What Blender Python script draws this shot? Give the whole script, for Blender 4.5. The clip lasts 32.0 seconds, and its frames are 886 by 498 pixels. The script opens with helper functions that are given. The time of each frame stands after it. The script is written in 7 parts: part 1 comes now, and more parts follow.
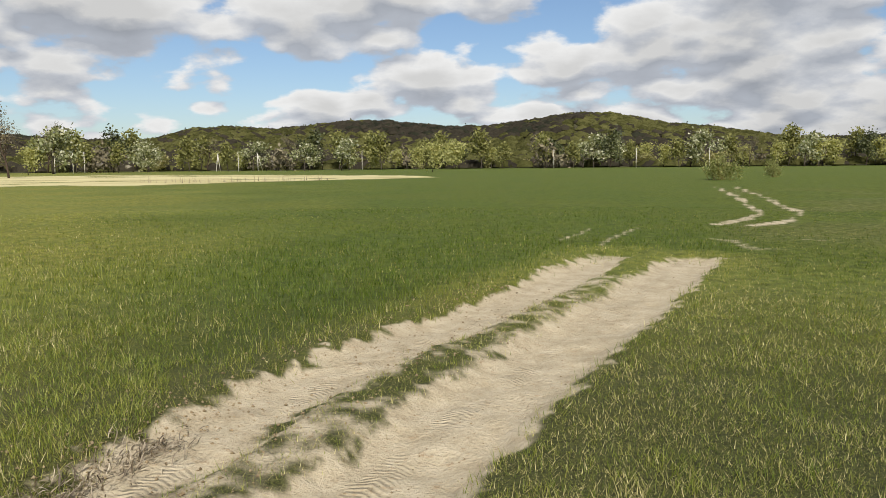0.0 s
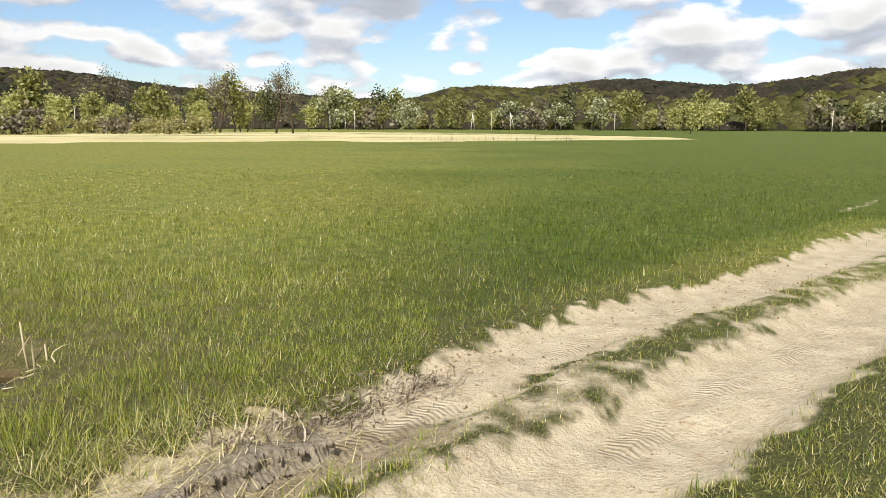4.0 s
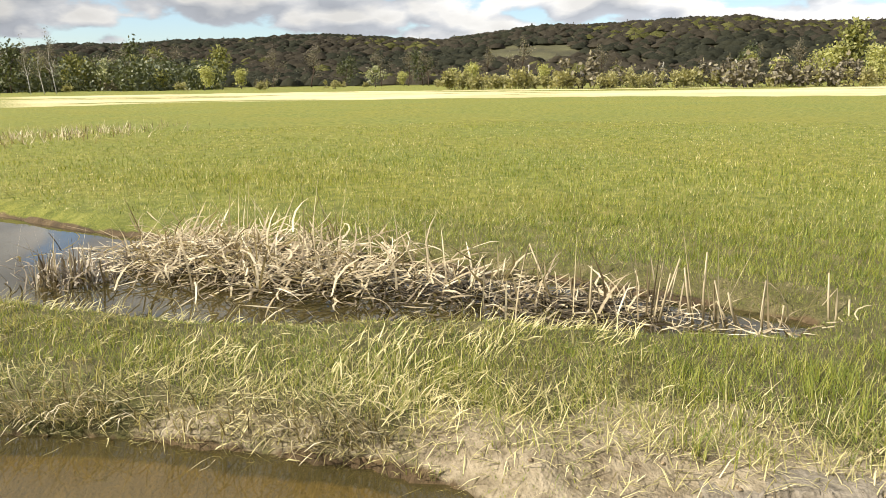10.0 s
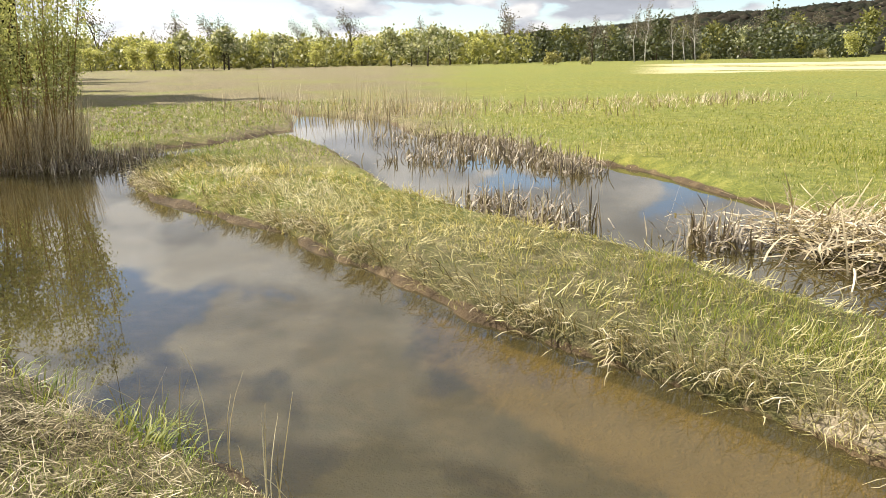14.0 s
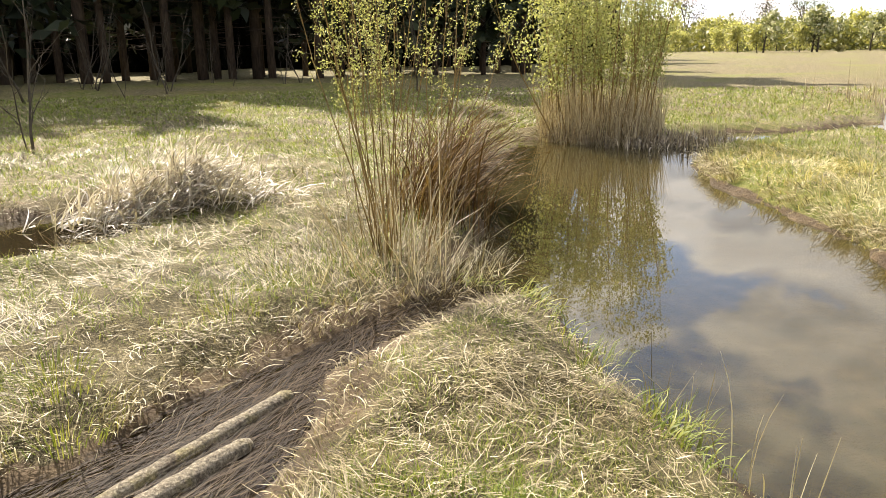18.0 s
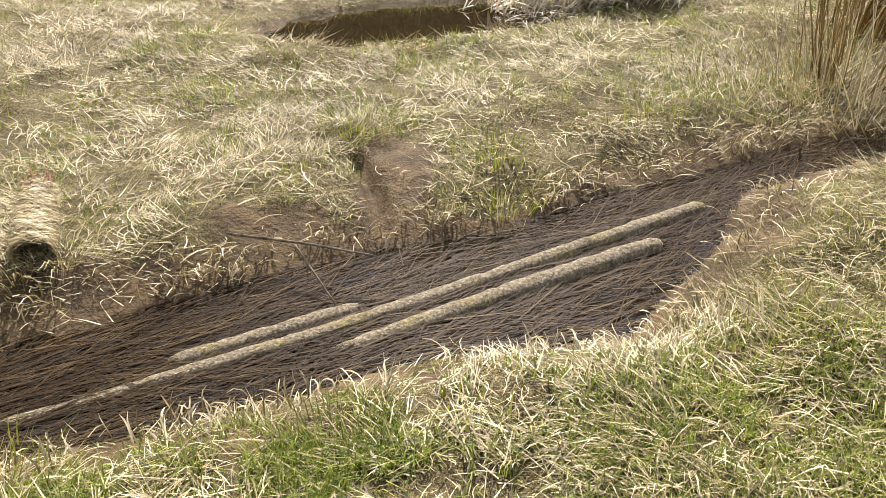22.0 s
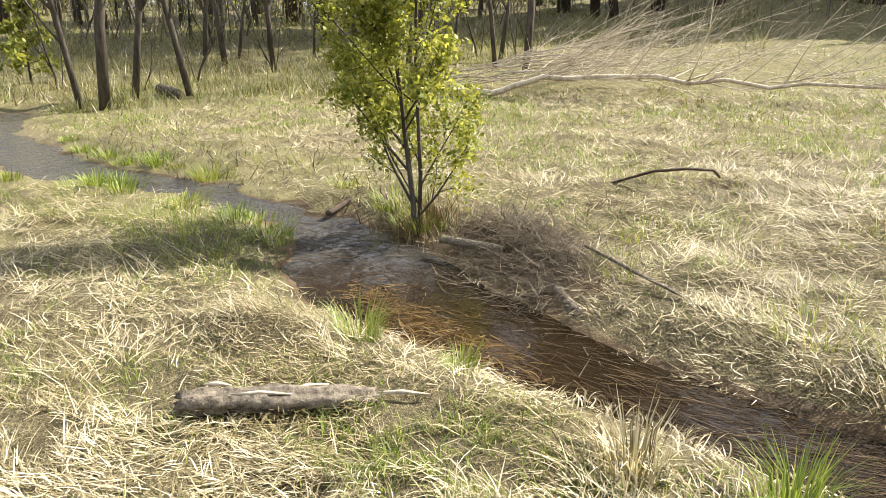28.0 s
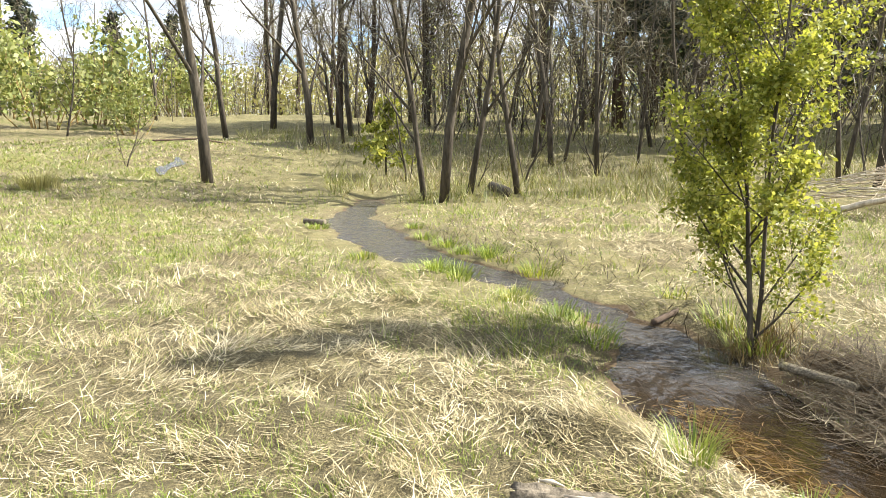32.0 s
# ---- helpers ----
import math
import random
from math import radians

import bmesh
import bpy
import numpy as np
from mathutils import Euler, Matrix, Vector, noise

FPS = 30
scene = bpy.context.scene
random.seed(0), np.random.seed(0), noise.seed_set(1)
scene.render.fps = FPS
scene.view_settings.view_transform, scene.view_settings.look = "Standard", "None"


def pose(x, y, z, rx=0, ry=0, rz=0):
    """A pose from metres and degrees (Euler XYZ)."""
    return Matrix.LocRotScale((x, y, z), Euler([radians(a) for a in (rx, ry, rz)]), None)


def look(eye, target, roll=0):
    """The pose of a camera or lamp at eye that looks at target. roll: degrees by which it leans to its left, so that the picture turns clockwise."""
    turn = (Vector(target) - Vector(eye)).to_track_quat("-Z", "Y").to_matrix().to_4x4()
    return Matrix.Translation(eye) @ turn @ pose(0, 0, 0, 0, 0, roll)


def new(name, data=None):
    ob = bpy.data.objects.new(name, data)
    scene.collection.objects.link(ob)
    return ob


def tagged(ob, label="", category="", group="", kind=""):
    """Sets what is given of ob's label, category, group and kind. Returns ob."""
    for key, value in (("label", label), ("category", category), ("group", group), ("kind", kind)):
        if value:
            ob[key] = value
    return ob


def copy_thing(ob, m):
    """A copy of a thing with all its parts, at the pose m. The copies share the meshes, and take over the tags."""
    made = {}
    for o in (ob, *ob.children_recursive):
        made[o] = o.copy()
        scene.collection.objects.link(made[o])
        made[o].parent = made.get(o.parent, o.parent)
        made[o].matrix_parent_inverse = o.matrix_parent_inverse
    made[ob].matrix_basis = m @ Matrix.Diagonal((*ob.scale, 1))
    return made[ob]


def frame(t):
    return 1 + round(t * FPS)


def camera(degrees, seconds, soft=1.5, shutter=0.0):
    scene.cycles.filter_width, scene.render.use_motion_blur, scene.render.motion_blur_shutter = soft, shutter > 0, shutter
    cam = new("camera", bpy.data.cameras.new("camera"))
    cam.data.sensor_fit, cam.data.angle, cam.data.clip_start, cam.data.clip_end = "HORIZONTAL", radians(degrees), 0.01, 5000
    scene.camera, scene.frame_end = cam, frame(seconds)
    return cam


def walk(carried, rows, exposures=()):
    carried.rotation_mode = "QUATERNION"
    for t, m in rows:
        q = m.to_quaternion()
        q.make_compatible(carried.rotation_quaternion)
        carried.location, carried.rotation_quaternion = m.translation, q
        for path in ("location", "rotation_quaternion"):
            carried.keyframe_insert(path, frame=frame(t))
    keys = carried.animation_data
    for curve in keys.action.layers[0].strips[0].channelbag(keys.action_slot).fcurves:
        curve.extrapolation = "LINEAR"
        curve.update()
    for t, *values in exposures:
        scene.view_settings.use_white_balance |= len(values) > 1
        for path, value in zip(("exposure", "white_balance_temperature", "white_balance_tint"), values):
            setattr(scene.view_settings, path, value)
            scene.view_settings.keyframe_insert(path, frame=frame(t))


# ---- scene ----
cam = camera(60.2, 32.0, soft=0.6)
# seconds, eye x y z in metres, yaw, pitch, roll in degrees
ROWS = [
    (0.0, 0.000, -0.000, 1.698, 0.00, -6.24, 0.52),
    (0.5, -0.011, -0.015, 1.695, 1.67, -6.65, 0.38),
    (1.0, -0.017, -0.034, 1.693, 3.56, -7.05, 0.28),
    (1.5, -0.029, -0.045, 1.692, 5.70, -7.46, 0.13),
    (2.0, -0.049, -0.062, 1.694, 8.03, -7.87, 0.02),
    (2.5, -0.063, -0.084, 1.691, 10.54, -8.19, -0.03),
    (4.5, -0.163, -0.075, 1.680, 21.49, -9.61, -0.17),
    (5.0, -0.182, -0.095, 1.679, 24.85, -10.19, -0.04),
    (5.5, -0.206, -0.104, 1.670, 28.57, -10.75, 0.06),
    (6.0, -0.237, -0.119, 1.677, 32.46, -11.28, 0.04),
    (6.5, -0.256, -0.121, 1.674, 36.78, -11.59, 0.08),
    (7.0, -0.276, -0.111, 1.671, 41.49, -11.78, -0.04),
    (7.5, -0.272, -0.106, 1.671, 46.60, -11.86, -0.05),
    (8.0, -0.266, -0.100, 1.670, 51.98, -11.92, 0.03),
    (8.5, -0.257, -0.108, 1.667, 57.33, -11.97, -0.01),
    (9.0, -0.253, -0.096, 1.659, 62.69, -12.08, 0.57),
    (9.5, -0.269, -0.131, 1.671, 68.23, -12.18, 0.66),
    (10.0, -0.289, -0.186, 1.684, 73.80, -12.37, 0.67),
    (10.5, -0.305, -0.263, 1.697, 79.36, -12.41, 0.39),
    (11.0, -0.318, -0.334, 1.702, 84.99, -12.51, 0.19),
    (11.5, -0.355, -0.403, 1.697, 90.59, -12.68, 0.09),
    (12.0, -0.392, -0.469, 1.690, 96.14, -12.97, 0.18),
    (12.5, -0.433, -0.509, 1.677, 101.72, -13.33, 0.34),
    (13.0, -0.470, -0.577, 1.655, 107.09, -13.73, 0.38),
    (13.5, -0.478, -0.620, 1.646, 112.40, -14.05, 0.52),
    (14.0, -0.474, -0.620, 1.657, 117.81, -14.01, 0.97),
    (14.5, -0.447, -0.606, 1.660, 123.16, -13.51, 1.45),
    (16.5, -0.553, -0.747, 1.669, 143.65, -11.83, 1.71),
    (17.0, -0.570, -0.774, 1.658, 148.92, -12.07, 1.67),
    (17.5, -0.570, -0.780, 1.673, 153.95, -13.10, 1.10),
    (18.0, -0.560, -0.779, 1.681, 158.40, -14.68, 0.80),
    (18.5, -0.527, -0.756, 1.703, 162.34, -16.80, 0.35),
    (19.0, -0.500, -0.740, 1.723, 166.15, -18.98, -0.02),
    (19.5, -0.485, -0.731, 1.736, 169.97, -21.09, 0.22),
    (20.0, -0.480, -0.730, 1.738, 173.87, -23.13, 0.53),
    (20.5, -0.433, -0.744, 1.720, 177.24, -24.90, 0.76),
    (21.0, -0.378, -0.734, 1.707, 180.48, -26.55, 0.90),
    (21.5, -0.333, -0.727, 1.715, 183.98, -27.97, 1.09),
    (22.0, -0.283, -0.716, 1.719, 187.49, -28.87, 0.99),
    (22.5, -0.223, -0.698, 1.730, 191.52, -29.36, 0.61),
    (23.0, -0.172, -0.684, 1.747, 196.55, -29.56, 0.53),
    (23.5, -0.165, -0.681, 1.760, 203.02, -29.28, 1.04),
    (24.0, -0.137, -0.690, 1.737, 210.04, -28.31, 1.67),
    (24.5, -0.105, -0.703, 1.681, 217.34, -26.70, 1.82),
    (25.0, -0.060, -0.691, 1.660, 224.41, -25.25, 1.77),
    (25.5, -0.019, -0.669, 1.658, 231.41, -23.97, 1.86),
    (26.0, 0.037, -0.637, 1.656, 237.89, -22.71, 1.89),
    (26.5, 0.070, -0.611, 1.649, 243.62, -21.30, 1.96),
    (28.5, 0.311, -0.211, 1.563, 257.50, -15.09, 1.13),
    (29.0, 0.307, -0.184, 1.575, 260.91, -13.74, 0.87),
    (29.5, 0.301, -0.167, 1.588, 264.17, -12.49, 0.69),
    (30.0, 0.297, -0.149, 1.593, 267.27, -11.36, 0.41),
    (30.5, 0.269, -0.132, 1.608, 270.26, -10.43, 0.33),
    (31.0, 0.249, -0.117, 1.621, 273.03, -9.74, 0.24),
    (31.5, 0.247, -0.105, 1.619, 275.63, -9.13, 0.17),
    (32.0, 0.255, -0.063, 1.619, 277.47, -8.80, -0.03),
]
walk(cam, [(t, pose(x, y, z, 90 + pitch, roll, yaw)) for t, x, y, z, yaw, pitch, roll in ROWS],
     [(0.0, 0.0, 6500, 10), (2.5, 0.15, 6500, 10), (5.0, 0.5, 6500, 10), (8.0, 0.6, 6650, 10), (11.0, 0.85, 6700, 10), (14.0, 1.0, 6650, 11), (17.0, 1.32, 6750, 14), (20.0, 1.2, 6900, 13), (23.0, 1.08, 6700, 17), (25.0, 1.35, 6600, 18), (27.0, 1.42, 6350, 14), (32.0, 1.64, 6250, 9)])

# ---- sky, sun ----
SUN_AZ, SUN_EL = 187.0, 43.0          # degrees: turned left from +y; above the horizon
SUN_DIR = Vector((-math.sin(radians(SUN_AZ)) * math.cos(radians(SUN_EL)), math.cos(radians(SUN_AZ)) * math.cos(radians(SUN_EL)), math.sin(radians(SUN_EL))))


class Nodes:
    """Shortcuts for a node tree."""

    def __init__(self, tree):
        self.t = tree
        tree.nodes.clear()

    def add(self, kind, **values):
        n = self.t.nodes.new(kind)
        for k, v in values.items():
            setattr(n, k, v)
        return n

    def link(self, a, b):
        self.t.links.new(a, b)

    def put(self, socket, value):
        if hasattr(value, "links"):
            self.link(value, socket)
        elif hasattr(socket.default_value, "__len__") and hasattr(value, "__len__"):
            n = len(socket.default_value)
            socket.default_value = (*value, 1.0)[:n] if len(value) < n else value[:n]
        else:
            socket.default_value = value

    def math(self, op, a, b=0.0, c=0.0, clamp=False):
        n = self.add("ShaderNodeMath", operation=op, use_clamp=clamp)
        for s, v in zip(n.inputs, (a, b, c)):
            self.put(s, v)
        return n.outputs[0]

    def vec(self, op, a, b=(0, 0, 0)):
        n = self.add("ShaderNodeVectorMath", operation=op)
        self.put(n.inputs[0], a)
        self.put(n.inputs[3 if op == "SCALE" else 1], b)
        return n.outputs[1 if op in ("LENGTH", "DOT_PRODUCT") else 0]

    def noise(self, vector, scale, detail=3.0, rough=0.5, distort=0.0):
        n = self.add("ShaderNodeTexNoise")
        if vector is not None:
            self.link(vector, n.inputs["Vector"])
        for k, v in (("Scale", scale), ("Detail", detail), ("Roughness", rough), ("Distortion", distort)):
            n.inputs[k].default_value = v
        return n.outputs[0]

    def add_noise_colour(self, vector, scale):
        n = self.add("ShaderNodeTexNoise")
        self.link(vector, n.inputs["Vector"])
        n.inputs["Scale"].default_value, n.inputs["Detail"].default_value = scale, 2.0
        return self.vec("SUBTRACT", n.outputs[1], (0.5, 0.5, 0.5))

    def ramp(self, fac, stops, mode="LINEAR"):
        n = self.add("ShaderNodeValToRGB")
        n.color_ramp.interpolation = mode
        e = n.color_ramp.elements
        while len(e) < len(stops):
            e.new(0.5)
        for el, (p, c) in zip(e, stops):
            el.position, el.color = p, (*c, 1.0) if hasattr(c, "__len__") else (c, c, c, 1.0)
        self.link(fac, n.inputs[0])
        return n.outputs[0]

    def mix(self, fac, a, b, blend="MIX"):
        n = self.add("ShaderNodeMix", data_type="RGBA", blend_type=blend)
        self.put(n.inputs[0], fac)
        self.put(n.inputs[6], a)
        self.put(n.inputs[7], b)
        return n.outputs[2]

    def step(self, fac, lo, hi):
        n = self.add("ShaderNodeMapRange", interpolation_type="SMOOTHSTEP")
        self.put(n.inputs[0], fac)
        n.inputs[1].default_value, n.inputs[2].default_value = lo, hi
        return n.outputs[0]

    def attr(self, name):
        return self.add("ShaderNodeAttribute", attribute_name=name).outputs["Fac"]

    def bump(self, height, strength, distance):
        n = self.add("ShaderNodeBump")
        n.inputs["Strength"].default_value, n.inputs["Distance"].default_value = strength, distance
        self.link(height, n.inputs["Height"])
        return n.outputs[0]

    def surface(self, colour, rough=0.8, normal=None, **more):
        n = self.add("ShaderNodeBsdfPrincipled")
        self.put(n.inputs["Base Color"], colour)
        self.put(n.inputs["Roughness"], rough)
        for k, v in more.items():
            self.put(n.inputs[k.replace("_", " ")], v)
        if normal is not None:
            self.link(normal, n.inputs["Normal"])
        return n.outputs[0]

    def out(self, shader, kind="ShaderNodeOutputMaterial"):
        self.link(shader, self.add(kind).inputs[0])


world = bpy.data.worlds.new("sky")
scene.world = world
world.use_nodes = True
N = Nodes(world.node_tree)
sky = N.add("ShaderNodeTexSky", sky_type="NISHITA", sun_disc=False)
sky.sun_elevation, sky.sun_rotation = radians(SUN_EL), radians(-SUN_AZ)
sky.dust_density, sky.ozone_density, sky.air_density = 0.6, 1.5, 1.0
way = N.add("ShaderNodeTexCoord").outputs["Generated"]
sep = N.add("ShaderNodeSeparateXYZ")
N.link(way, sep.inputs[0])
up = N.math("ADD", N.math("MAXIMUM", sep.outputs[2], 0.0), 0.36)
flat = N.add("ShaderNodeCombineXYZ")
N.put(flat.inputs[0], N.math("DIVIDE", sep.outputs[0], up))
N.put(flat.inputs[1], N.math("DIVIDE", sep.outputs[1], up))
plane = flat.outputs[0]
thicker = N.math("MULTIPLY_ADD", N.vec("DOT_PRODUCT", way, (-0.9, -0.42, 0.0)), 0.045, 0.035)     # more cloud over the western hills
open_east = N.math("MULTIPLY", N.math("MAXIMUM", N.vec("DOT_PRODUCT", way, (0.88, 0.47, 0.0)), 0.0), 0.15)   # and a white bank in the east


def billows(at):
    """Heaped cloud: broad masses with round heads on them."""
    wide = N.noise(at, 2.2, 2.0, 0.5)
    heads = N.add("ShaderNodeTexVoronoi", feature="SMOOTH_F1")
    N.link(N.vec("ADD", at, N.vec("SCALE", N.add_noise_colour(at, 5.0), 0.16)), heads.inputs["Vector"])
    heads.inputs["Scale"].default_value = 6.5
    heads.inputs["Smoothness"].default_value = 0.35
    fine = N.noise(at, 13.0, 5.0, 0.55)
    lumps = N.math("MULTIPLY_ADD", heads.outputs[0], -0.30, 0.13)
    return N.math("ADD", N.math("ADD", wide, lumps), N.math("MULTIPLY", N.math("SUBTRACT", fine, 0.5), 0.22))


puff = N.math("ADD", billows(plane), N.math("ADD", thicker, open_east))
lit = N.math("ADD", billows(N.vec("MULTIPLY", plane, (0.955, 0.955, 1.0))), N.math("ADD", thicker, open_east))
cover = N.step(puff, 0.455, 0.535)
shade = N.math("SUBTRACT", puff, lit)
tone = N.ramp(N.math("MULTIPLY_ADD", shade, 4.2, 0.5), [(0.1, (0.56, 0.60, 0.67)), (0.45, (0.78, 0.81, 0.86)), (0.8, (1.08, 1.08, 1.07))])
thick = N.ramp(puff, [(0.52, 1.0), (0.72, 0.74)])
cloud = N.vec("SCALE", N.mix(1.0, tone, thick, "MULTIPLY"), N.math("MULTIPLY_ADD", thicker, -1.6, 1.14))
blue = N.vec("SCALE", N.mix(1.0, sky.outputs[0], (0.92, 1.0, 1.12), "MULTIPLY"), 0.20)
forward = N.math("POWER", N.math("MAXIMUM", N.vec("DOT_PRODUCT", way, tuple(SUN_DIR)), 0.0), 2.0)      # thin cloud glows towards the sun
facing = N.math("MULTIPLY_ADD", forward, 1.35, N.math("MULTIPLY_ADD", N.math("MAXIMUM", N.vec("DOT_PRODUCT", way, (-SUN_DIR.x, -SUN_DIR.y, 0.0)), 0.0), 0.75, 1.0))   # clouds lit from the viewer's side are brighter
cloudy = N.mix(cover, blue, N.vec("SCALE", cloud, facing))
ground_dark = N.step(sep.outputs[2], -0.05, 0.0)
back = N.add("ShaderNodeBackground")
N.link(N.mix(ground_dark, (0.10, 0.11, 0.06), cloudy), back.inputs[0])
back.inputs[1].default_value = 0.47
N.out(back.outputs[0], "ShaderNodeOutputWorld")

sun = new("sun", bpy.data.lights.new("sun", "SUN"))
sun.data.energy, sun.data.angle, sun.data.color = 5.6, radians(0.6), (1.0, 0.95, 0.86)
sun.matrix_world = look(SUN_DIR * 200, (0, 0, 0))

# ---- plan of the place ----
rng = np.random.default_rng(7)

POND = [(-3.15, 0.85), (-3.4, 0.75), (-3.7, 0.45), (-4.02, -0.1), (-4.4, -0.75), (-4.66, -1.4), (-4.95, -2.2), (-5.2, -2.85), (-5.95, -4.1), (-6.2, -4.8),
        (-6.9, -6.0), (-7.4, -7.5), (-7.9, -9.1), (-8.7, -10.6), (-10.3, -12.3), (-10.4, -13.3), (-9.3, -15.1), (-8.2, -15.2), (-5.2, -11.2), (-3.5, -7.3),
        (-3.05, -6.45), (-3.3, -5.8), (-3.1, -4.9), (-3.0, -4.3), (-2.95, -3.6), (-2.8, -3.0), (-2.55, -2.0), (-2.45, -0.5), (-2.75, 0.5)]
BACK_POND = [(-5.1, 2.6), (-5.65, 1.9), (-6.05, 0.65), (-6.3, 0.0), (-6.8, -1.0), (-7.4, -1.8), (-7.8, -2.85), (-8.55, -4.1), (-9.2, -5.3), (-9.6, -6.1),
             (-11.2, -7.7), (-13.4, -10.0), (-16.0, -13.2), (-22.0, -18.0), (-24.4, -21.5), (-22.2, -16.0), (-21.5, -13.9), (-17.9, -10.9), (-16.7, -7.8),
             (-14.4, -5.3), (-13.1, -3.5), (-11.2, -1.95), (-10.3, -0.9), (-9.4, 0.0), (-8.4, 1.2), (-7.5, 2.1), (-6.8, 2.9), (-6.0, 3.5), (-5.0, 4.2), (-4.6, 3.7)]
CHANNEL = [(-8.6, -10.4), (-10.2, -11.9), (-13.2, -12.5), (-16.2, -13.0), (-16.6, -14.1), (-13.9, -13.5), (-12.0, -14.3), (-10.3, -13.2)]
POOL = [(2.45, -8.0), (1.5, -7.6), (0.6, -8.1), (-0.15, -8.85), (-0.8, -9.6), (-0.6, -10.6), (0.2, -10.75), (1.0, -10.5), (1.9, -10.0), (2.5, -9.3), (2.75, -8.6)]
FAR_POOL = [(2.6, -11.6), (3.3, -11.25), (4.2, -11.3), (5.0, -12.2), (5.0, -13.3), (4.0, -13.4), (3.0, -12.4)]
DITCH_FAR = [(-3.2, -6.9), (-2.4, -6.0), (-1.5, -5.42), (-0.65, -4.8), (-0.1, -4.35), (0.65, -4.0), (1.25, -3.55), (1.65, -3.25), (2.4, -2.9), (3.0, -2.56),
             (3.58, -2.23), (4.36, -2.03), (5.12, -1.78), (6.0, -1.75), (6.75, -1.37), (8.0, -0.89), (9.07, -0.21), (10.5, 0.94), (11.6, 1.76), (13.5, 2.6), (15.4, 3.6), (19.2, 3.95)]
DITCH_NEAR = [(-3.3, -6.1), (-2.26, -5.5), (-1.48, -4.9), (-1.19, -4.27), (-0.9, -3.8), (-0.7, -3.4), (-0.05, -3.25), (0.6, -2.88), (1.0, -2.7), (1.5, -2.45), (2.05, -2.27),
              (2.79, -2.04), (3.4, -1.65), (4.0, -1.29), (4.46, -0.98), (5.13, -0.61), (6.04, -0.65), (6.9, -0.7), (7.9, -0.28), (9.06, 0.45), (9.74, 1.14), (10.55, 2.0), (12.5, 3.2), (14.7, 4.1), (19.4, 4.5)]


def ditch_level(x):
    """The stream's water runs down from the glade to the pond."""
    return np.interp(x, (5.0, 10.0, 40.0), (-0.17, -0.05, -0.04))


DITCH_FAR, DITCH_NEAR = ([(-0.2 + f * (x + 0.2), -0.4 + f * (y + 0.4)) for x, y in side for f in [float(np.interp(x, (5.0, 10.0), (1.0, 0.946)))]] for side in (DITCH_FAR, DITCH_NEAR))
DITCH = DITCH_FAR + DITCH_NEAR[::-1]
LEFT_RUT = [(-2.75, 1.3), (-2.45, 2.2), (-2.2, 3.2), (-1.9, 3.95), (-1.6, 4.75), (-1.25, 5.8), (-0.65, 6.95), (0.25, 8.6), (1.3, 10.6), (3.3, 14.6)]
RIGHT_RUT = [(-2.1, 0.7), (-1.4, 2.0), (-0.9, 3.0), (-0.4, 3.95), (0.1, 5.05), (0.7, 6.25), (1.35, 7.6), (2.6, 9.95), (4.5, 13.7)]
FAR_RUT_A = [(7.6, 21.2), (9.0, 23.1), (10.8, 25.9), (12.0, 29.7), (15.0, 39.5), (19.5, 54.8)]
FAR_RUT_B = [(8.4, 20.7), (10.4, 22.9), (12.3, 26.3), (13.6, 30.7), (15.6, 37.3), (20.7, 54.4)]
OLD_RUTS = [[(2.6, 16.9), (3.2, 18.5), (3.9, 20.3)], [(3.3, 16.0), (4.1, 18.0), (5.2, 20.4)]]
POND_Z, DITCH_Z = -0.15, -0.17
BACK_POND = [(-0.3 + 0.965 * (x + 0.3), -0.25 + 0.965 * (y + 0.25)) for x, y in BACK_POND]
POND = [(-0.3 + 0.975 * (x + 0.3), -0.4 + 0.975 * (y + 0.4)) for x, y in POND]


def inside(px, py, poly):
    """Which points lie in a polygon."""
    r = np.zeros(len(px), bool)
    for (x0, y0), (x1, y1) in zip(poly, poly[1:] + poly[:1]):
        c = (y0 > py) != (y1 > py)
        r ^= c & (px < (x1 - x0) * (py - y0) / (y1 - y0 + 1e-12) + x0)
    return r


def away(px, py, line, closed=False):
    """Distance to a line of points."""
    d = np.full(len(px), 1e9)
    for (x0, y0), (x1, y1) in zip(line, line[1:] + (line[:1] if closed else [])):
        dx, dy = x1 - x0, y1 - y0
        s = np.clip(((px - x0) * dx + (py - y0) * dy) / (dx * dx + dy * dy + 1e-12), 0, 1)
        d = np.minimum(d, np.hypot(px - x0 - s * dx, py - y0 - s * dy))
    return d


def signed(px, py, poly):
    """Distance to a shore, negative in the water."""
    px, py = np.asarray(px, float), np.asarray(py, float)
    d = np.full(len(px), 60.0)
    x0, y0 = np.min(poly, 0) - 3
    x1, y1 = np.max(poly, 0) + 3
    m = (px > x0) & (px < x1) & (py > y0) & (py < y1)
    if m.any():
        e = away(px[m], py[m], poly, True)
        d[m] = np.where(inside(px[m], py[m], poly), -e, e)
    return d


def ditch_shore(x, y):
    """Distance to the stream's edge: narrow past the young tree, wider in the upper pool."""
    return signed(x, y, DITCH) + (0.03 + 0.07 * wave(x, y, 0.5, 9)) * smooth(x, 5.2, 6.4) * smooth(x, 9.9, 9.0) - 0.06 * smooth(x, 9.5, 10.5) + 0.10 * wave(x, y, 0.35, 10) * smooth(x, 5.0, 6.0)


def smooth(x, lo, hi):
    s = np.clip((x - lo) / (hi - lo), 0, 1)
    return s * s * (3 - 2 * s)


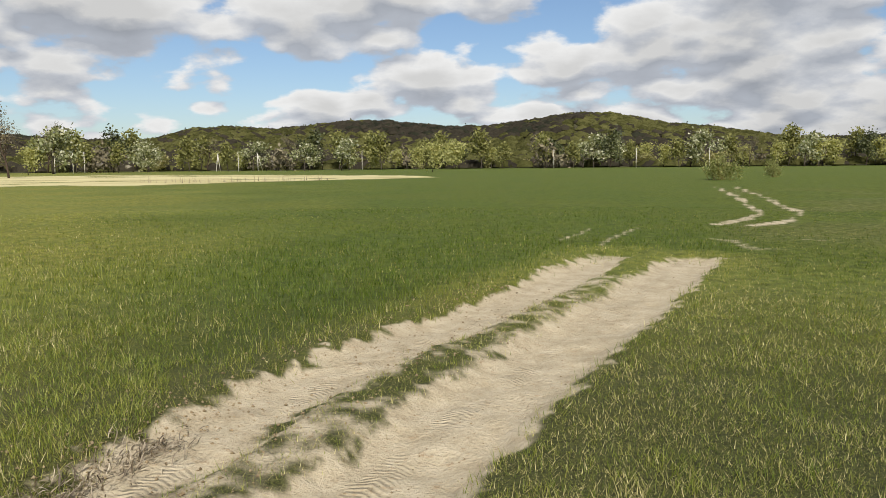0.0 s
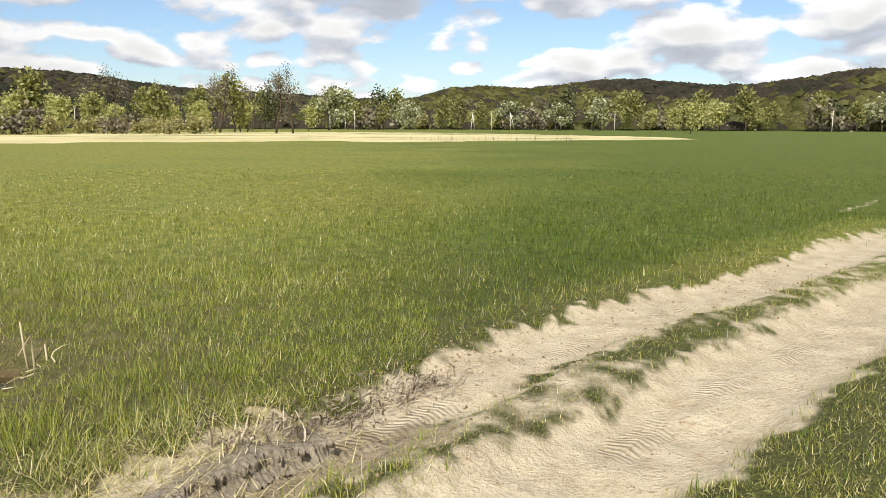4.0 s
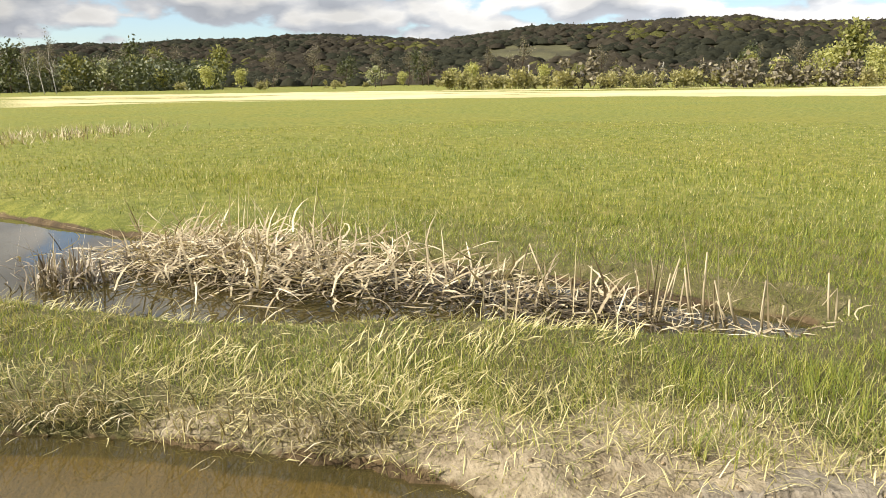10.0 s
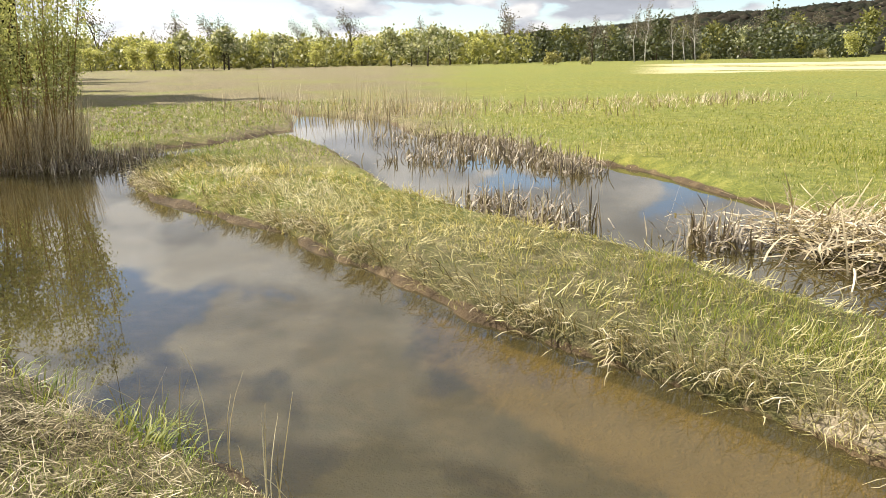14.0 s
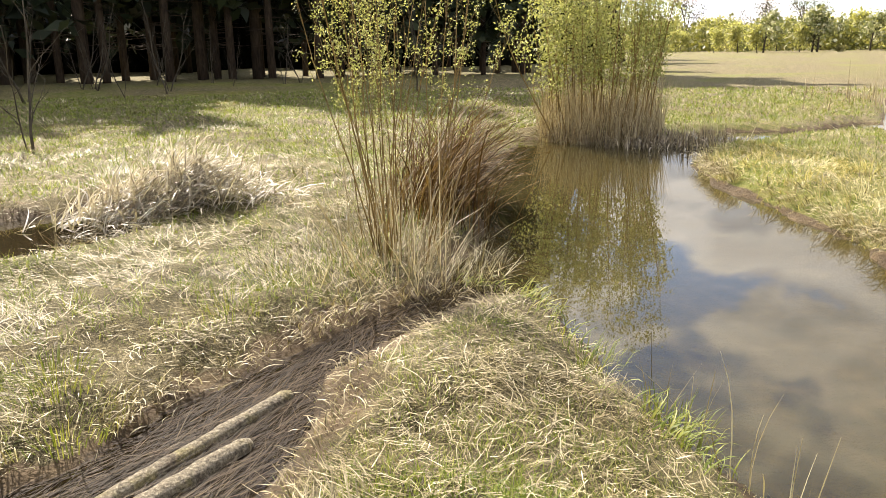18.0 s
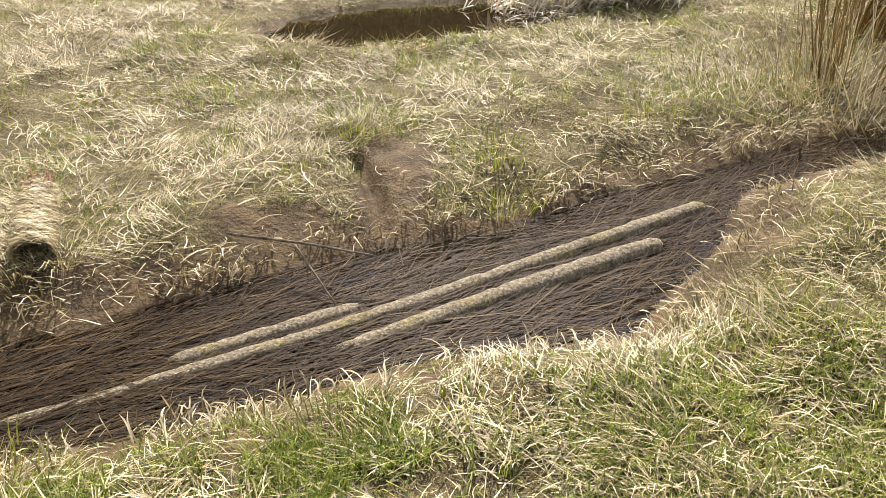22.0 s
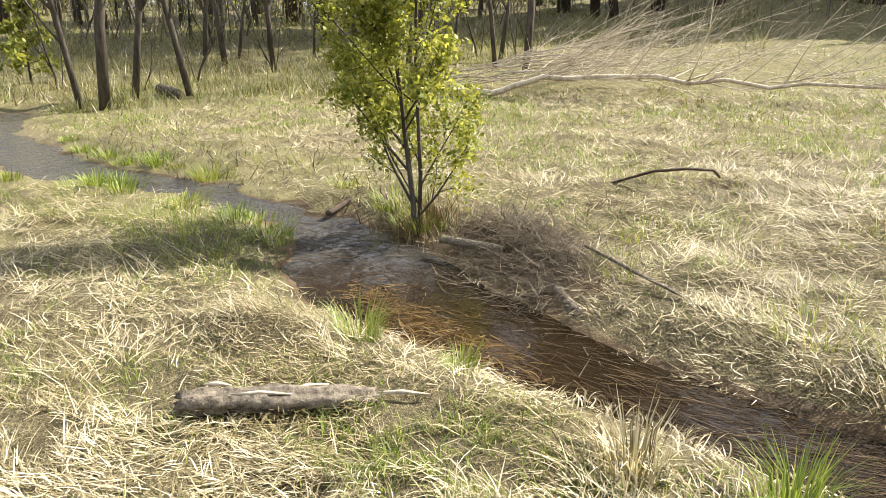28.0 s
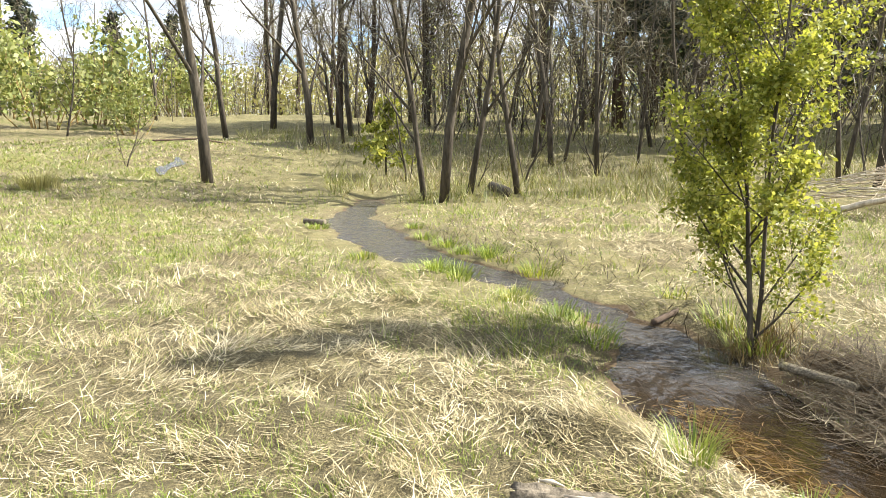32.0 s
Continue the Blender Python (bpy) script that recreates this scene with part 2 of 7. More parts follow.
def wave(x, y, size, seed):
    """Smooth random field of about -1 to 1, with lumps of the given size."""
    k = np.random.default_rng(seed)
    table = k.uniform(-1, 1, 65536)
    u, v = np.asarray(x) / size + 1000.37, np.asarray(y) / size + 1000.71
    r = 0
    for octave, gain in ((1.0, 1.0), (2.13, 0.5)):
        i, j = np.floor(u * octave).astype(np.int64), np.floor(v * octave).astype(np.int64)
        s, t = u * octave - i, v * octave - j
        s, t = s * s * (3 - 2 * s), t * t * (3 - 2 * t)

        def cell(a, b):
            return table[(a * 73856093 ^ b * 19349663) & 65535]

        r = r + gain * ((cell(i, j) * (1 - s) + cell(i + 1, j) * s) * (1 - t) + (cell(i, j + 1) * (1 - s) + cell(i + 1, j + 1) * s) * t)
    return r * 1.1


# skyline of the hills: turn to the left from +y, elevation
RIDGE = [(-43, 1.5), (-30, 1.8), (-27.7, 1.72), (-24.3, 1.8), (-21.8, 2.17), (-18.8, 2.63), (-16.2, 2.86), (-14.2, 3.3), (-12.2, 3.67), (-9.4, 3.73), (-7, 3.36), (-3.2, 2.92), (0, 2.96), (4, 3.38), (7, 3.37),
         (10, 3.05), (12.5, 2.78), (15.6, 2.97), (18, 2.8), (20, 2.2), (21.3, 1.95), (26, 2.03), (30, 2.28), (36, 2.5), (40, 2.9), (43.5, 3.4), (48, 3.5), (51, 3.65), (53, 4.1), (58, 4.05), (63, 3.8), (67, 3.8), (70, 3.4),
         (74, 2.98), (78, 3.2), (82, 3.38), (85, 3.35), (88, 3.05), (92, 3.02), (95.5, 2.7), (99.5, 2.7), (104, 2.2), (115, 1.5), (140, 1.0), (180, 0.6), (317, 0.6)]
RA, RE = np.array(RIDGE).T
HILL_R = 760.0


def turn_of(x, y):
    """Degrees to the left from +y, from -43 to 317."""
    return (np.degrees(np.arctan2(-x, y)) + 43) % 360 - 43


def cut_frame(x, y):
    """Distance along the clay cut beside the rut, and to its left."""
    ux, uy = 0.4375, 0.8992
    s, d = (x + 2.86) * ux + (y - 1.7) * uy, -(x + 2.86) * uy + (y - 1.7) * ux
    return s, d + 0.05 * np.sin(2.43 * s + 0.6)


def height(x, y):
    x, y = np.asarray(x, float), np.asarray(y, float)
    r, a = np.hypot(x, y), turn_of(x, y)
    south = smooth(a, 125, 150) * smooth(a, 316, 308)
    h = 0.06 * south * np.maximum(wave(x, y, 0.55, 4), -0.3) + 0.03 * wave(x, y, 1.7, 1) + 0.012 * wave(x, y, 0.45, 2) + 0.05 * smooth(r, 8, 30) * wave(x, y, 9, 3)
    # the wood's edge rises
    w = smooth(a, 208, 236) * smooth(a, 316, 307) * (1 + 0.18 * wave(x, y, 9, 7))
    h = h + w * np.clip((r - 17) * 0.085, 0, 2.3) + w * 0.012 * np.clip(r - 45, 0, 60)
    # hills
    top = (np.tan(np.radians(np.interp(a, RA, RE))) * HILL_R + 1.7 - 4.8) * (1 + 0.02 * wave(x, y, 240, 5))
    h = h + np.maximum(top, 0) * smooth(r, 400, HILL_R) * (1 - 0.6 * smooth(r, HILL_R + 60, 1500))
    # ruts
    lr, rr = away(x, y, LEFT_RUT), away(x, y, RIGHT_RUT)
    h = h - 0.10 * smooth(lr, 0.55, 0.25) - 0.09 * smooth(rr, 0.62, 0.3) + 0.02 * wave(x, y, 0.22, 6) * smooth(np.minimum(lr, rr), 0.7, 0.4)
    along_cut, off_cut = cut_frame(x, y)
    h = h + (-0.022 - h) * smooth(off_cut, -0.02, 0.02) * smooth(off_cut, 0.75, 0.35) * smooth(along_cut, -0.15, 0.25) * smooth(along_cut, 2.15, 1.75)
    # shores
    wob = 0.07 * wave(x, y, 0.6, 8)
    for poly, deep in ((POND, 0.34), (BACK_POND, 0.22), (CHANNEL, 0.15), (POOL, 0.3), (FAR_POOL, 0.25)):
        d = signed(x, y, poly) + wob
        h = np.where(d < 0.4, np.where(d < 0, POND_Z - np.minimum(0.02 - 0.28 * d, deep), POND_Z + (h - POND_Z) * smooth(d, -0.12, 0.36)), h)
    h = h - 0.10 * smooth(away(x, y, [(0.86, -5.0), (0.64, -4.52), (0.46, -4.05)]), 0.07, 0.02)
    d = ditch_shore(x, y) + wob * 0.6
    low = ditch_level(x)
    h = np.where(d < 0.5, np.where(d < 0, low - np.minimum(0.0 - 0.22 * d, 0.10), low + np.maximum(h - low, np.where(x > 5, 0.03, -9.0)) * smooth(d, -0.1, 0.5)), h)
    return h


def masks(x, y):
    """Where sand, mud, straw, pale field and wood litter lie."""
    r, a = np.hypot(x, y), turn_of(x, y)
    n1, n2 = wave(x, y, 0.5, 11), wave(x, y, 3.0, 12)
    n3 = wave(x, y, 0.16, 15)
    lr, rr = away(x, y, LEFT_RUT) + 0.10 * n1 + 0.12 * n3, away(x, y, RIGHT_RUT) + 0.07 * n1 + 0.09 * n3
    fr = np.minimum(away(x, y, FAR_RUT_A), away(x, y, FAR_RUT_B)) + 0.08 * wave(x, y, 2.0, 13)
    worn = np.minimum(away(x, y, OLD_RUTS[0]), away(x, y, OLD_RUTS[1]))
    sand = np.maximum(smooth(lr, 0.60, 0.26), smooth(rr, 0.68, 0.34))
    sand = np.maximum(sand * smooth(y, 16.5, 12.5), np.maximum((0.6 + 0.2 * wave(x, y, 0.9, 18)) * smooth(fr, 0.34, 0.10), 0.5 * smooth(worn, 0.2, 0.05)))
    sand = np.maximum(sand, 0.45 * smooth(np.hypot((x - 6.2) / 2.6, (y - 16.2) / 1.5), 1.2, 0.7) * smooth(wave(x, y, 1.1, 17), 0.1, 0.6))
    shore = np.minimum.reduce([signed(x, y, POND), signed(x, y, BACK_POND), signed(x, y, CHANNEL), signed(x, y, POOL), signed(x, y, FAR_POOL)])
    ditch = ditch_shore(x, y)
    mud = np.maximum(smooth(shore, 0.11, 0.0), smooth(ditch, 0.11, 0.0))
    mud = np.maximum(mud, 0.85 * smooth(ditch + 0.16 * n1 + 0.08 * n3, 0.36, 0.08) * smooth(x, 3.2, 2.0))
    mud = np.maximum(mud, 0.45 * smooth(signed(x, y, POOL) + 0.28 * n1, 0.6, 0.1))
    mud = np.maximum(mud, (0.3 + 0.3 * n3) * smooth(away(x, y, [(-1.75, 3.6), (-2.05, 3.0), (-2.35, 2.3), (-2.7, 1.8), (-3.1, 1.4)]) + 0.14 * n1 + 0.06 * n3, 0.16, 0.04))
    tan = smooth(np.hypot((x + 2.9) / 1.0, (y - 1.7) / 1.3) + 0.2 * n1, 0.98, 0.6)
    scar = smooth(away(x, y, [(0.46, -4.05), (0.6, -5.0)]) + 0.05 * n1, 0.26, 0.14) + 0.8 * smooth(np.hypot((x - 0.9) / 0.5, (y + 3.9) / 0.28), 1.1, 0.7)
    near_mud = 0.7 * smooth(away(x, y, [(1.3, -2.42), (0.75, -2.62), (0.1, -3.05)]) + 0.2 * n1 + 0.12 * n3, 0.26, 0.06)
    bank = smooth(np.hypot((x - 5.2) / 1.05, (y + 2.25) / 0.48) + 0.3 * n1 + 0.2 * n3, 1.1, 0.7) * 0.97
    cuts = smooth(np.hypot((x - 1.1) / 0.42, (y + 4.05) / 0.26) + 0.4 * n3, 1.1, 0.6)
    mud = np.clip(np.maximum.reduce([mud, scar, bank, near_mud, cuts]), 0, 1)
    straw_bias, silt = tan, np.maximum(tan * 0.8, 0.95 * smooth(away(x, y, [(-1.6, 3.9), (-2.05, 3.0), (-2.35, 2.3), (-2.7, 1.8), (-3.6, 0.9)]) + 0.12 * n1, 0.42, 0.2))
    silt = np.maximum(silt, 0.55 * smooth(shore, 0.55, 0.1) * smooth(np.hypot(x + 3.9, y - 0.5) + 0.4 * n1, 1.6, 0.9))
    middle = (away(x, y, LEFT_RUT) < 1.0) & (away(x, y, RIGHT_RUT) < 1.05) & (y < 12)
    sand = np.maximum(sand, np.where(middle, 0.37 + 0.27 * n3 + 0.12 * n1, 0))
    straw = np.maximum(smooth(a, 122, 150) * smooth(a, 316, 308), 0.85 * smooth(a, 108, 124) * smooth(a, 316, 308) * smooth(r + 2 * n2, 8, 13)) * (0.8 + 0.25 * n2) 
    straw = np.maximum(straw, 0.55 * smooth(r, 14, 7) * smooth(a, 20, 45) * smooth(a, 316, 308))
    straw = np.maximum(straw, 0.4 * smooth(a, -17, -21) * smooth(r, 12, 20) * smooth(r, 75, 45) * smooth(n2, -0.9, 0.3))
    # less straw before the pines: mossy green grass, and their shade put into colour
    straw = np.maximum(straw, straw_bias) * (1 - 0.3 * smooth(r + 2 * n2, 19, 25) * smooth(a, 152, 160) * smooth(a, 208, 198))
    inner = np.interp(a, (-43, 0, 10, 30, 50, 317), (112, 112, 95, 78, 72, 78)) + 5 * wave(x, y, 30, 14)
    outer = np.interp(a, (-43, 0, 10, 30, 50, 100, 317), (122, 122, 165, 235, 150, 150, 150)) + 8 * wave(x, y, 25, 19)
    pale = smooth(r, inner, inner + 5) * smooth(r, outer, outer - 8) * smooth(a, -6, 4) * smooth(a, 114, 92)
    pale = pale * (1 - 0.8 * smooth(wave(r, a * 0.35, 6, 20) + 0.3 * wave(x, y, 12, 21), 0.25, 0.6))
    # leaf litter on the slope, strengthened to darken it like the trees' part shade
    litter = smooth(a, 316, 308) * smooth(a, 205, 232) * smooth(r + 2 * n2, 15, 20) * (1 - smooth(a, 285, 300) * smooth(r, 60, 30))
    litter = np.maximum(litter, 0.75 * smooth(np.abs(ditch - 1.0) + 0.7 * n2 + 0.3 * n1, 1.5, 0.5) * smooth(x, 6.0, 7.5) * smooth(x * 0.7 - y, 3.9, 4.7))
    litter = np.maximum(litter, smooth(a, 140, 152) * smooth(r, 42, 52) * smooth(a, 235, 225))
    return sand, mud, straw, pale, litter, shore, ditch, silt


# ---- materials ----
def material(name, build):
    m = bpy.data.materials.new(name)
    m.use_nodes = True
    n = Nodes(m.node_tree)
    n.out(build(n))
    return m


def place(n):
    return n.add("ShaderNodeNewGeometry").outputs["Position"]


def island(n):
    return n.add("ShaderNodeNewGeometry").outputs["Random Per Island"]


def ground_build(n):
    p = place(n)
    fine, mid, wide = n.noise(p, 38.0, 4.0, 0.65), n.noise(p, 4.0, 4.0, 0.6), n.noise(p, 0.16, 3.0, 0.55)
    fibre = n.math("MAXIMUM", n.noise(n.vec("MULTIPLY", p, (16.0, 90.0, 30.0)), 1.0, 3.0, 0.6, 3.0), n.noise(n.vec("MULTIPLY", p, (85.0, 18.0, 30.0)), 1.0, 3.0, 0.6, 3.0))
    green = n.ramp(n.math("MULTIPLY_ADD", fine, 0.5, n.math("MULTIPLY", mid, 0.5)), [(0.38, (0.070, 0.084, 0.013)), (0.5, (0.135, 0.15, 0.026)), (0.62, (0.235, 0.23, 0.055))])
    green = n.mix(n.step(wide, 0.35, 0.65), green, n.mix(1.0, green, (1.14, 1.03, 0.95), "MULTIPLY"))
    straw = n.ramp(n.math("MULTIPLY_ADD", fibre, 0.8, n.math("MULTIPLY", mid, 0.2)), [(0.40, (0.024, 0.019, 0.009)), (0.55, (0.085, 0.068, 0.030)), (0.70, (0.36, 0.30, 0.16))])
    straw = n.mix(n.attr("gap_shade"), n.ramp(n.math("MULTIPLY_ADD", fibre, 0.8, n.math("MULTIPLY", mid, 0.2)), [(0.40, (0.035, 0.029, 0.013)), (0.54, (0.125, 0.10, 0.046)), (0.68, (0.42, 0.35, 0.195))]), straw)    # near soil is darkened for shaded gaps; farther off the blades close over the soil
    sand = n.ramp(n.math("MULTIPLY_ADD", fine, 0.4, n.math("MULTIPLY", mid, 0.6)), [(0.3, (0.29, 0.235, 0.15)), (0.5, (0.42, 0.355, 0.245)), (0.7, (0.52, 0.45, 0.33))])
    crumbs = n.noise(p, 11.0, 5.0, 0.75)
    sand = n.mix(n.step(crumbs, 0.56, 0.72), sand, (0.30, 0.215, 0.125))
    mud = n.ramp(mid, [(0.3, (0.040, 0.026, 0.012)), (0.55, (0.088, 0.058, 0.027)), (0.75, (0.16, 0.115, 0.058))])
    pale = n.ramp(n.noise(n.vec("MULTIPLY", p, (0.05, 0.05, 0.05)), 1.0, 4.0, 0.6), [(0.3, (0.33, 0.28, 0.13)), (0.6, (0.52, 0.46, 0.25))])
    litter = n.ramp(n.math("MULTIPLY_ADD", fine, 0.5, n.math("MULTIPLY", mid, 0.5)), [(0.3, (0.05, 0.045, 0.02)), (0.5, (0.14, 0.12, 0.05)), (0.7, (0.26, 0.22, 0.11))])
    edge = n.math("MULTIPLY", n.math("SUBTRACT", mid, 0.5), 0.7)

    def zone(name, lo=0.35, hi=0.65):
        return n.step(n.math("ADD", n.attr(name), edge), lo, hi)

    # near green ground also gets the shade between blades in its colour
    green = n.mix(n.attr("gap_shade"), green, n.ramp(fine, [(0.35, (0.026, 0.028, 0.008)), (0.65, (0.10, 0.10, 0.026))]))
    green = n.mix(n.attr("lush"), green, n.mix(1.0, green, (0.45, 0.58, 0.29), "MULTIPLY"))
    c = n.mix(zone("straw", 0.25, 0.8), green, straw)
    c = n.mix(zone("pale"), c, pale)
    c = n.mix(zone("litter", 0.2, 0.8), c, litter)
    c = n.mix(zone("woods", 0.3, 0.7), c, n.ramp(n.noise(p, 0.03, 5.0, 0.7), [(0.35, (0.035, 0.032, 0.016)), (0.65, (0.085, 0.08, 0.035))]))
    c = n.mix(zone("sand", 0.25, 0.72), c, sand)
    c = n.mix(zone("silt", 0.3, 0.7), c, n.ramp(n.math("MULTIPLY_ADD", crumbs, 0.6, n.math("MULTIPLY", mid, 0.4)), [(0.35, (0.12, 0.092, 0.055)), (0.5, (0.24, 0.195, 0.125)), (0.65, (0.36, 0.30, 0.205))]))
    c = n.mix(zone("mud"), c, mud)
    c = n.mix(zone("ochre", 0.3, 0.7), c, n.ramp(mid, [(0.3, (0.22, 0.14, 0.045)), (0.7, (0.30, 0.195, 0.065))]))
    rut_s, rut_d = n.attr("rut_s"), n.attr("rut_d")
    chevron = n.math("SINE", n.math("MULTIPLY_ADD", rut_s, 125.0, n.math("MULTIPLY", n.math("ABSOLUTE", rut_d), 60.0)))
    strip = n.math("MULTIPLY", n.step(n.math("ABSOLUTE", rut_d), 0.13, 0.09), n.step(n.noise(p, 0.9, 2.0), 0.42, 0.58))
    tread = n.math("MULTIPLY", n.math("MULTIPLY", chevron, strip), zone("sand"))
    wet = zone("mud")
    rough = n.math("SUBTRACT", 0.95, n.math("MULTIPLY", wet, 0.12))
    return n.surface(c, rough, n.bump(n.math("ADD", n.math("ADD", fine, n.math("MULTIPLY", mid, 2.0)), n.math("MULTIPLY_ADD", crumbs, 1.5, n.math("MULTIPLY", tread, 0.26))), 0.9, 0.025), Specular_IOR_Level=0.25)


def blade_build(stops, wide=0.5, through_light=0.35, patch=None, lush=None, gloss=0.35):
    """Grass, straw, leaves: a colour for each blade, light that shines through."""
    def build(n):
        p = place(n)
        v = n.math("ADD", n.math("MULTIPLY", island(n), 1 - wide * 0.6), n.math("MULTIPLY", n.math("SUBTRACT", n.noise(p, 1.1, 3.0, 0.6), 0.3), wide))
        c = n.ramp(v, stops)
        if lush:
            c = n.mix(n.attr("lush"), c, n.mix(1.0, c, lush, "MULTIPLY"))
        if patch:
            c = n.mix(n.step(n.noise(p, patch[0], 2.0), patch[1], patch[1] + 0.16), c, n.mix(1.0, c, patch[2], "MULTIPLY"))
        a = n.surface(c, 0.55, Specular_IOR_Level=gloss)
        t = n.add("ShaderNodeBsdfTranslucent")
        n.link(n.mix(1.0, c, (1.25, 1.2, 0.7), "MULTIPLY"), t.inputs[0])
        m = n.add("ShaderNodeMixShader")
        m.inputs[0].default_value = through_light
        n.link(a, m.inputs[1])
        n.link(t.outputs[0], m.inputs[2])
        return m.outputs[0]
    return build


def bark_build(dark, light, scale=14.0, stretch=0.18):
    def build(n):
        p = n.add("ShaderNodeTexCoord").outputs["Object"]
        v = n.noise(n.vec("MULTIPLY", p, (1.0, 1.0, stretch)), scale, 5.0, 0.65)
        big = n.noise(p, 1.3, 3.0)
        c = n.ramp(n.math("MULTIPLY_ADD", v, 0.7, n.math("MULTIPLY", big, 0.3)), [(0.32, dark), (0.66, light)])
        return n.surface(c, 0.9, n.bump(v, 0.9, 0.02), Specular_IOR_Level=0.2)
    return build


def water_build(tint, murk, share, ripple, grain, rough=0.02, upper=None):
    def build(n):
        p = place(n)
        h = n.math("ADD", n.noise(n.vec("MULTIPLY", p, (1.0, 1.3, 1.0)), grain, 3.0, 0.5, 0.8), n.math("MULTIPLY", n.noise(p, 0.6, 2.0), 2.0))
        if upper:                          # livelier ripples upstream
            east = n.add("ShaderNodeSeparateXYZ")
            n.link(p, east.inputs[0])
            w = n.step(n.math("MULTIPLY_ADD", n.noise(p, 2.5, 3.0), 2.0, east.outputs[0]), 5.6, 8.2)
            h = n.math("MULTIPLY", h, n.math("MULTIPLY_ADD", w, 1.1, 0.15))
        nor = n.bump(h, ripple, 0.02 if ripple < 0.5 else 0.05)
        clear = n.surface(tint, rough * 0.6, nor, Transmission_Weight=1.0, IOR=1.33)
        body, gloss = n.ramp(n.noise(p, 0.8, 4.0, 0.6), [(0.3, murk), (0.7, tuple(v * 1.12 for v in murk))]), rough
        if upper:                          # lighter grey body upstream, painted in for the sky's reflection
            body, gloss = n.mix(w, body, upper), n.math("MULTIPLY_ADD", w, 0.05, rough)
        cloudy = n.surface(body, gloss, nor, IOR=1.33)
        m = n.add("ShaderNodeMixShader")
        m.inputs[0].default_value = share
        n.link(clear, m.inputs[1])
        n.link(cloudy, m.inputs[2])
        return m.outputs[0]
    return build


M = {
    "ground": material("ground", ground_build),
    "meadow": material("meadow_grass", blade_build([(0.05, (0.078, 0.118, 0.014)), (0.4, (0.185, 0.22, 0.030)), (0.7, (0.315, 0.315, 0.060)), (0.95, (0.58, 0.51, 0.24))], 0.5, 0.35, lush=(0.40, 0.54, 0.28))),
    "green": material("green_grass", blade_build([(0.05, (0.08, 0.12, 0.018)), (0.6, (0.21, 0.26, 0.045)), (0.95, (0.40, 0.42, 0.12))], 0.4, 0.35)),
    "straw": material("dry_grass", blade_build([(0.03, (0.05, 0.036, 0.015)), (0.40, (0.24, 0.195, 0.09)), (0.72, (0.56, 0.48, 0.305)), (0.97, (0.84, 0.76, 0.56))], 0.4, 0.15, patch=(0.9, 0.48, (0.72, 0.69, 0.60)))),
    "gold": material("yellow_dry_grass", blade_build([(0.03, (0.17, 0.15, 0.05)), (0.35, (0.36, 0.32, 0.135)), (0.7, (0.60, 0.53, 0.28)), (0.97, (0.80, 0.73, 0.45))], 0.4, 0.25, lush=(0.60, 0.62, 0.42))),
    "reed": material("dead_reed", blade_build([(0.05, (0.16, 0.12, 0.07)), (0.5, (0.42, 0.345, 0.215)), (0.95, (0.70, 0.61, 0.43))], 0.3, 0.15)),
    "grey_reed": material("grey_reed", blade_build([(0.05, (0.20, 0.17, 0.13)), (0.5, (0.52, 0.465, 0.385)), (0.95, (0.80, 0.74, 0.64))], 0.3, 0.15)),
    "brown_reed": material("brown_reed", blade_build([(0.05, (0.07, 0.052, 0.036)), (0.5, (0.23, 0.185, 0.13)), (0.95, (0.52, 0.45, 0.34))], 0.3, 0.12)),
    "pond": material("pond_water", water_build((0.72, 0.60, 0.32), (0.034, 0.030, 0.011), 0.74, 0.004, 4.0)),
    "pool": material("pool_water", water_build((0.5, 0.4, 0.2), (0.018, 0.014, 0.007), 0.8, 0.02, 4.0)),
    # the ditch's last colour is the grey that imitates sky sheen upstream
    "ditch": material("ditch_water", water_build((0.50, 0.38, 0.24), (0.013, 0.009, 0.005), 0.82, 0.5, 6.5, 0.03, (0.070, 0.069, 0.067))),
}


# ---- mesh helpers ----
def link_mesh(name, verts, faces, mat, smooth_faces=False, attrs=None):
    """An object from arrays: verts (n, 3), faces a list of index arrays (m, 3) or (m, 4)."""
    me = bpy.data.meshes.new(name)
    verts = np.ascontiguousarray(verts, np.float32)
    faces = [np.ascontiguousarray(f, np.int32) for f in faces if len(f)]
    sizes = np.concatenate([np.full(len(f), f.shape[1], np.int32) for f in faces])
    loops = np.concatenate([f.ravel() for f in faces])
    me.vertices.add(len(verts))
    me.vertices.foreach_set("co", verts.ravel())
    me.loops.add(len(loops))
    me.loops.foreach_set("vertex_index", loops)
    me.polygons.add(len(sizes))
    me.polygons.foreach_set("loop_start", np.concatenate([[0], np.cumsum(sizes)[:-1]]).astype(np.int32))
    if smooth_faces:
        me.polygons.foreach_set("use_smooth", np.ones(len(sizes), bool))
    for k, v in (attrs or {}).items():
        me.attributes.new(k, "FLOAT", "POINT").data.foreach_set("value", np.ascontiguousarray(v, np.float32))
    me.update(calc_edges=True)
    me.materials.append(mat)
    return new(name, me)


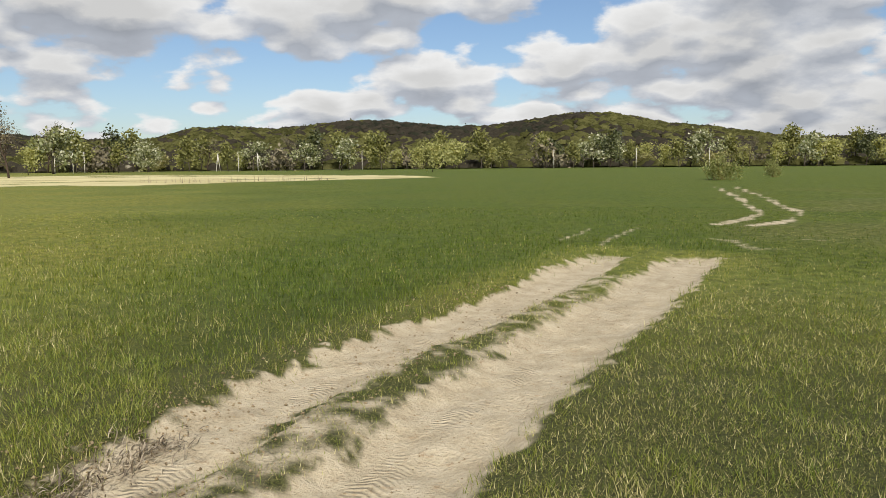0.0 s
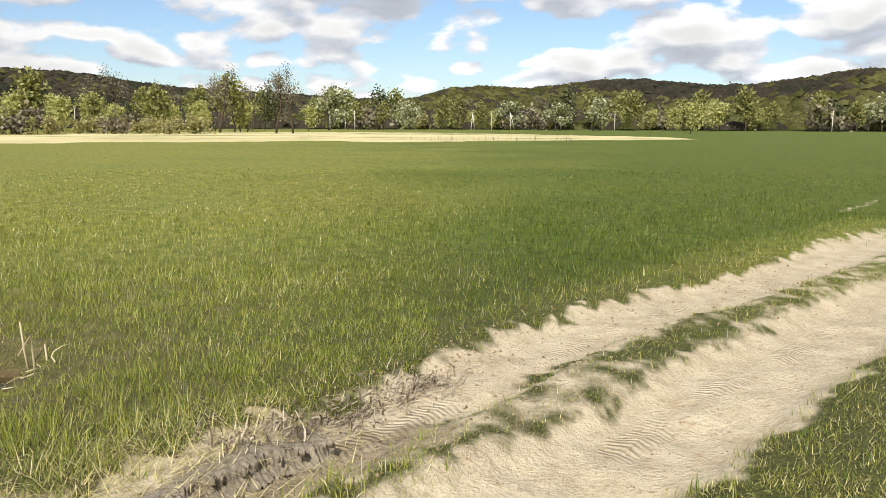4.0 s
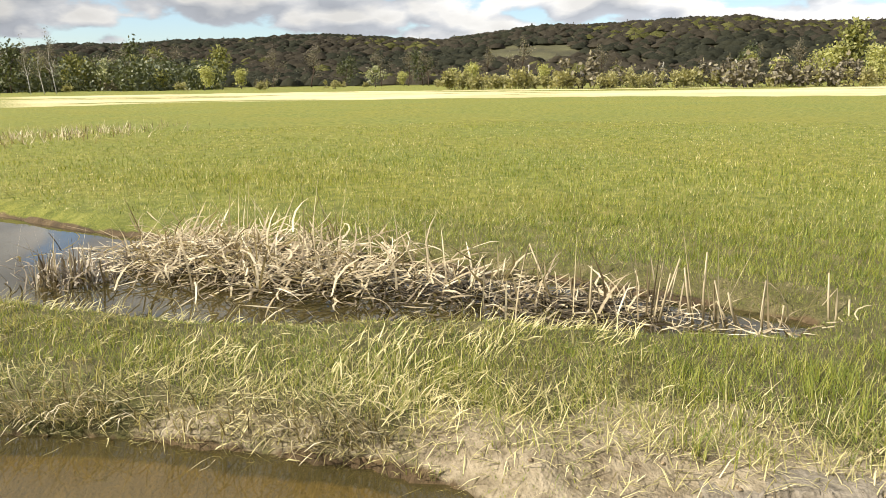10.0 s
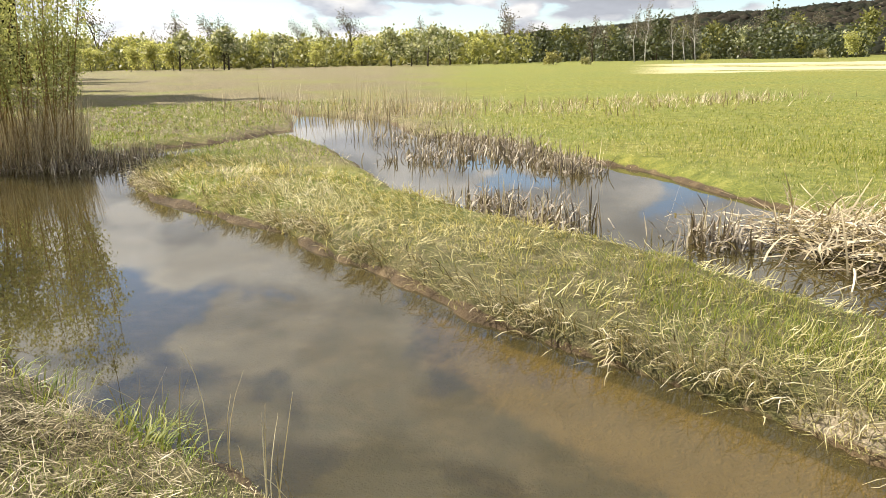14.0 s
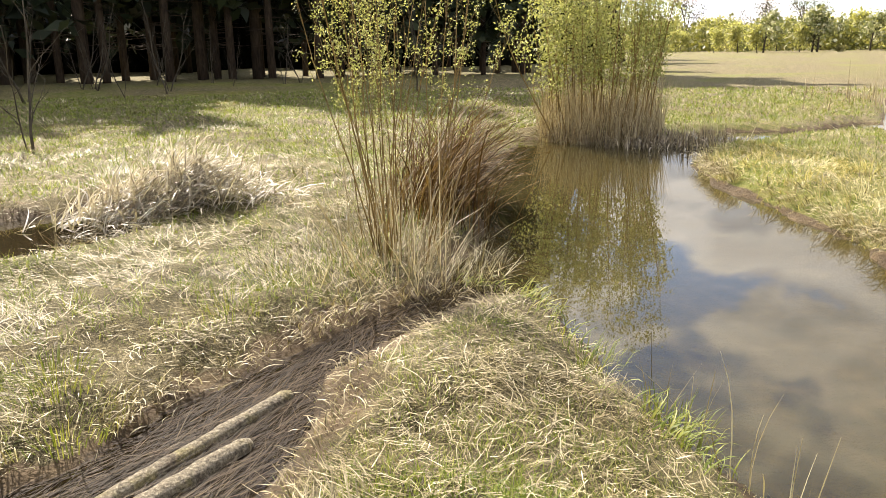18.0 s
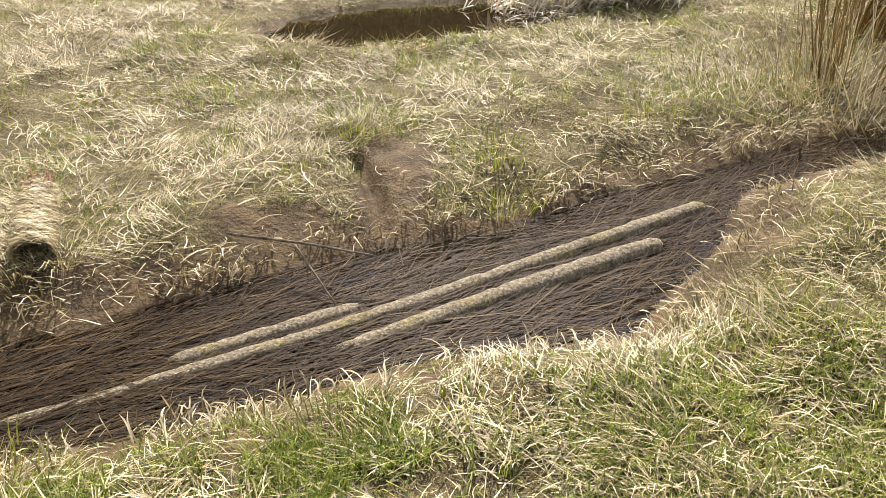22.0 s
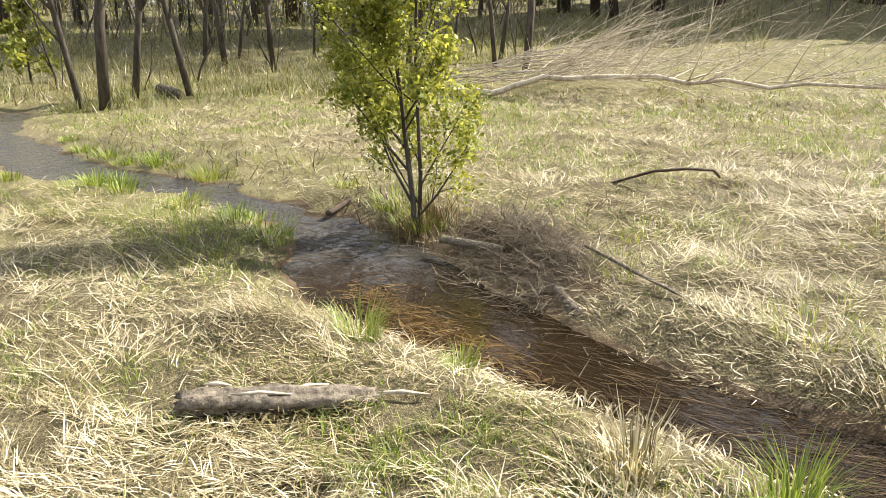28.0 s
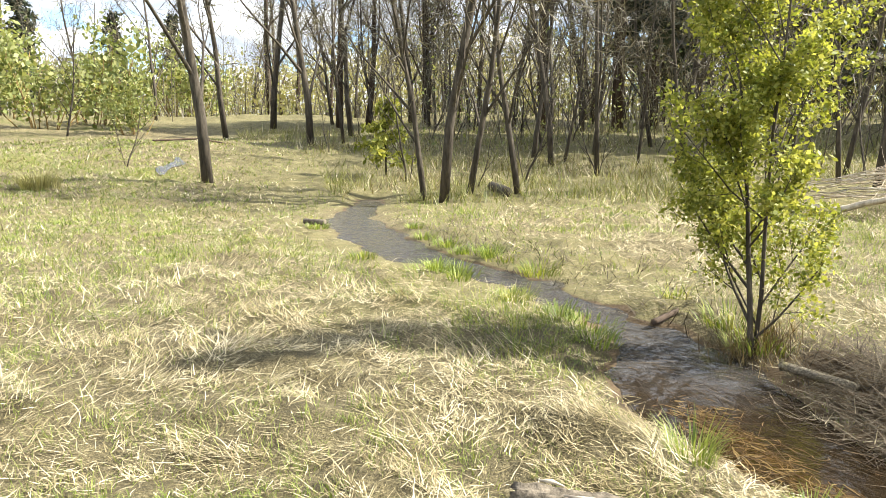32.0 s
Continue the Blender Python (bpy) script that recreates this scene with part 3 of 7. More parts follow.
class Geo:
    """Collects tubes, leaves and slabs into one mesh."""

    def __init__(self):
        self.v, self.q, self.t, self.n = [], [], [], 0

    def put(self, v, quads=(), tris=()):
        v = np.asarray(v, float).reshape(-1, 3)
        if len(quads):
            self.q.append(np.asarray(quads) + self.n)
        if len(tris):
            self.t.append(np.asarray(tris) + self.n)
        self.v.append(v)
        self.n += len(v)

    def tube(self, pts, radii, sides=6, caps=True, rough=0.0, seed=0):
        pts = [Vector(p) for p in pts]
        k = np.random.default_rng(seed)
        rows = []
        side = None
        for i, p in enumerate(pts):
            d = (pts[min(i + 1, len(pts) - 1)] - pts[max(i - 1, 0)]).normalized()
            if side is None:
                side = d.orthogonal().normalized()
            side = (side - d * side.dot(d)).normalized()
            other = d.cross(side)
            for s in range(sides):
                a = 2 * math.pi * s / sides
                w = radii[i] * (1 + rough * k.uniform(-1, 1))
                rows.append(p + (side * math.cos(a) + other * math.sin(a)) * w)
        n = len(pts)
        quads = [(i * sides + s, i * sides + (s + 1) % sides, (i + 1) * sides + (s + 1) % sides, (i + 1) * sides + s) for i in range(n - 1) for s in range(sides)]
        tris = []
        if caps:
            rows += [pts[0], pts[-1]]
            a, b = n * sides, n * sides + 1
            tris = [(a, (s + 1) % sides, s) for s in range(sides)] + [(b, (n - 1) * sides + s, (n - 1) * sides + (s + 1) % sides) for s in range(sides)]
        self.put([tuple(r) for r in rows], quads, tris)

    def leaves(self, centres, size, k, long=1.6, upright=0.0):
        """A folded little leaf at each centre."""
        c = np.asarray(centres, float).reshape(-1, 3)
        n = len(c)
        d = k.normal(size=(n, 3)) + (0, 0, upright)
        d /= np.linalg.norm(d, axis=1)[:, None]
        e = np.cross(d, k.normal(size=(n, 3)))
        e /= np.linalg.norm(e, axis=1)[:, None] + 1e-9
        s = size * k.uniform(0.6, 1.4, (n, 1))
        v = np.stack([c, c + d * s * long * 0.5 + e * s * 0.5, c + d * s * long, c + d * s * long * 0.5 - e * s * 0.5], 1).reshape(-1, 3)
        self.put(v, np.arange(4 * n).reshape(-1, 4))

    def link(self, name, mat, parent=None, label="", smooth_faces=True):
        ob = link_mesh(name, np.concatenate(self.v), [np.concatenate(a) for a in (self.q, self.t) if a], mat, smooth_faces)
        if parent:
            ob.parent = parent
        if label:
            ob["label"] = label
        return ob


def thing(name, label, category, at=None, group="", kind=""):
    """An empty that holds the parts of one thing."""
    e = tagged(new(name), label, category, group, kind)
    if at is not None:
        e.matrix_basis = at
    return e


def ground_z(x, y):
    return float(height(np.array([x]), np.array([y]))[0])


def lush_of(x, y):
    """Where the meadow is a darker green."""
    return np.maximum(smooth(turn_of(x, y) + 6 * wave(x, y, 4.0, 16), 36, 4), smooth(turn_of(x, y), 308, 316)) * (1 - 0.55 * smooth(x - 0.52 * (y - 4.0), 0.2, 0.9) * smooth(np.hypot(x, y), 16, 10)) * (0.35 + 0.65 * smooth(np.minimum(away(x, y, LEFT_RUT), away(x, y, RIGHT_RUT)), 0.7, 1.6))


def rut_frame(x, y, line):
    """Distance along a rut and across it."""
    best, s_out, d_out, run = np.full(len(x), 1e9), np.zeros(len(x)), np.zeros(len(x)), 0.0
    for (x0, y0), (x1, y1) in zip(line, line[1:]):
        ln = math.hypot(x1 - x0, y1 - y0)
        ux, uy = (x1 - x0) / ln, (y1 - y0) / ln
        s = np.clip((x - x0) * ux + (y - y0) * uy, 0, ln)
        d = (x - x0) * uy - (y - y0) * ux
        q = np.hypot(x - x0 - s * ux, y - y0 - s * uy)
        m = q < best
        best[m], s_out[m], d_out[m] = q[m], run + s[m], d[m]
        run += ln
    return best, s_out, d_out


# ---- ground: one sheet to the horizon ----
def build_ground():
    rings = np.concatenate([np.geomspace(0.3, 1.5, 12)[:-1], np.geomspace(1.5, 14, 150), np.geomspace(14, 62, 130)[1:], np.geomspace(62, 2600, 84)[1:]])
    turns = 720
    a = np.arange(turns) * 2 * np.pi / turns
    x = np.concatenate([[0.0], np.outer(rings, np.sin(a)).ravel()])
    y = np.concatenate([[0.0], np.outer(rings, np.cos(a)).ravel()])
    x, y = x - 0.15, y - 0.4
    z = height(x, y)
    sand, mud, straw, pale, litter, shore, ditch, silt = masks(x, y)
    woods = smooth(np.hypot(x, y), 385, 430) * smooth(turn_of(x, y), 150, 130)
    b1, s1, d1 = rut_frame(x, y, LEFT_RUT)
    b2, s2, d2 = rut_frame(x, y, RIGHT_RUT)
    rut_s, rut_d = np.where(b1 < b2, s1, s2), np.clip(np.where(b1 < b2, d1 - 0.1, d2 + 0.12), -2, 2)
    # 1 near the middle, where shade between the blades is put into the soil colour
    gap_shade = smooth(np.hypot(x, y), 13, 4.5)
    i = np.arange(len(rings) - 1)[:, None] * turns + 1
    j = np.arange(turns)[None]
    k = (j + 1) % turns
    quads = np.stack([i + j, i + turns + j, i + turns + k, i + k], -1).reshape(-1, 4)[:, ::-1]
    tris = np.stack([np.zeros(turns, int), j[0] + 1, k[0] + 1], 1)[:, ::-1]
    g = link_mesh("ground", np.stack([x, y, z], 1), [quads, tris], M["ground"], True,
                  {"sand": sand, "mud": mud, "straw": straw, "pale": pale, "litter": litter, "woods": woods, "lush": lush_of(x, y), "rut_s": rut_s, "rut_d": rut_d, "gap_shade": gap_shade, "silt": silt,
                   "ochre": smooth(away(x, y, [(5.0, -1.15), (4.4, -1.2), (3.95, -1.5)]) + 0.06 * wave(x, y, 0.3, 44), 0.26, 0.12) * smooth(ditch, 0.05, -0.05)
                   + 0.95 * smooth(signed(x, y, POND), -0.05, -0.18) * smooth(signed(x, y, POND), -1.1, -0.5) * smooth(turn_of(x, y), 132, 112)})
    return tagged(g, "wet spring meadow with sandy ruts and muddy banks", "ground", kind="structure")


build_ground()


def water_sheet(name, poly, z, mat, label, grow=0.45):
    """A flat sheet over a hollow, a little wider than its shore."""
    bm = bmesh.new()
    c = np.array(poly)
    area = np.sum(c[:, 0] * np.roll(c[:, 1], -1) - c[:, 1] * np.roll(c[:, 0], -1))
    e = np.roll(c, -1, 0) - np.roll(c, 1, 0)
    nrm = np.stack([e[:, 1], -e[:, 0]], 1) * (1 if area > 0 else -1)
    c = c + grow * nrm / np.linalg.norm(nrm, axis=1)[:, None]
    f = bm.faces.new([bm.verts.new((px, py, z + (float(ditch_level(px)) if name == "water_ditch" else 0.0))) for px, py in c])
    if f.normal.z < 0 or f.calc_center_median() is None:
        f.normal_flip()
    bm.normal_update()
    if f.normal.z < 0:
        f.normal_flip()
    bmesh.ops.triangulate(bm, faces=[f])
    me = bpy.data.meshes.new(name)
    bm.to_mesh(me)
    bm.free()
    me.materials.append(mat)
    ob = tagged(new(name, me), label, "water", kind="structure")
    ob.visible_shadow = False
    return ob


water_sheet("water_pond", POND, POND_Z, M["pond"], "still brown pond water over a flooded track", 0.2)
water_sheet("water_back_pond", BACK_POND, POND_Z - 0.005, M["pond"], "shallow pond water among dead reeds", 0.2)
water_sheet("water_channel", CHANNEL, POND_Z - 0.01, M["pond"], "narrow shallow water joining two ponds", 0.1)
water_sheet("water_pool", POOL, POND_Z, M["pool"], "small dark brown pool in dry grass", 0.05)
water_sheet("water_far_pool", FAR_POOL, POND_Z, M["pool"], "second dark pool in the dry grass", 0.05)
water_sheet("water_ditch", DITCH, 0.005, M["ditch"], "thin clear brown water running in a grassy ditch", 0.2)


def upper_water():
    """A glinting run of the stream high on the glade."""
    s = np.linspace(0, 1, 16)
    cx, cy = 19.6 + 2.6 * s, 10.05 + 0.75 * s + 0.12 * np.sin(7 * s)
    half = 0.20 * np.sin(np.pi * np.clip(s, 0.03, 0.97)) ** 0.5
    x = np.stack([cx + 0.3 * half, cx - 0.3 * half], 1).ravel()
    y = np.stack([cy - half, cy + half], 1).ravel()
    i = np.arange(15)[:, None] * 2
    ob = link_mesh("water_upper_run", np.stack([x, y, height(x, y) + 0.035], 1), [i + np.array([[0, 2, 3, 1]])], M["ditch"])
    tagged(ob, "glinting run of shallow stream water on the glade", "water", kind="structure")


upper_water()


# ---- grass ----
def along(line, n, spread, k):
    """Random places along a line, with the share of the way."""
    p = np.array(line, float)
    seg = np.hypot(*np.diff(p, axis=0).T)
    s = k.uniform(0, seg.sum(), n)
    cum = np.concatenate([[0], np.cumsum(seg)])
    i = np.clip(np.searchsorted(cum, s) - 1, 0, len(seg) - 1)
    f = ((s - cum[i]) / seg[i])[:, None]
    q = p[i] * (1 - f) + p[i + 1] * f
    w = spread if np.isscalar(spread) else np.interp(s / seg.sum(), np.linspace(0, 1, len(spread)), spread)
    return q[:, 0] + k.normal(0, 0.5, n) * w, q[:, 1] + k.normal(0, 0.5, n) * w, s / seg.sum()


def scatter(count, r0, r1, a0=-38.0, a1=312.0, power=1.5, seed=1):
    """Random places round the middle, thinner with distance."""
    k = np.random.default_rng(seed)
    u = k.uniform(0, 1, count)
    e = 2.0 - power
    r = (r0 ** e + u * (r1 ** e - r0 ** e)) ** (1 / e) if abs(e) > 1e-6 else r0 * (r1 / r0) ** u
    a = np.radians(k.uniform(a0, a1, count))
    return -np.sin(a) * r - 0.15, np.cos(a) * r - 0.4, r, k


def blades(name, x, y, z, tall, wide, lean, curl, mat, label, k, heading=None, category="grass", twist=1.0, full=3.6):
    """Many blades in one mesh. lean: degrees from upright at the foot; curl: degrees more at the tip."""
    n = len(x)
    az = k.uniform(0, 2 * np.pi, n) if heading is None else heading
    w = az + np.pi / 2 + k.normal(0, 0.5 * twist, n)
    t1, t2 = np.radians(lean), np.radians(lean + curl)
    d = np.stack([np.cos(az), np.sin(az)], 1)
    base = np.stack([x, y, z - 0.01], 1)
    mid = base + np.concatenate([d * (np.sin(t1) * tall * 0.5)[:, None], (np.cos(t1) * tall * 0.5)[:, None]], 1)
    tip = mid + np.concatenate([d * (np.sin(t2) * tall * 0.5)[:, None], (np.cos(t2) * tall * 0.5)[:, None]], 1)
    tip[:, 2] = np.maximum(tip[:, 2], z - 0.03)
    s = np.stack([np.cos(w) * wide * 0.5, np.sin(w) * wide * 0.5, np.zeros(n)], 1)
    v = np.stack([base - s, base + s, mid + s * 0.8, mid - s * 0.8, tip], 1).reshape(-1, 3)
    i = np.arange(n)[:, None] * 5
    near = np.hypot(x, y) < full
    quads, tips = i[near] + np.array([[0, 1, 2, 3]]), i[near] + np.array([[3, 2, 4]])
    plain = i[~near] + np.array([[0, 1, 4]])         # far blades are single triangles
    ob = link_mesh(name, v, [quads, np.concatenate([tips, plain])], mat, attrs={"lush": np.repeat(lush_of(x, y), 5)})
    return tagged(ob, label, category, kind="stuff")


def ribbons(name, label, x, y, z, length, wide, lean, curl, mat, k, heading=None, category="grass", floor=None, segs=4, sway=0.35):
    """Long curved leaves and strands in one mesh. lean: degrees from upright at the foot; curl: degrees more at the tip."""
    n = len(x)
    az = k.uniform(0, 2 * np.pi, n) if heading is None else np.array(heading, float)
    turn_by = k.normal(0, sway, n)
    p = np.stack([x, y, z], 1)
    lows = np.full(n, -1e9) if floor is None else floor
    rows = []
    for i in range(segs + 1):
        e = np.radians(lean + curl * i / segs)
        a = az + turn_by * i
        d = np.stack([np.cos(a) * np.sin(e), np.sin(a) * np.sin(e), np.cos(e)], 1)
        side = np.stack([-np.sin(a), np.cos(a), 0.7 * np.sin(3 * turn_by + 1.3 * i)], 1) * (wide * (1.0, 1.0, 0.9, 0.7, 0.2)[min(i, 4)] * 0.5)[:, None]
        rows += [p - side, p + side]
        p = p + d * (length / segs)[:, None]
        p[:, 2] = np.maximum(p[:, 2], lows)
    m = 2 * segs + 2
    f = np.array([(2 * i, 2 * i + 1, 2 * i + 3, 2 * i + 2) for i in range(segs)])
    ob = link_mesh(name, np.stack(rows, 1).reshape(-1, 3), [(np.arange(n)[:, None, None] * m + f[None]).reshape(-1, 4)], mat, attrs={"lush": np.repeat(lush_of(x, y), m)})
    return tagged(ob, label, category, kind="stuff")


def long_strands():
    """Matted long straw near the path of view, and bank grass that hangs to the water."""
    k = np.random.default_rng(130)
    n = 48000
    r, a = 1.4 + 8.5 * k.uniform(0, 1, n) ** 1.2, np.radians(k.uniform(138, 314, n))
    x, y = -np.sin(a) * r - 0.15, np.cos(a) * r - 0.4
    sand, mud, straw, pale, litter, shore, ditch, silt = masks(x, y)
    m = (np.minimum(shore, ditch) > 0.02 + 0.12 * smooth(x, 5.0, 6.5)) & (k.uniform(size=n) > mud * 0.9) & (k.uniform(size=n) < 0.5 + 0.8 * wave(x, y, 0.22, 131))
    x, y = x[m], y[m]
    n = len(x)
    z = height(x, y)
    swirl = 2.6 * wave(x, y, 0.8, 132) + 1.4 * wave(x, y, 0.3, 133) + k.normal(0, 0.5, n)
    ribbons("matted_straw", "long bleached grass strands matted in swirls", x, y, z + k.uniform(0.0, 0.035, n), k.uniform(0.10, 0.30, n) * (0.45 + 0.55 * smooth(np.hypot(x, y), 2.5, 7)), k.uniform(0.003, 0.0055, n) * (0.75 + 0.25 * smooth(np.hypot(x, y), 2.5, 5)), np.clip(k.normal(76, 10, n), 40, 92), k.uniform(0, 22, n), M["straw"], k, swirl, floor=z + k.uniform(0.004, 0.03, n))
    # the dyke between the ponds: drooping yellow-green grass
    n = 40000
    x, y = k.uniform(-10.6, -3.6, n), k.uniform(-12.5, 2.6, n)
    d, back = signed(x, y, POND), signed(x, y, BACK_POND)
    m = (d > 0.0) & (back > -0.02) & (d < 2.4) & (turn_of(x, y) > 62) & (turn_of(x, y) < 150) & (k.uniform(size=n) < 0.55 + 0.6 * wave(x, y, 0.3, 134))
    x, y, d = x[m], y[m], d[m]
    n = len(x)
    z = height(x, y)
    swirl = 2.2 * wave(x, y, 0.9, 135) + 1.2 * wave(x, y, 0.35, 136) + k.normal(0, 0.5, n)
    ribbons("dyke_grass", "drooping yellow dry grass on the dyke between the ponds", x, y, z, k.uniform(0.10, 0.24, n), k.uniform(0.004, 0.007, n) * np.maximum(1, np.hypot(x, y) / 7), np.clip(k.normal(48, 18, n), 0, 85), k.uniform(20, 65, n), M["gold"], k, swirl, floor=z.clip(POND_Z) + 0.01)
    # grass hanging over the shores
    for line, count, name, reach, mat in ((POND[2:14], 3600, "shore_fringe", 0.30, M["straw"]), (DITCH_FAR[1:10], 1300, "ditch_fringe", 0.17, M["straw"]), (DITCH_NEAR[2:13], 900, "ditch_near_fringe", 0.12, M["straw"]), (POND[20:26], 900, "pond_near_fringe", 0.20, M["meadow"])):
        x, y, s = along(line, count, 0.12, k)
        e = 0.03
        gx = (signed(x + e, y, POND) if "ditch" not in name else ditch_shore(x + e, y)) - (signed(x - e, y, POND) if "ditch" not in name else ditch_shore(x - e, y))
        gy = (signed(x, y + e, POND) if "ditch" not in name else ditch_shore(x, y + e)) - (signed(x, y - e, POND) if "ditch" not in name else ditch_shore(x, y - e))
        out_way = np.arctan2(-gy, -gx)
        g = np.hypot(gx, gy) + 1e-6
        x, y = x + 0.14 * gx / g, y + 0.14 * gy / g
        keep = k.uniform(size=count) < 0.55 + 0.7 * wave(x, y, 0.35, 137)
        c = keep.sum()
        low = np.full(c, POND_Z + 0.004)
        ribbons(name, "dry grass hanging over the water's edge", x[keep], y[keep], height(x[keep], y[keep]) + 0.02, k.uniform(0.5, 1.2, c) * reach, k.uniform(0.004, 0.008, c), k.normal(35, 15, c), k.uniform(50, 110, c), mat, k, (out_way + k.normal(0, 0.6, count))[keep], floor=low)
    # thin pale stalks at the near shore
    x, y, s = along([(-2.95, -3.9), (-2.75, -3.1), (-2.5, -2.2)], 26, 0.14, k)
    ribbons("shore_stalks", "thin pale dry stalks at the pond's near shore", x, y, height(x, y), k.uniform(0.25, 0.55, 26), k.uniform(0.004, 0.006, 26), np.abs(k.normal(14, 12, 26)), k.uniform(0, 40, 26), M["straw"], k, sway=0.08)


def grass_all():
    # meadow and near banks
    x, y, r, k = scatter(900000, 0.6, 32, -50, 174, 1.85, 21)
    sand, mud, straw, pale, litter, shore, ditch, silt = masks(x, y)
    a = turn_of(x, y)
    rut = np.minimum(away(x, y, LEFT_RUT), away(x, y, RIGHT_RUT))
    middle = (away(x, y, LEFT_RUT) < 1.3) & (away(x, y, RIGHT_RUT) < 1.3)
    verge = (x > 0.2 + 0.52 * (y - 4.0)) & (a < 30)
    ok = (np.minimum(shore, ditch) > -0.03) & (k.uniform(size=len(x)) > sand * 1.02) & (k.uniform(size=len(x)) > np.where(np.minimum(shore, ditch) < 0.13, 0.3, mud * 0.95)) & (k.uniform(size=len(x)) > silt * 0.3) & (k.uniform(size=len(x)) > 0.55 * middle)
    ok &= k.uniform(size=len(x)) > np.where(a > 250, 0.0, np.where(r < 8, 0.45 * smooth(a, 126, 140) + 0.55 * smooth(a, 160, 174), smooth(a, 126, 148)))
    dyke = (a > 60) & (a < 250) & (shore < 2.2) & (r < 16)
    dryness = np.clip(0.24 - 0.10 * smooth(a, 45, 25) + 0.16 * wave(x, y, 1.6, 31) + 0.16 * smooth(a, 0, 8) * smooth(a, 30, 20) * smooth(r, 9, 6) + 0.4 * np.exp(-((x + 3.3) / 1.7) ** 2 - ((y - 8.0) / 1.6) ** 2) + 0.25 * smooth(rut, 1.0, 0.5) + 0.42 * dyke - 0.12 * smooth(a, 38, 50) * (r < 8) + 0.5 * smooth(a, 104, 124) * (a < 250), 0, 1)
    dry = k.uniform(size=len(x)) < dryness
    far = np.clip(r / 9, 1, 4)
    dryness = np.where(verge, 0.58 + 0.3 * wave(x, y, 0.5, 38), dryness)
    dry = k.uniform(size=len(x)) < dryness
    clump = wave(x, y, 0.14, 40)
    ok &= k.uniform(size=len(x)) < 0.55 + 0.6 * clump + 0.5 * smooth(r, 7, 16)
    size = np.where(verge | middle, 0.085, np.where(dyke, 0.105, np.where(a < 50, 0.115, 0.125))) * (0.3 + 0.7 * smooth(shore, 0.0, 0.9)) * k.uniform(0.5, 1.35, len(x)) * (1 + 0.25 * wave(x, y, 2.2, 32)) * (1 - 0.5 * smooth(r, 8, 25)) * (1 + 0.25 * clump) * (1 - 0.45 * smooth(a, 135, 150) * (a < 250) * (r < 7))
    z = height(x, y)
    for flag, name, mat, label in ((False, "meadow_grass", M["meadow"], "fresh green meadow grass with yellow tips"), (True, "dry_meadow_grass", M["gold"], "dry yellow blades in the meadow grass")):
        m = ok & (dry == flag)
        c = m.sum()
        wide = np.maximum(0.005, 0.0008 * r[m]) * k.uniform(0.7, 1.3, c)
        lean = np.abs(k.normal(12, 12, c)) if not flag else np.where(dyke[m] | verge[m], np.abs(k.normal(48, 22, c)), np.abs(k.normal(35, 25, c)))
        blades(name, x[m], y[m], z[m], size[m] * (1.0 if not flag else 0.9), wide, lean, k.uniform(10, 55, c), mat, label, k)
    # short dense turf on the verge and between the ruts
    n = 170000
    r, a = 1.6 + 9.0 * k.uniform(0, 1, n) ** 1.25, np.radians(k.uniform(-40, 22, n))
    x, y = -np.sin(a) * r - 0.15, np.cos(a) * r - 0.4
    sand = masks(x, y)[0]
    strip = (away(x, y, LEFT_RUT) < 1.05) & (away(x, y, RIGHT_RUT) < 1.1)
    m = ((x > 0.1 + 0.52 * (y - 4.0)) | strip) & (k.uniform(size=n) > sand * 1.1) & (k.uniform(size=n) < np.where(strip, 0.7, 0.8) + 0.5 * wave(x, y, 0.2, 47))
    x, y, r, strip = x[m], y[m], r[m], strip[m]
    pale_share = np.where(strip, 0.45, 0.34) + 0.3 * wave(x, y, 0.45, 48)
    pale_one = k.uniform(size=len(x)) < pale_share
    for flag, mat, name, label in ((False, M["meadow"], "verge_turf", "short green turf beside and between the ruts"), (True, M["gold"], "verge_thatch", "short dry blades in the turf beside the ruts")):
        q = pale_one == flag
        c = q.sum()
        blades(name, x[q], y[q], height(x[q], y[q]), k.uniform(0.03, 0.085, c), np.maximum(0.004, 0.0009 * r[q]) * k.uniform(0.7, 1.3, c), np.abs(k.normal(38, 20, c)), k.uniform(10, 60, c), mat, label, k, full=2.5)
    # fresh turf between the rut and the pond behind
    n = 150000
    r, a = 2.4 + 7.5 * k.uniform(0, 1, n) ** 1.1, k.uniform(18, 104, n)
    x, y = -np.sin(np.radians(a)) * r - 0.15, np.cos(np.radians(a)) * r - 0.4
    sand, mud, straw, pale, litter, shore, ditch, silt = masks(x, y)
    m = (shore > 0.03) & (k.uniform(size=n) > sand * 1.1) & (k.uniform(size=n) > mud) & (k.uniform(size=n) > silt * 0.7) & (k.uniform(size=n) < 0.75 + 0.6 * wave(x, y, 0.22, 49))
    x, y, r, shore = x[m], y[m], r[m], shore[m]
    fresh = k.uniform(size=len(x)) < 0.35 + 0.5 * wave(x, y, 0.8, 50)
    for flag, mat, name, label in ((False, M["meadow"], "low_meadow_turf", "low yellow-green turf in front of the pond"), (True, M["green"], "fresh_turf", "fresh bright green blades in front of the pond")):
        q = fresh == flag
        c = q.sum()
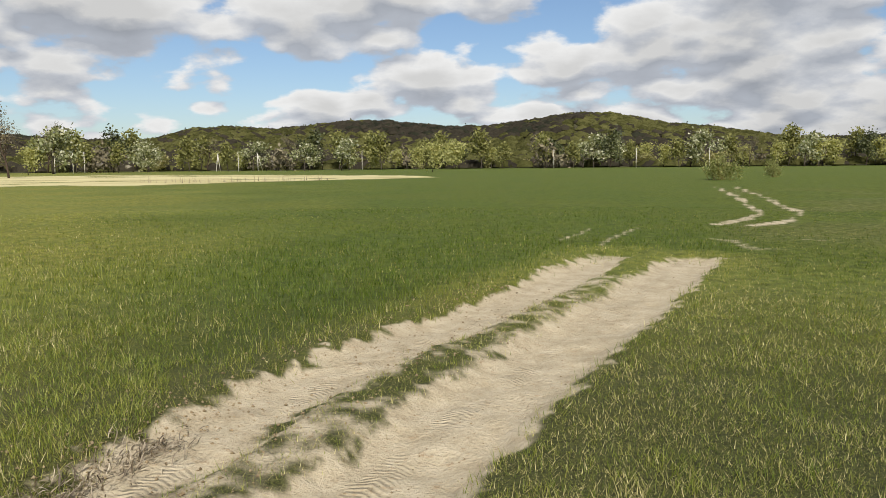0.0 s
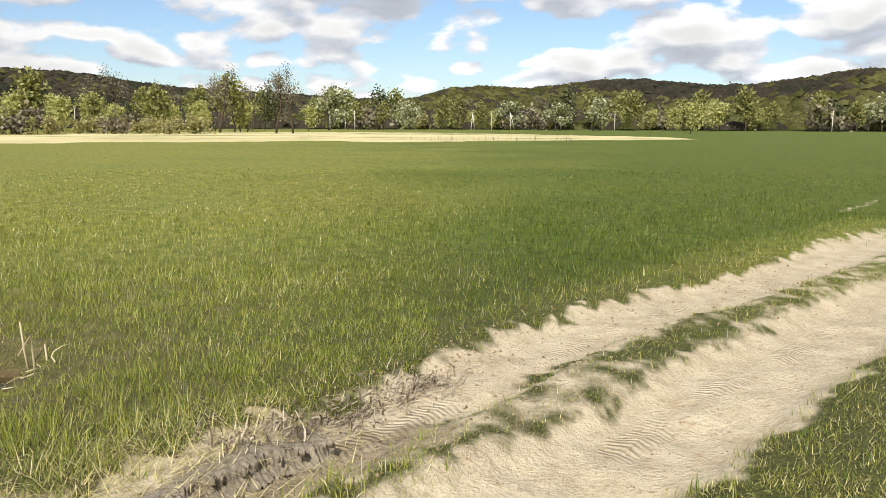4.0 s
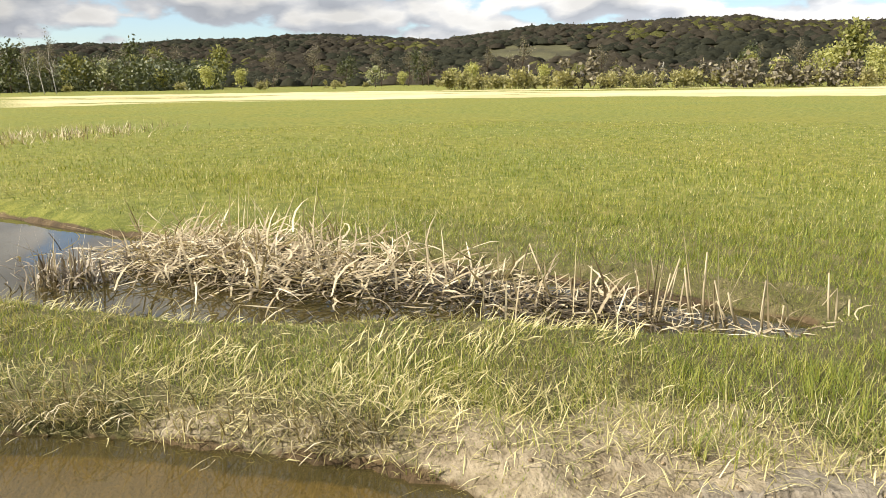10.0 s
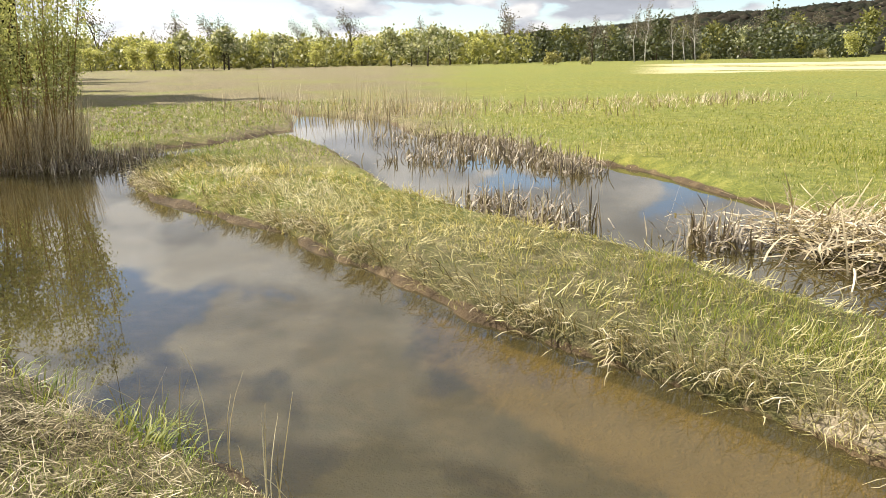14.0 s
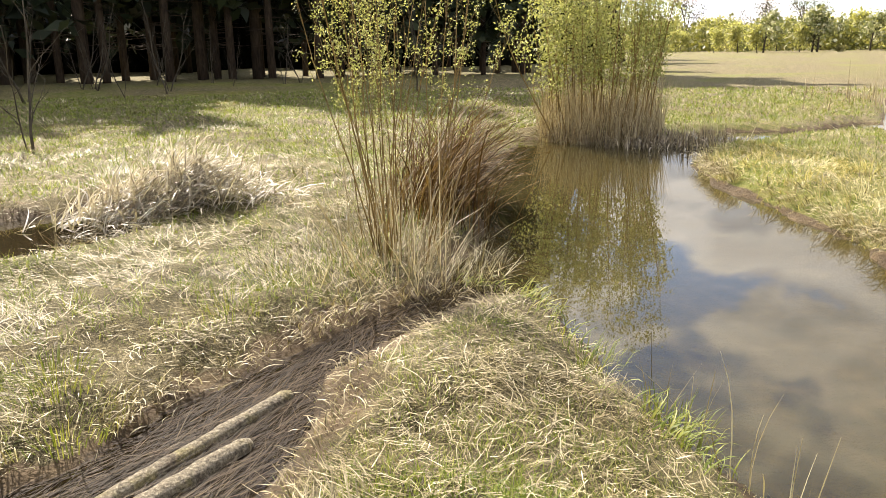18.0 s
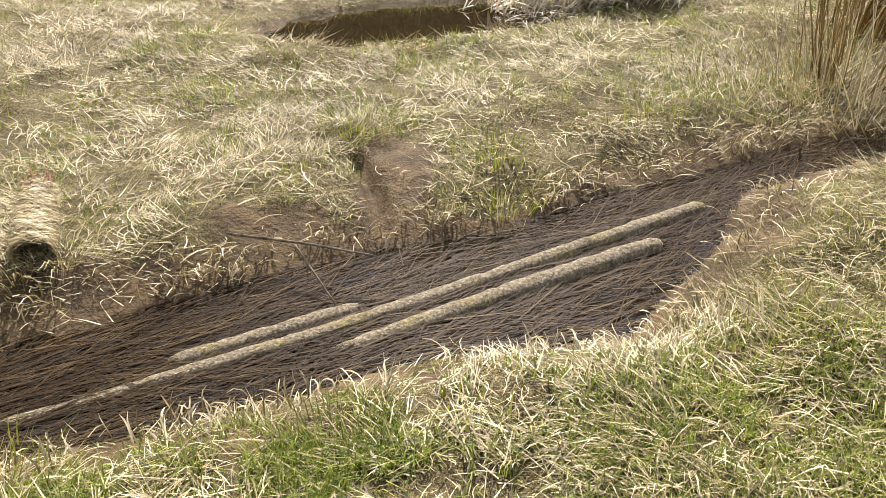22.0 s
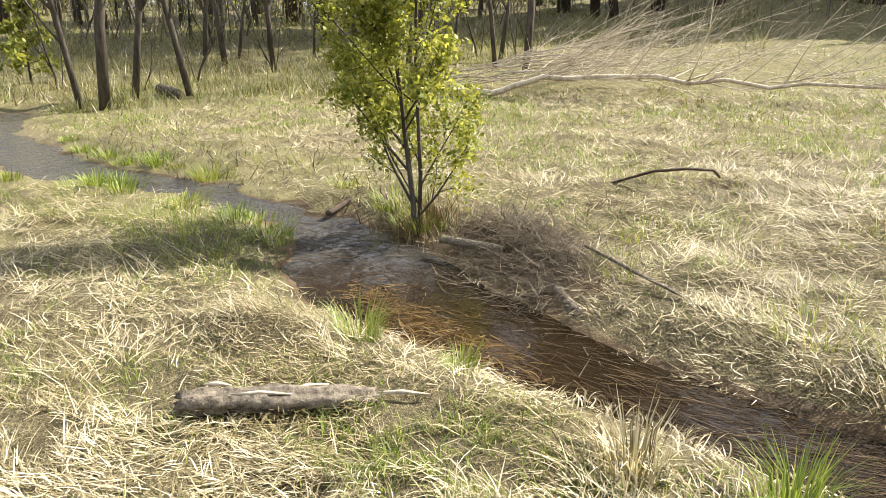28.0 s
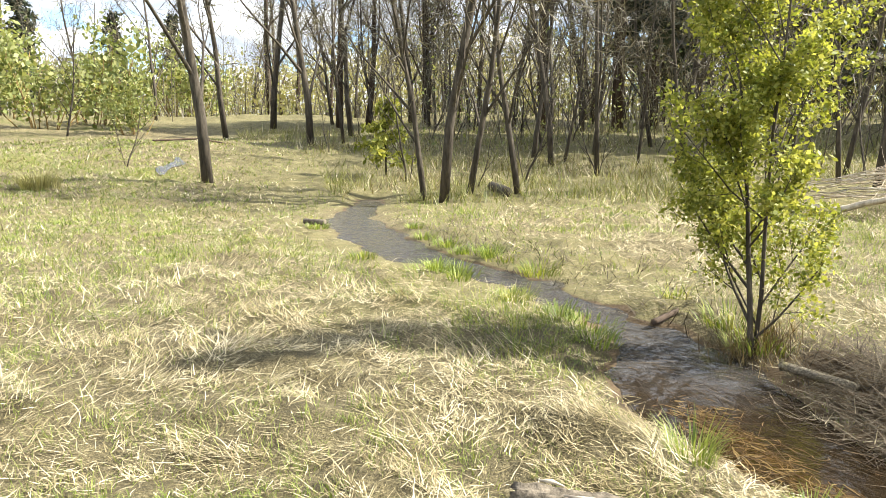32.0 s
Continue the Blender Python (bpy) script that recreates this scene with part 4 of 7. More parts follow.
        blades(name, x[q], y[q], height(x[q], y[q]), k.uniform(0.04, 0.12, c) * (0.4 + 0.6 * smooth(shore[q], 0.0, 0.8)), np.maximum(0.004, 0.0009 * r[q]) * k.uniform(0.7, 1.3, c), np.abs(k.normal(22, 15, c)), k.uniform(10, 60, c), mat, label, k, full=2.0)
    # southern bank and glade: straw with green
    x, y, r, k = scatter(1080000, 0.6, 34, 120, 314, 1.6, 22)
    sand, mud, straw, pale, litter, shore, ditch, silt = masks(x, y)
    a = turn_of(x, y)
    z = height(x, y)
    ok = (np.minimum(shore, ditch - 0.1 * smooth(x, 7.5, 9.5)) > -0.06) & (k.uniform(size=len(x)) > np.where((np.minimum(shore, ditch) < 0.13) & (x > 3), 0.1 + 0.75 * smooth(x, 5.5, 6.5), np.where(mud > 0.85, 0.92, mud * 0.75))) & (k.uniform(size=len(x)) < smooth(a, 120, 136)) & (k.uniform(size=len(x)) > 0.9 * litter)
    lush = np.clip(0.36 + 0.42 * wave(x, y, 1.1, 33) + 0.28 * wave(x, y, 0.45, 34) + (0.22 + 0.25 * wave(x, y, 0.6, 52)) * smooth(np.minimum(shore, ditch), 1.2, 0.3), 0.04, 0.9)
    lush = np.where(((a > 262) & (r > 22)) | ((a > 158) & (a < 205) & (r > 30)), 0.5, lush)
    # more green far south, its darker tone also painting the shade near the woods
    lush = np.maximum(lush, 0.62 * smooth(r + 1.5 * wave(x, y, 2.5, 51), 10, 15) * smooth(a, 240, 226))
    lush = np.maximum(lush, 0.55 * smooth(a, 286, 298) * smooth(r, 4, 8))
    lush = np.maximum(lush, 0.9 * smooth(away(x, y, [(7.2, 0.2), (6.2, 0.0), (5.4, -0.3)]) + 0.25 * wave(x, y, 0.6, 42), 0.5, 0.2))
    lush = np.maximum(lush, 0.4 * smooth(shore, 0.9, 0.2) * smooth(a, 168, 158) * (r < 9))
    lush = np.maximum(lush, 0.65 * smooth(np.hypot(x - 14.5, (y - 2.6) * 1.3) + 0.8 * wave(x, y, 0.8, 45), 3.2, 1.5))
    lush = np.maximum(lush, 0.6 * smooth(np.abs(ditch - 1.0) + 0.5 * wave(x, y, 1.5, 39), 0.9, 0.3) * smooth(x, 4.0, 6.0))
    lush = np.maximum(lush, (0.5 + 0.3 * wave(x, y, 0.7, 46)) * smooth(a, 205, 185) * smooth(r, 8, 6))
    green = k.uniform(size=len(x)) < lush
    clump = wave(x, y, 0.13, 41)
    ok &= k.uniform(size=len(x)) < 0.5 + 0.85 * clump + 0.5 * smooth(r, 8, 18) + 0.4 * smooth(a, 176, 162) * (r < 8)
    tussock = smooth(wave(x, y, 0.5, 43), 0.15, 0.75)
    comb = 2.2 * wave(x, y, 1.1, 35) + 1.5 * wave(x, y, 0.4, 36)
    for flag, name, mat, label in ((True, "bank_grass", M["green"], "green tufts of grass on the banks"), (False, "flattened_straw", M["straw"], "bleached straw of last year's grass lying flat")):
        m = ok & (green == flag)
        c = m.sum()
        wide = np.maximum(0.0052, 0.0010 * r[m]) * k.uniform(0.7, 1.3, c)
        if flag:
            blades(name, x[m], y[m], z[m], (0.125 - 0.04 * smooth(r[m], 7, 4)) * k.uniform(0.5, 1.4, c) * (0.4 + 0.6 * smooth(np.minimum(shore, ditch)[m], 0.05, 0.6)) * (1 - 0.65 * smooth(x[m], 5.5, 7) * smooth(ditch[m], 0.7, 0.3)) * (1 + 0.3 * wave(x[m], y[m], 0.9, 37)), wide, np.abs(k.normal(24, 16, c)), k.uniform(15, 65, c), mat, label, k)
        else:
            head = comb[m] + k.normal(0, 0.75, c)
            blades(name, x[m], y[m], z[m] + k.uniform(0, 0.05, c), (0.155 - 0.06 * smooth(r[m], 6, 3)) * k.uniform(0.4, 1.6, c) * (0.7 + 0.3 * smooth(np.minimum(shore, ditch)[m], 0.05, 0.6)) * (1 + 0.35 * tussock[m]) * (1 - 0.65 * smooth(x[m], 5.5, 7) * smooth(ditch[m], 0.7, 0.3)), wide, np.clip(k.normal(78, 11, c) - 15 * tussock[m], 5, 88), k.uniform(-4, 30, c), mat, label, k, head)


grass_all()
long_strands()

# ---- trees and shrubs ----
M["bark"] = material("grey_brown_bark", bark_build((0.022, 0.018, 0.013), (0.115, 0.095, 0.068)))
M["dark_bark"] = material("dark_bark", bark_build((0.02, 0.014, 0.010), (0.10, 0.07, 0.048)))
M["birch"] = material("birch_bark", bark_build((0.16, 0.14, 0.12), (0.72, 0.69, 0.62), 5.0, 2.0))
M["willow_stem"] = material("willow_stem", bark_build((0.09, 0.055, 0.02), (0.33, 0.23, 0.09), 10.0))
M["dead_wood"] = material("bleached_wood", bark_build((0.22, 0.17, 0.11), (0.66, 0.57, 0.42), 12.0, 0.1))
M["fresh_leaf"] = material("fresh_leaf", blade_build([(0.05, (0.10, 0.125, 0.018)), (0.5, (0.25, 0.265, 0.048)), (0.95, (0.46, 0.44, 0.12))], 0.35, 0.5))
M["willow_leaf"] = material("willow_leaf", blade_build([(0.05, (0.10, 0.125, 0.032)), (0.5, (0.22, 0.24, 0.075)), (0.95, (0.42, 0.41, 0.18))], 0.35, 0.4))
M["olive_leaf"] = material("olive_leaf", blade_build([(0.05, (0.10, 0.11, 0.03)), (0.5, (0.20, 0.20, 0.06)), (0.95, (0.33, 0.31, 0.11))], 0.35, 0.3))
M["dark_leaf"] = material("dark_leaf", blade_build([(0.05, (0.035, 0.045, 0.018)), (0.5, (0.075, 0.085, 0.03)), (0.95, (0.13, 0.135, 0.055))], 0.35, 0.15))
M["spring_leaf"] = material("spring_leaf", blade_build([(0.05, (0.21, 0.22, 0.075)), (0.5, (0.39, 0.39, 0.15)), (0.95, (0.58, 0.55, 0.27))], 0.35, 0.5))
M["grey_leaf"] = material("grey_green_leaf", blade_build([(0.05, (0.15, 0.165, 0.06)), (0.5, (0.30, 0.315, 0.125)), (0.95, (0.48, 0.48, 0.25))], 0.35, 0.45))
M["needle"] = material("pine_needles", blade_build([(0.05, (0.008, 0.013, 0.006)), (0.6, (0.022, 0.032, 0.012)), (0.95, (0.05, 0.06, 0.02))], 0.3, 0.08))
M["blossom"] = material("white_blossom", blade_build([(0.05, (0.10, 0.12, 0.04)), (0.55, (0.26, 0.27, 0.13)), (0.95, (0.66, 0.64, 0.50))], 0.3, 0.3))
M["shrub_leaf"] = material("shrub_leaf", blade_build([(0.05, (0.15, 0.14, 0.055)), (0.5, (0.28, 0.26, 0.11)), (0.95, (0.42, 0.385, 0.18))], 0.35, 0.35))
M["bare_twig"] = material("bare_twigs", blade_build([(0.05, (0.06, 0.05, 0.034)), (0.5, (0.14, 0.12, 0.075)), (0.95, (0.25, 0.215, 0.13))], 0.3, 0.1))


def grow(g, tips, k, p, d, length, r, depth, kids, spread=42.0, rise=0.25, wander=0.13, sides=6, first=0.3, shrink=0.55):
    """A limb with its branches, tapered and bent."""
    n = 6 if depth == len(kids) else (2 if depth == 0 else 3)
    pts, rad = [p], [r]
    for i in range(n):
        d = (d + Vector(k.normal(0, wander, 3)) + Vector((0, 0, rise * 0.2 if depth < len(kids) else 0))).normalized()
        p = p + d * (length / n)
        pts.append(p)
        rad.append(max(r * (1 - 0.75 * (i + 1) / n), r * 0.2))
    g.tube(pts, rad, max(3, sides), depth == len(kids))
    if depth == 0:
        tips.extend(pts[1:])
        return
    for c in range(kids[len(kids) - depth]):
        s = first + (1 - first) * (c + k.uniform(0, 0.9)) / kids[len(kids) - depth]
        i = min(int(s * n), n - 1)
        q = pts[i].lerp(pts[i + 1], s * n - i)
        axis = (pts[i + 1] - pts[i]).normalized()
        side = axis.orthogonal().normalized()
        side.rotate(Matrix.Rotation(k.uniform(0, 2 * math.pi), 3, axis))
        a = radians(spread * k.uniform(0.6, 1.3))
        way_out = (axis * math.cos(a) + side * math.sin(a) + Vector((0, 0, rise))).normalized()
        grow(g, tips, k, q, way_out, length * shrink * k.uniform(0.6, 1.15) * (1.15 - 0.5 * s), max(rad[i] * 0.5, 0.25 * r * 0.5), depth - 1, kids, spread, rise, wander * 1.25, sides - 2, 0.25, shrink)


def build_tree(name, label, category, seed, tall, girth, kids, bark, leaf=None, size=0.1, count=0, scatter_r=0.3, stems=1, base_r=0.1, tilt=4.0, group="", crown_name="crown", flatten=1.0, split=False, leaf_long=1.6, **how):
    """A tree or shrub as one thing: trunk with limbs, and crown."""
    k = np.random.default_rng(seed)
    t = thing(name, label, category, group=group)
    g, tips = Geo(), []
    for s in range(stems):
        if split and s:
            g.link("stem", bark, t)
            g = Geo()
        a, b = k.uniform(0, 2 * math.pi), base_r * math.sqrt(k.uniform(0, 1)) * (stems > 1)
        lean = radians(abs(k.normal(0, tilt)))
        aw = a if stems > 1 else k.uniform(0, 6.28)
        d = Vector((math.cos(aw) * math.sin(lean), math.sin(aw) * math.sin(lean), math.cos(lean)))
        grow(g, tips, k, Vector((math.cos(a) * b, math.sin(a) * b, -0.12)), d, tall * (1 if stems == 1 else k.uniform(0.6, 1.05)), girth * (1 if stems == 1 else k.uniform(0.6, 1.1)), len(kids), kids, **how)
    g.link("stem" if split else "trunk", bark, t)
    if leaf:
        c = np.array([tuple(p) for p in tips])
        c = c[k.integers(0, len(c), count)] + k.normal(0, scatter_r, (count, 3)) * (1, 1, flatten)
        c = c[c[:, 2] > 0.1]
        h = Geo()
        h.leaves(c, size, k, leaf_long)
        h.link(crown_name, leaf, t, smooth_faces=False)
    return t


def at(x, y, turn=0.0, size=1.0, sink=0.0, z=None, lean=0.0):
    return pose(x, y, (ground_z(x, y) if z is None else z) - sink, lean, 0, turn) @ Matrix.Diagonal((size, size, size, 1))


def polar(turn, r):
    """A place by its turn to the left from +y, and its distance."""
    return -math.sin(radians(turn)) * r, math.cos(radians(turn)) * r


def spread_copies(kinds, spots):
    """Puts the kinds on the spots in turn: the first as itself, then copies."""
    used = set()
    for kind, m in spots:
        ob = kinds[kind]
        if kind in used:
            copy_thing(ob, m)
        else:
            used.add(kind)
            ob.matrix_basis = m


pick = random.Random(5)

# the young tree on the stream
stream_tree = build_tree("young_tree", "young tree in bright yellow-green leaf on the stream bank", "tree", 3, 4.2, 0.030, (17, 6, 2), M["bark"], M["fresh_leaf"], 0.025, 27000, 0.05,
                         stems=2, split=True, base_r=0.05, tilt=2.0, spread=52.0, rise=0.32, first=0.08, shrink=0.38, wander=0.05)
stream_tree.matrix_basis = at(6.22, -1.72, 40)

# willows on the pond
willow = build_tree("willow_shrub", "tall thin willow shrub with small catkin leaves on the ditch mouth", "shrub", 11, 3.4, 0.0075, (6, 2), M["willow_stem"], M["grey_leaf"], 0.0125, 9500, 0.026,
                    stems=28, split=True, base_r=0.34, tilt=8.0, spread=24.0, rise=0.4, first=0.42, shrink=0.28, wander=0.06)
willow.matrix_basis = at(-2.55, -6.85)
willow_2 = build_tree("willow_shrub", "dense willow shrub in olive leaf standing in the pond edge", "shrub", 12, 3.9, 0.016, (6, 2), M["willow_stem"], M["grey_leaf"], 0.034, 24000, 0.10,
                      stems=60, split=True, base_r=1.15, tilt=9.0, spread=24.0, rise=0.4, first=0.3, shrink=0.26, wander=0.05)
willow_2.matrix_basis = at(-9.35, -14.4)
bare_shrub = build_tree("bare_shrub", "bare brown twiggy shrub in dry grass", "shrub", 13, 3.3, 0.028, (7, 4, 2), M["bark"], None, stems=2, split=True, base_r=0.12, tilt=7.0, spread=38.0, rise=0.25, first=0.15, shrink=0.42)
bare_shrub.matrix_basis = at(1.25, -16.2)
copy_thing(bare_shrub, at(2.6, -21.0, 100, 0.9))
copy_thing(bare_shrub, at(20.5, 11.6, 60, 0.7))
for i in range(30):                     # brush on the slope and before the pines
    turn, r = pick.uniform(248, 286), pick.uniform(19, 34)
    copy_thing(bare_shrub, at(*polar(turn, r), pick.uniform(0, 360), pick.uniform(0.5, 1.1), 0.05))
for i in range(26):
    turn, r = pick.uniform(158, 226), pick.uniform(30, 46)
    copy_thing(bare_shrub, at(*polar(turn, r), pick.uniform(0, 360), pick.uniform(0.7, 1.5), 0.05))

# the wood on the rise: bare trunks with thin branches
wood = {}
for i, (kids, tall, girth, lab) in enumerate([((9, 4, 2), 11.0, 0.15, "leaning grey trunk with bare thin branches"), ((8, 4, 2), 12.0, 0.13, "slim bare tree with grey bark in the wood"),
                                             ((10, 4, 2), 9.0, 0.085, "thin young bare tree at the wood's edge"), ((7, 4, 2), 14.0, 0.22, "dark thick forest trunk with bare branches")]):
    wood["bare%d" % i] = build_tree("forest_tree", lab, "tree", 40 + i, tall, girth, kids, M["dark_bark" if i == 3 else "bark"], M["bare_twig"], 0.026, 800, 0.35, leaf_long=22.0,
                                    group="trees of the wood", spread=40.0, rise=0.28, first=0.12, shrink=0.36, wander=0.065, tilt=2.5)


def pine(seed, tall, girth, low):
    """A pine with whorls of dark sprays."""
    k = np.random.default_rng(seed)
    t = thing("pine_tree", "tall dark pine with a bare lower trunk", "tree", group="pines of the dark wood")
    g, h = Geo(), Geo()
    g.tube([(0, 0, -0.2), (0.03, 0, tall * 0.35), (0, 0.05, tall * 0.7), (0, 0, tall)], [girth, girth * 0.8, girth * 0.5, 0.03], 8)
    c = []
    for i in range(60):
        z = tall * (low + (1 - low) * (i + k.uniform(0, 1)) / 60)
        a, ln = k.uniform(0, 6.28), (0.6 + 2.6 * (1 - (z / tall)) ** 0.7) * k.uniform(0.6, 1.2)
        end = (math.cos(a) * ln, math.sin(a) * ln, z + k.uniform(-0.5, 0.25))
        g.tube([(0, 0, z), end], [0.035, 0.008], 3, False)
        s = k.uniform(0.25, 1.0, (20, 1))
        c.append(np.array([0, 0, z]) * (1 - s) + np.array(end) * s + k.normal(0, 0.22, (20, 3)))
    for i in range(14):
        z, a = tall * k.uniform(0.08, low), k.uniform(0, 6.28)
        ln = k.uniform(0.5, 1.6)
        g.tube([(0, 0, z), (math.cos(a) * ln, math.sin(a) * ln, z - 0.1)], [0.025, 0.006], 3, False)
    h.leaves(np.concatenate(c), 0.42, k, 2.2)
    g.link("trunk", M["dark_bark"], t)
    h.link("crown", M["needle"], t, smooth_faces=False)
    return t


for i, (tall, girth, low) in enumerate([(18, 0.2, 0.2), (20, 0.24, 0.28), (16, 0.17, 0.12)]):
    wood["pine%d" % i] = pine(60 + i, tall, girth, low)

# place in the wood, turn, size, lean
SPOTS = [("bare0", 18.8, 8.4, 200, 1.0), ("bare1", 32.0, 13.5, 0, 1.0), ("bare0", 27.6, 8.4, 170, 0.95), ("bare3", 38.0, 10.1, 40, 0.95), ("bare3", 39.0, 8.9, 130, 0.8), ("bare0", 37.0, 13.2, 10, 1.1),
         ("bare1", 17.15, 2.15, 90, 0.95), ("bare2", 18.3, 1.7, 30, 1.0), ("bare2", 18.5, 0.5, 200, 1.05), ("bare2", 25.7, 0.3, 100, 1.0), ("bare1", 24.2, -0.3, 250, 0.8), ("bare2", 23.0, -1.6, 310, 1.0),
         ("pine1", 38.0, -3.5, 0, 1.2), ("pine0", 41.0, -5.6, 80, 1.1), ("bare2", 21.4, -7.8, 60, 0.9), ("bare1", 18.6, -7.5, 150, 0.8), ("bare2", 20.0, -7.2, 280, 0.8), ("bare1", 40.0, 6.0, 200, 1.2), ("bare3", 43.0, 3.5, 20, 0.8),
         ("pine1", 33.5, -15.2, 50, 1.1), ("pine0", 30.8, -15.4, 140, 1.0), ("bare3", 29.4, -15.6, 240, 1.0), ("pine1", 31.4, -18.7, 300, 1.1), ("bare3", 31.1, -21.5, 90, 1.25), ("bare1", 17.4, 2.6, 320, 0.6)]
spots = [(kind, at(x, y, t, s, 0.1)) for kind, x, y, t, s in SPOTS]
for i in range(95):                     # the wood behind
    turn, r = pick.uniform(228, 291), pick.uniform(36, 92)
    if r < 46 and turn > 280:
        r += 12
    kind = pick.choice(["bare1", "bare2", "bare2", "bare3", "bare0"] if turn > 262 else ["pine0", "bare1", "pine2", "bare3", "bare1"])
    spots.append((kind, at(*polar(turn, r), pick.uniform(0, 360), pick.uniform(0.8, 1.25), 0.1)))
for i in range(30):                     # thin trees on the slope
    spots.append((pick.choice(["bare2", "bare1", "bare2"]), at(*polar(pick.uniform(252, 286), pick.uniform(23, 46)), pick.uniform(0, 360), pick.uniform(0.55, 0.95), 0.1)))
for i in range(24):                     # beyond the glade
    turn, r = pick.uniform(289, 314), pick.uniform(44, 100)
    if turn < 296 and r < 62:
        r += 22
    spots.append((pick.choice(["bare1", "bare2", "bare2", "bare1", "pine2"]), at(*polar(turn, r), pick.uniform(0, 360), pick.uniform(0.6, 1.0), 0.1)))
for i in range(5):
    spots.append((pick.choice(["bare2", "bare1"]), at(*polar(pick.uniform(303, 312), pick.uniform(33, 44)), pick.uniform(0, 360), pick.uniform(0.4, 0.6), 0.1)))
for i in range(92):                     # the dark pine wood
    turn, r = pick.uniform(150.5, 228), pick.uniform(52, 80)
    if i < 50:
        turn, r = 151 + (i + pick.uniform(0, 0.8)) * 1.4, pick.uniform(50, 56)
    spots.append((pick.choice(["pine0", "pine1", "pine2", "pine0"]), at(*polar(turn, r), pick.uniform(0, 360), pick.uniform(0.95, 1.2) + (0.15 if turn > 168 else -0.15), 0.1)))
spread_copies(wood, spots)

sapling = thing("spruce_sapling", "small yellow-green sapling with tiered sprays", "tree")
g, h, k = Geo(), Geo(), np.random.default_rng(77)
g.tube([(0, 0, -0.05), (0.02, 0, 1.1), (0, 0, 2.2)], [0.03, 0.02, 0.006], 6)
c = []
for i in range(22):
    z, a = 0.3 + 1.8 * i / 22, k.uniform(0, 6.28)
    ln = 0.95 * (1 - 0.75 * i / 22) * k.uniform(0.7, 1.1)
    end = np.array((math.cos(a) * ln, math.sin(a) * ln, z + 0.18 * ln))
    g.tube([(0, 0, z), tuple(end)], [0.012, 0.004], 3, False)
    s = k.uniform(0.15, 1.0, (70, 1))
    c.append(np.array([0, 0, z]) * (1 - s) + end * s + k.normal(0, 0.06, (70, 3)) * (1, 1, 0.5))
h.leaves(np.concatenate(c), 0.075, k, 2.0)
g.link("trunk", M["bark"], sapling)
h.link("crown", M["fresh_leaf"], sapling, smooth_faces=False)
sapling.matrix_basis = at(21.3, 4.3)

# ---- far trees, bushes, poles over the field ----
far = {
    "bare": build_tree("bare_tree", "bare grey-brown tree at the far side of the field", "tree", 81, 10.0, 0.22, (8, 4, 2), M["dark_bark"], M["bare_twig"], 0.20, 1100, 0.5, group="far trees", spread=38, rise=0.3, first=0.2, shrink=0.5),
    "green": build_tree("leafy_tree", "round light green tree at the far side of the field", "tree", 82, 8.0, 0.2, (7, 3, 2), M["bark"], M["spring_leaf"], 0.55, 900, 1.0, group="far trees", spread=48, rise=0.2, first=0.2, shrink=0.5),
    "olive": build_tree("leafy_tree", "dull olive tree at the far side of the field", "tree", 83, 9.0, 0.2, (7, 3, 2), M["bark"], M["olive_leaf"], 0.55, 800, 1.0, group="far trees", spread=46, rise=0.2, first=0.2, shrink=0.5),
    "dark": build_tree("dark_tree", "dark green tree at the far side of the field", "tree", 84, 10.0, 0.2, (7, 3, 2), M["dark_bark"], M["dark_leaf"], 0.55, 800, 1.0, group="far trees", spread=44, rise=0.2, first=0.15, shrink=0.5),
    "white": build_tree("blossoming_tree", "fruit tree in white blossom at the far side of the field", "tree", 85, 5.0, 0.15, (7, 3, 2), M["bark"], M["blossom"], 0.30, 750, 0.45, group="far trees", spread=55, rise=0.15, first=0.12, shrink=0.52),
    "birch": build_tree("birch_tree", "slim white birch with bare crown", "tree", 86, 11.0, 0.13, (9, 3, 2), M["birch"], M["bare_twig"], 0.16, 700, 0.4, group="far trees", spread=34, rise=0.2, first=0.3, shrink=0.34),
    "shrub": build_tree("round_shrub", "rounded olive-grey shrub along the field", "shrub", 87, 2.6, 0.05, (2, 2), M["bark"], M["shrub_leaf"], 0.30, 620, 0.30, stems=6, base_r=1.2, tilt=32, group="far shrubs", spread=34, rise=0.2, first=0.2, shrink=0.5),
    "willow": build_tree("field_willow", "light green willow shrub alone in the meadow", "shrub", 89, 2.4, 0.03, (4, 3), M["willow_stem"], M["willow_leaf"], 0.10, 1500, 0.18, stems=9, base_r=0.5, tilt=14, group="far shrubs", spread=30, rise=0.3, first=0.15, shrink=0.45),
    "brown": build_tree("round_shrub", "rounded brown bare shrub along the field", "shrub", 88, 2.6, 0.05, (2, 2), M["bark"], M["bare_twig"], 0.28, 520, 0.30, stems=6, base_r=1.2, tilt=32, group="far shrubs", spread=34, rise=0.2, first=0.2, shrink=0.5),
}


def far_spot(kind, turn, r, size):
    return kind, at(*polar(turn, r), pick.uniform(0, 360), size, 0.15)


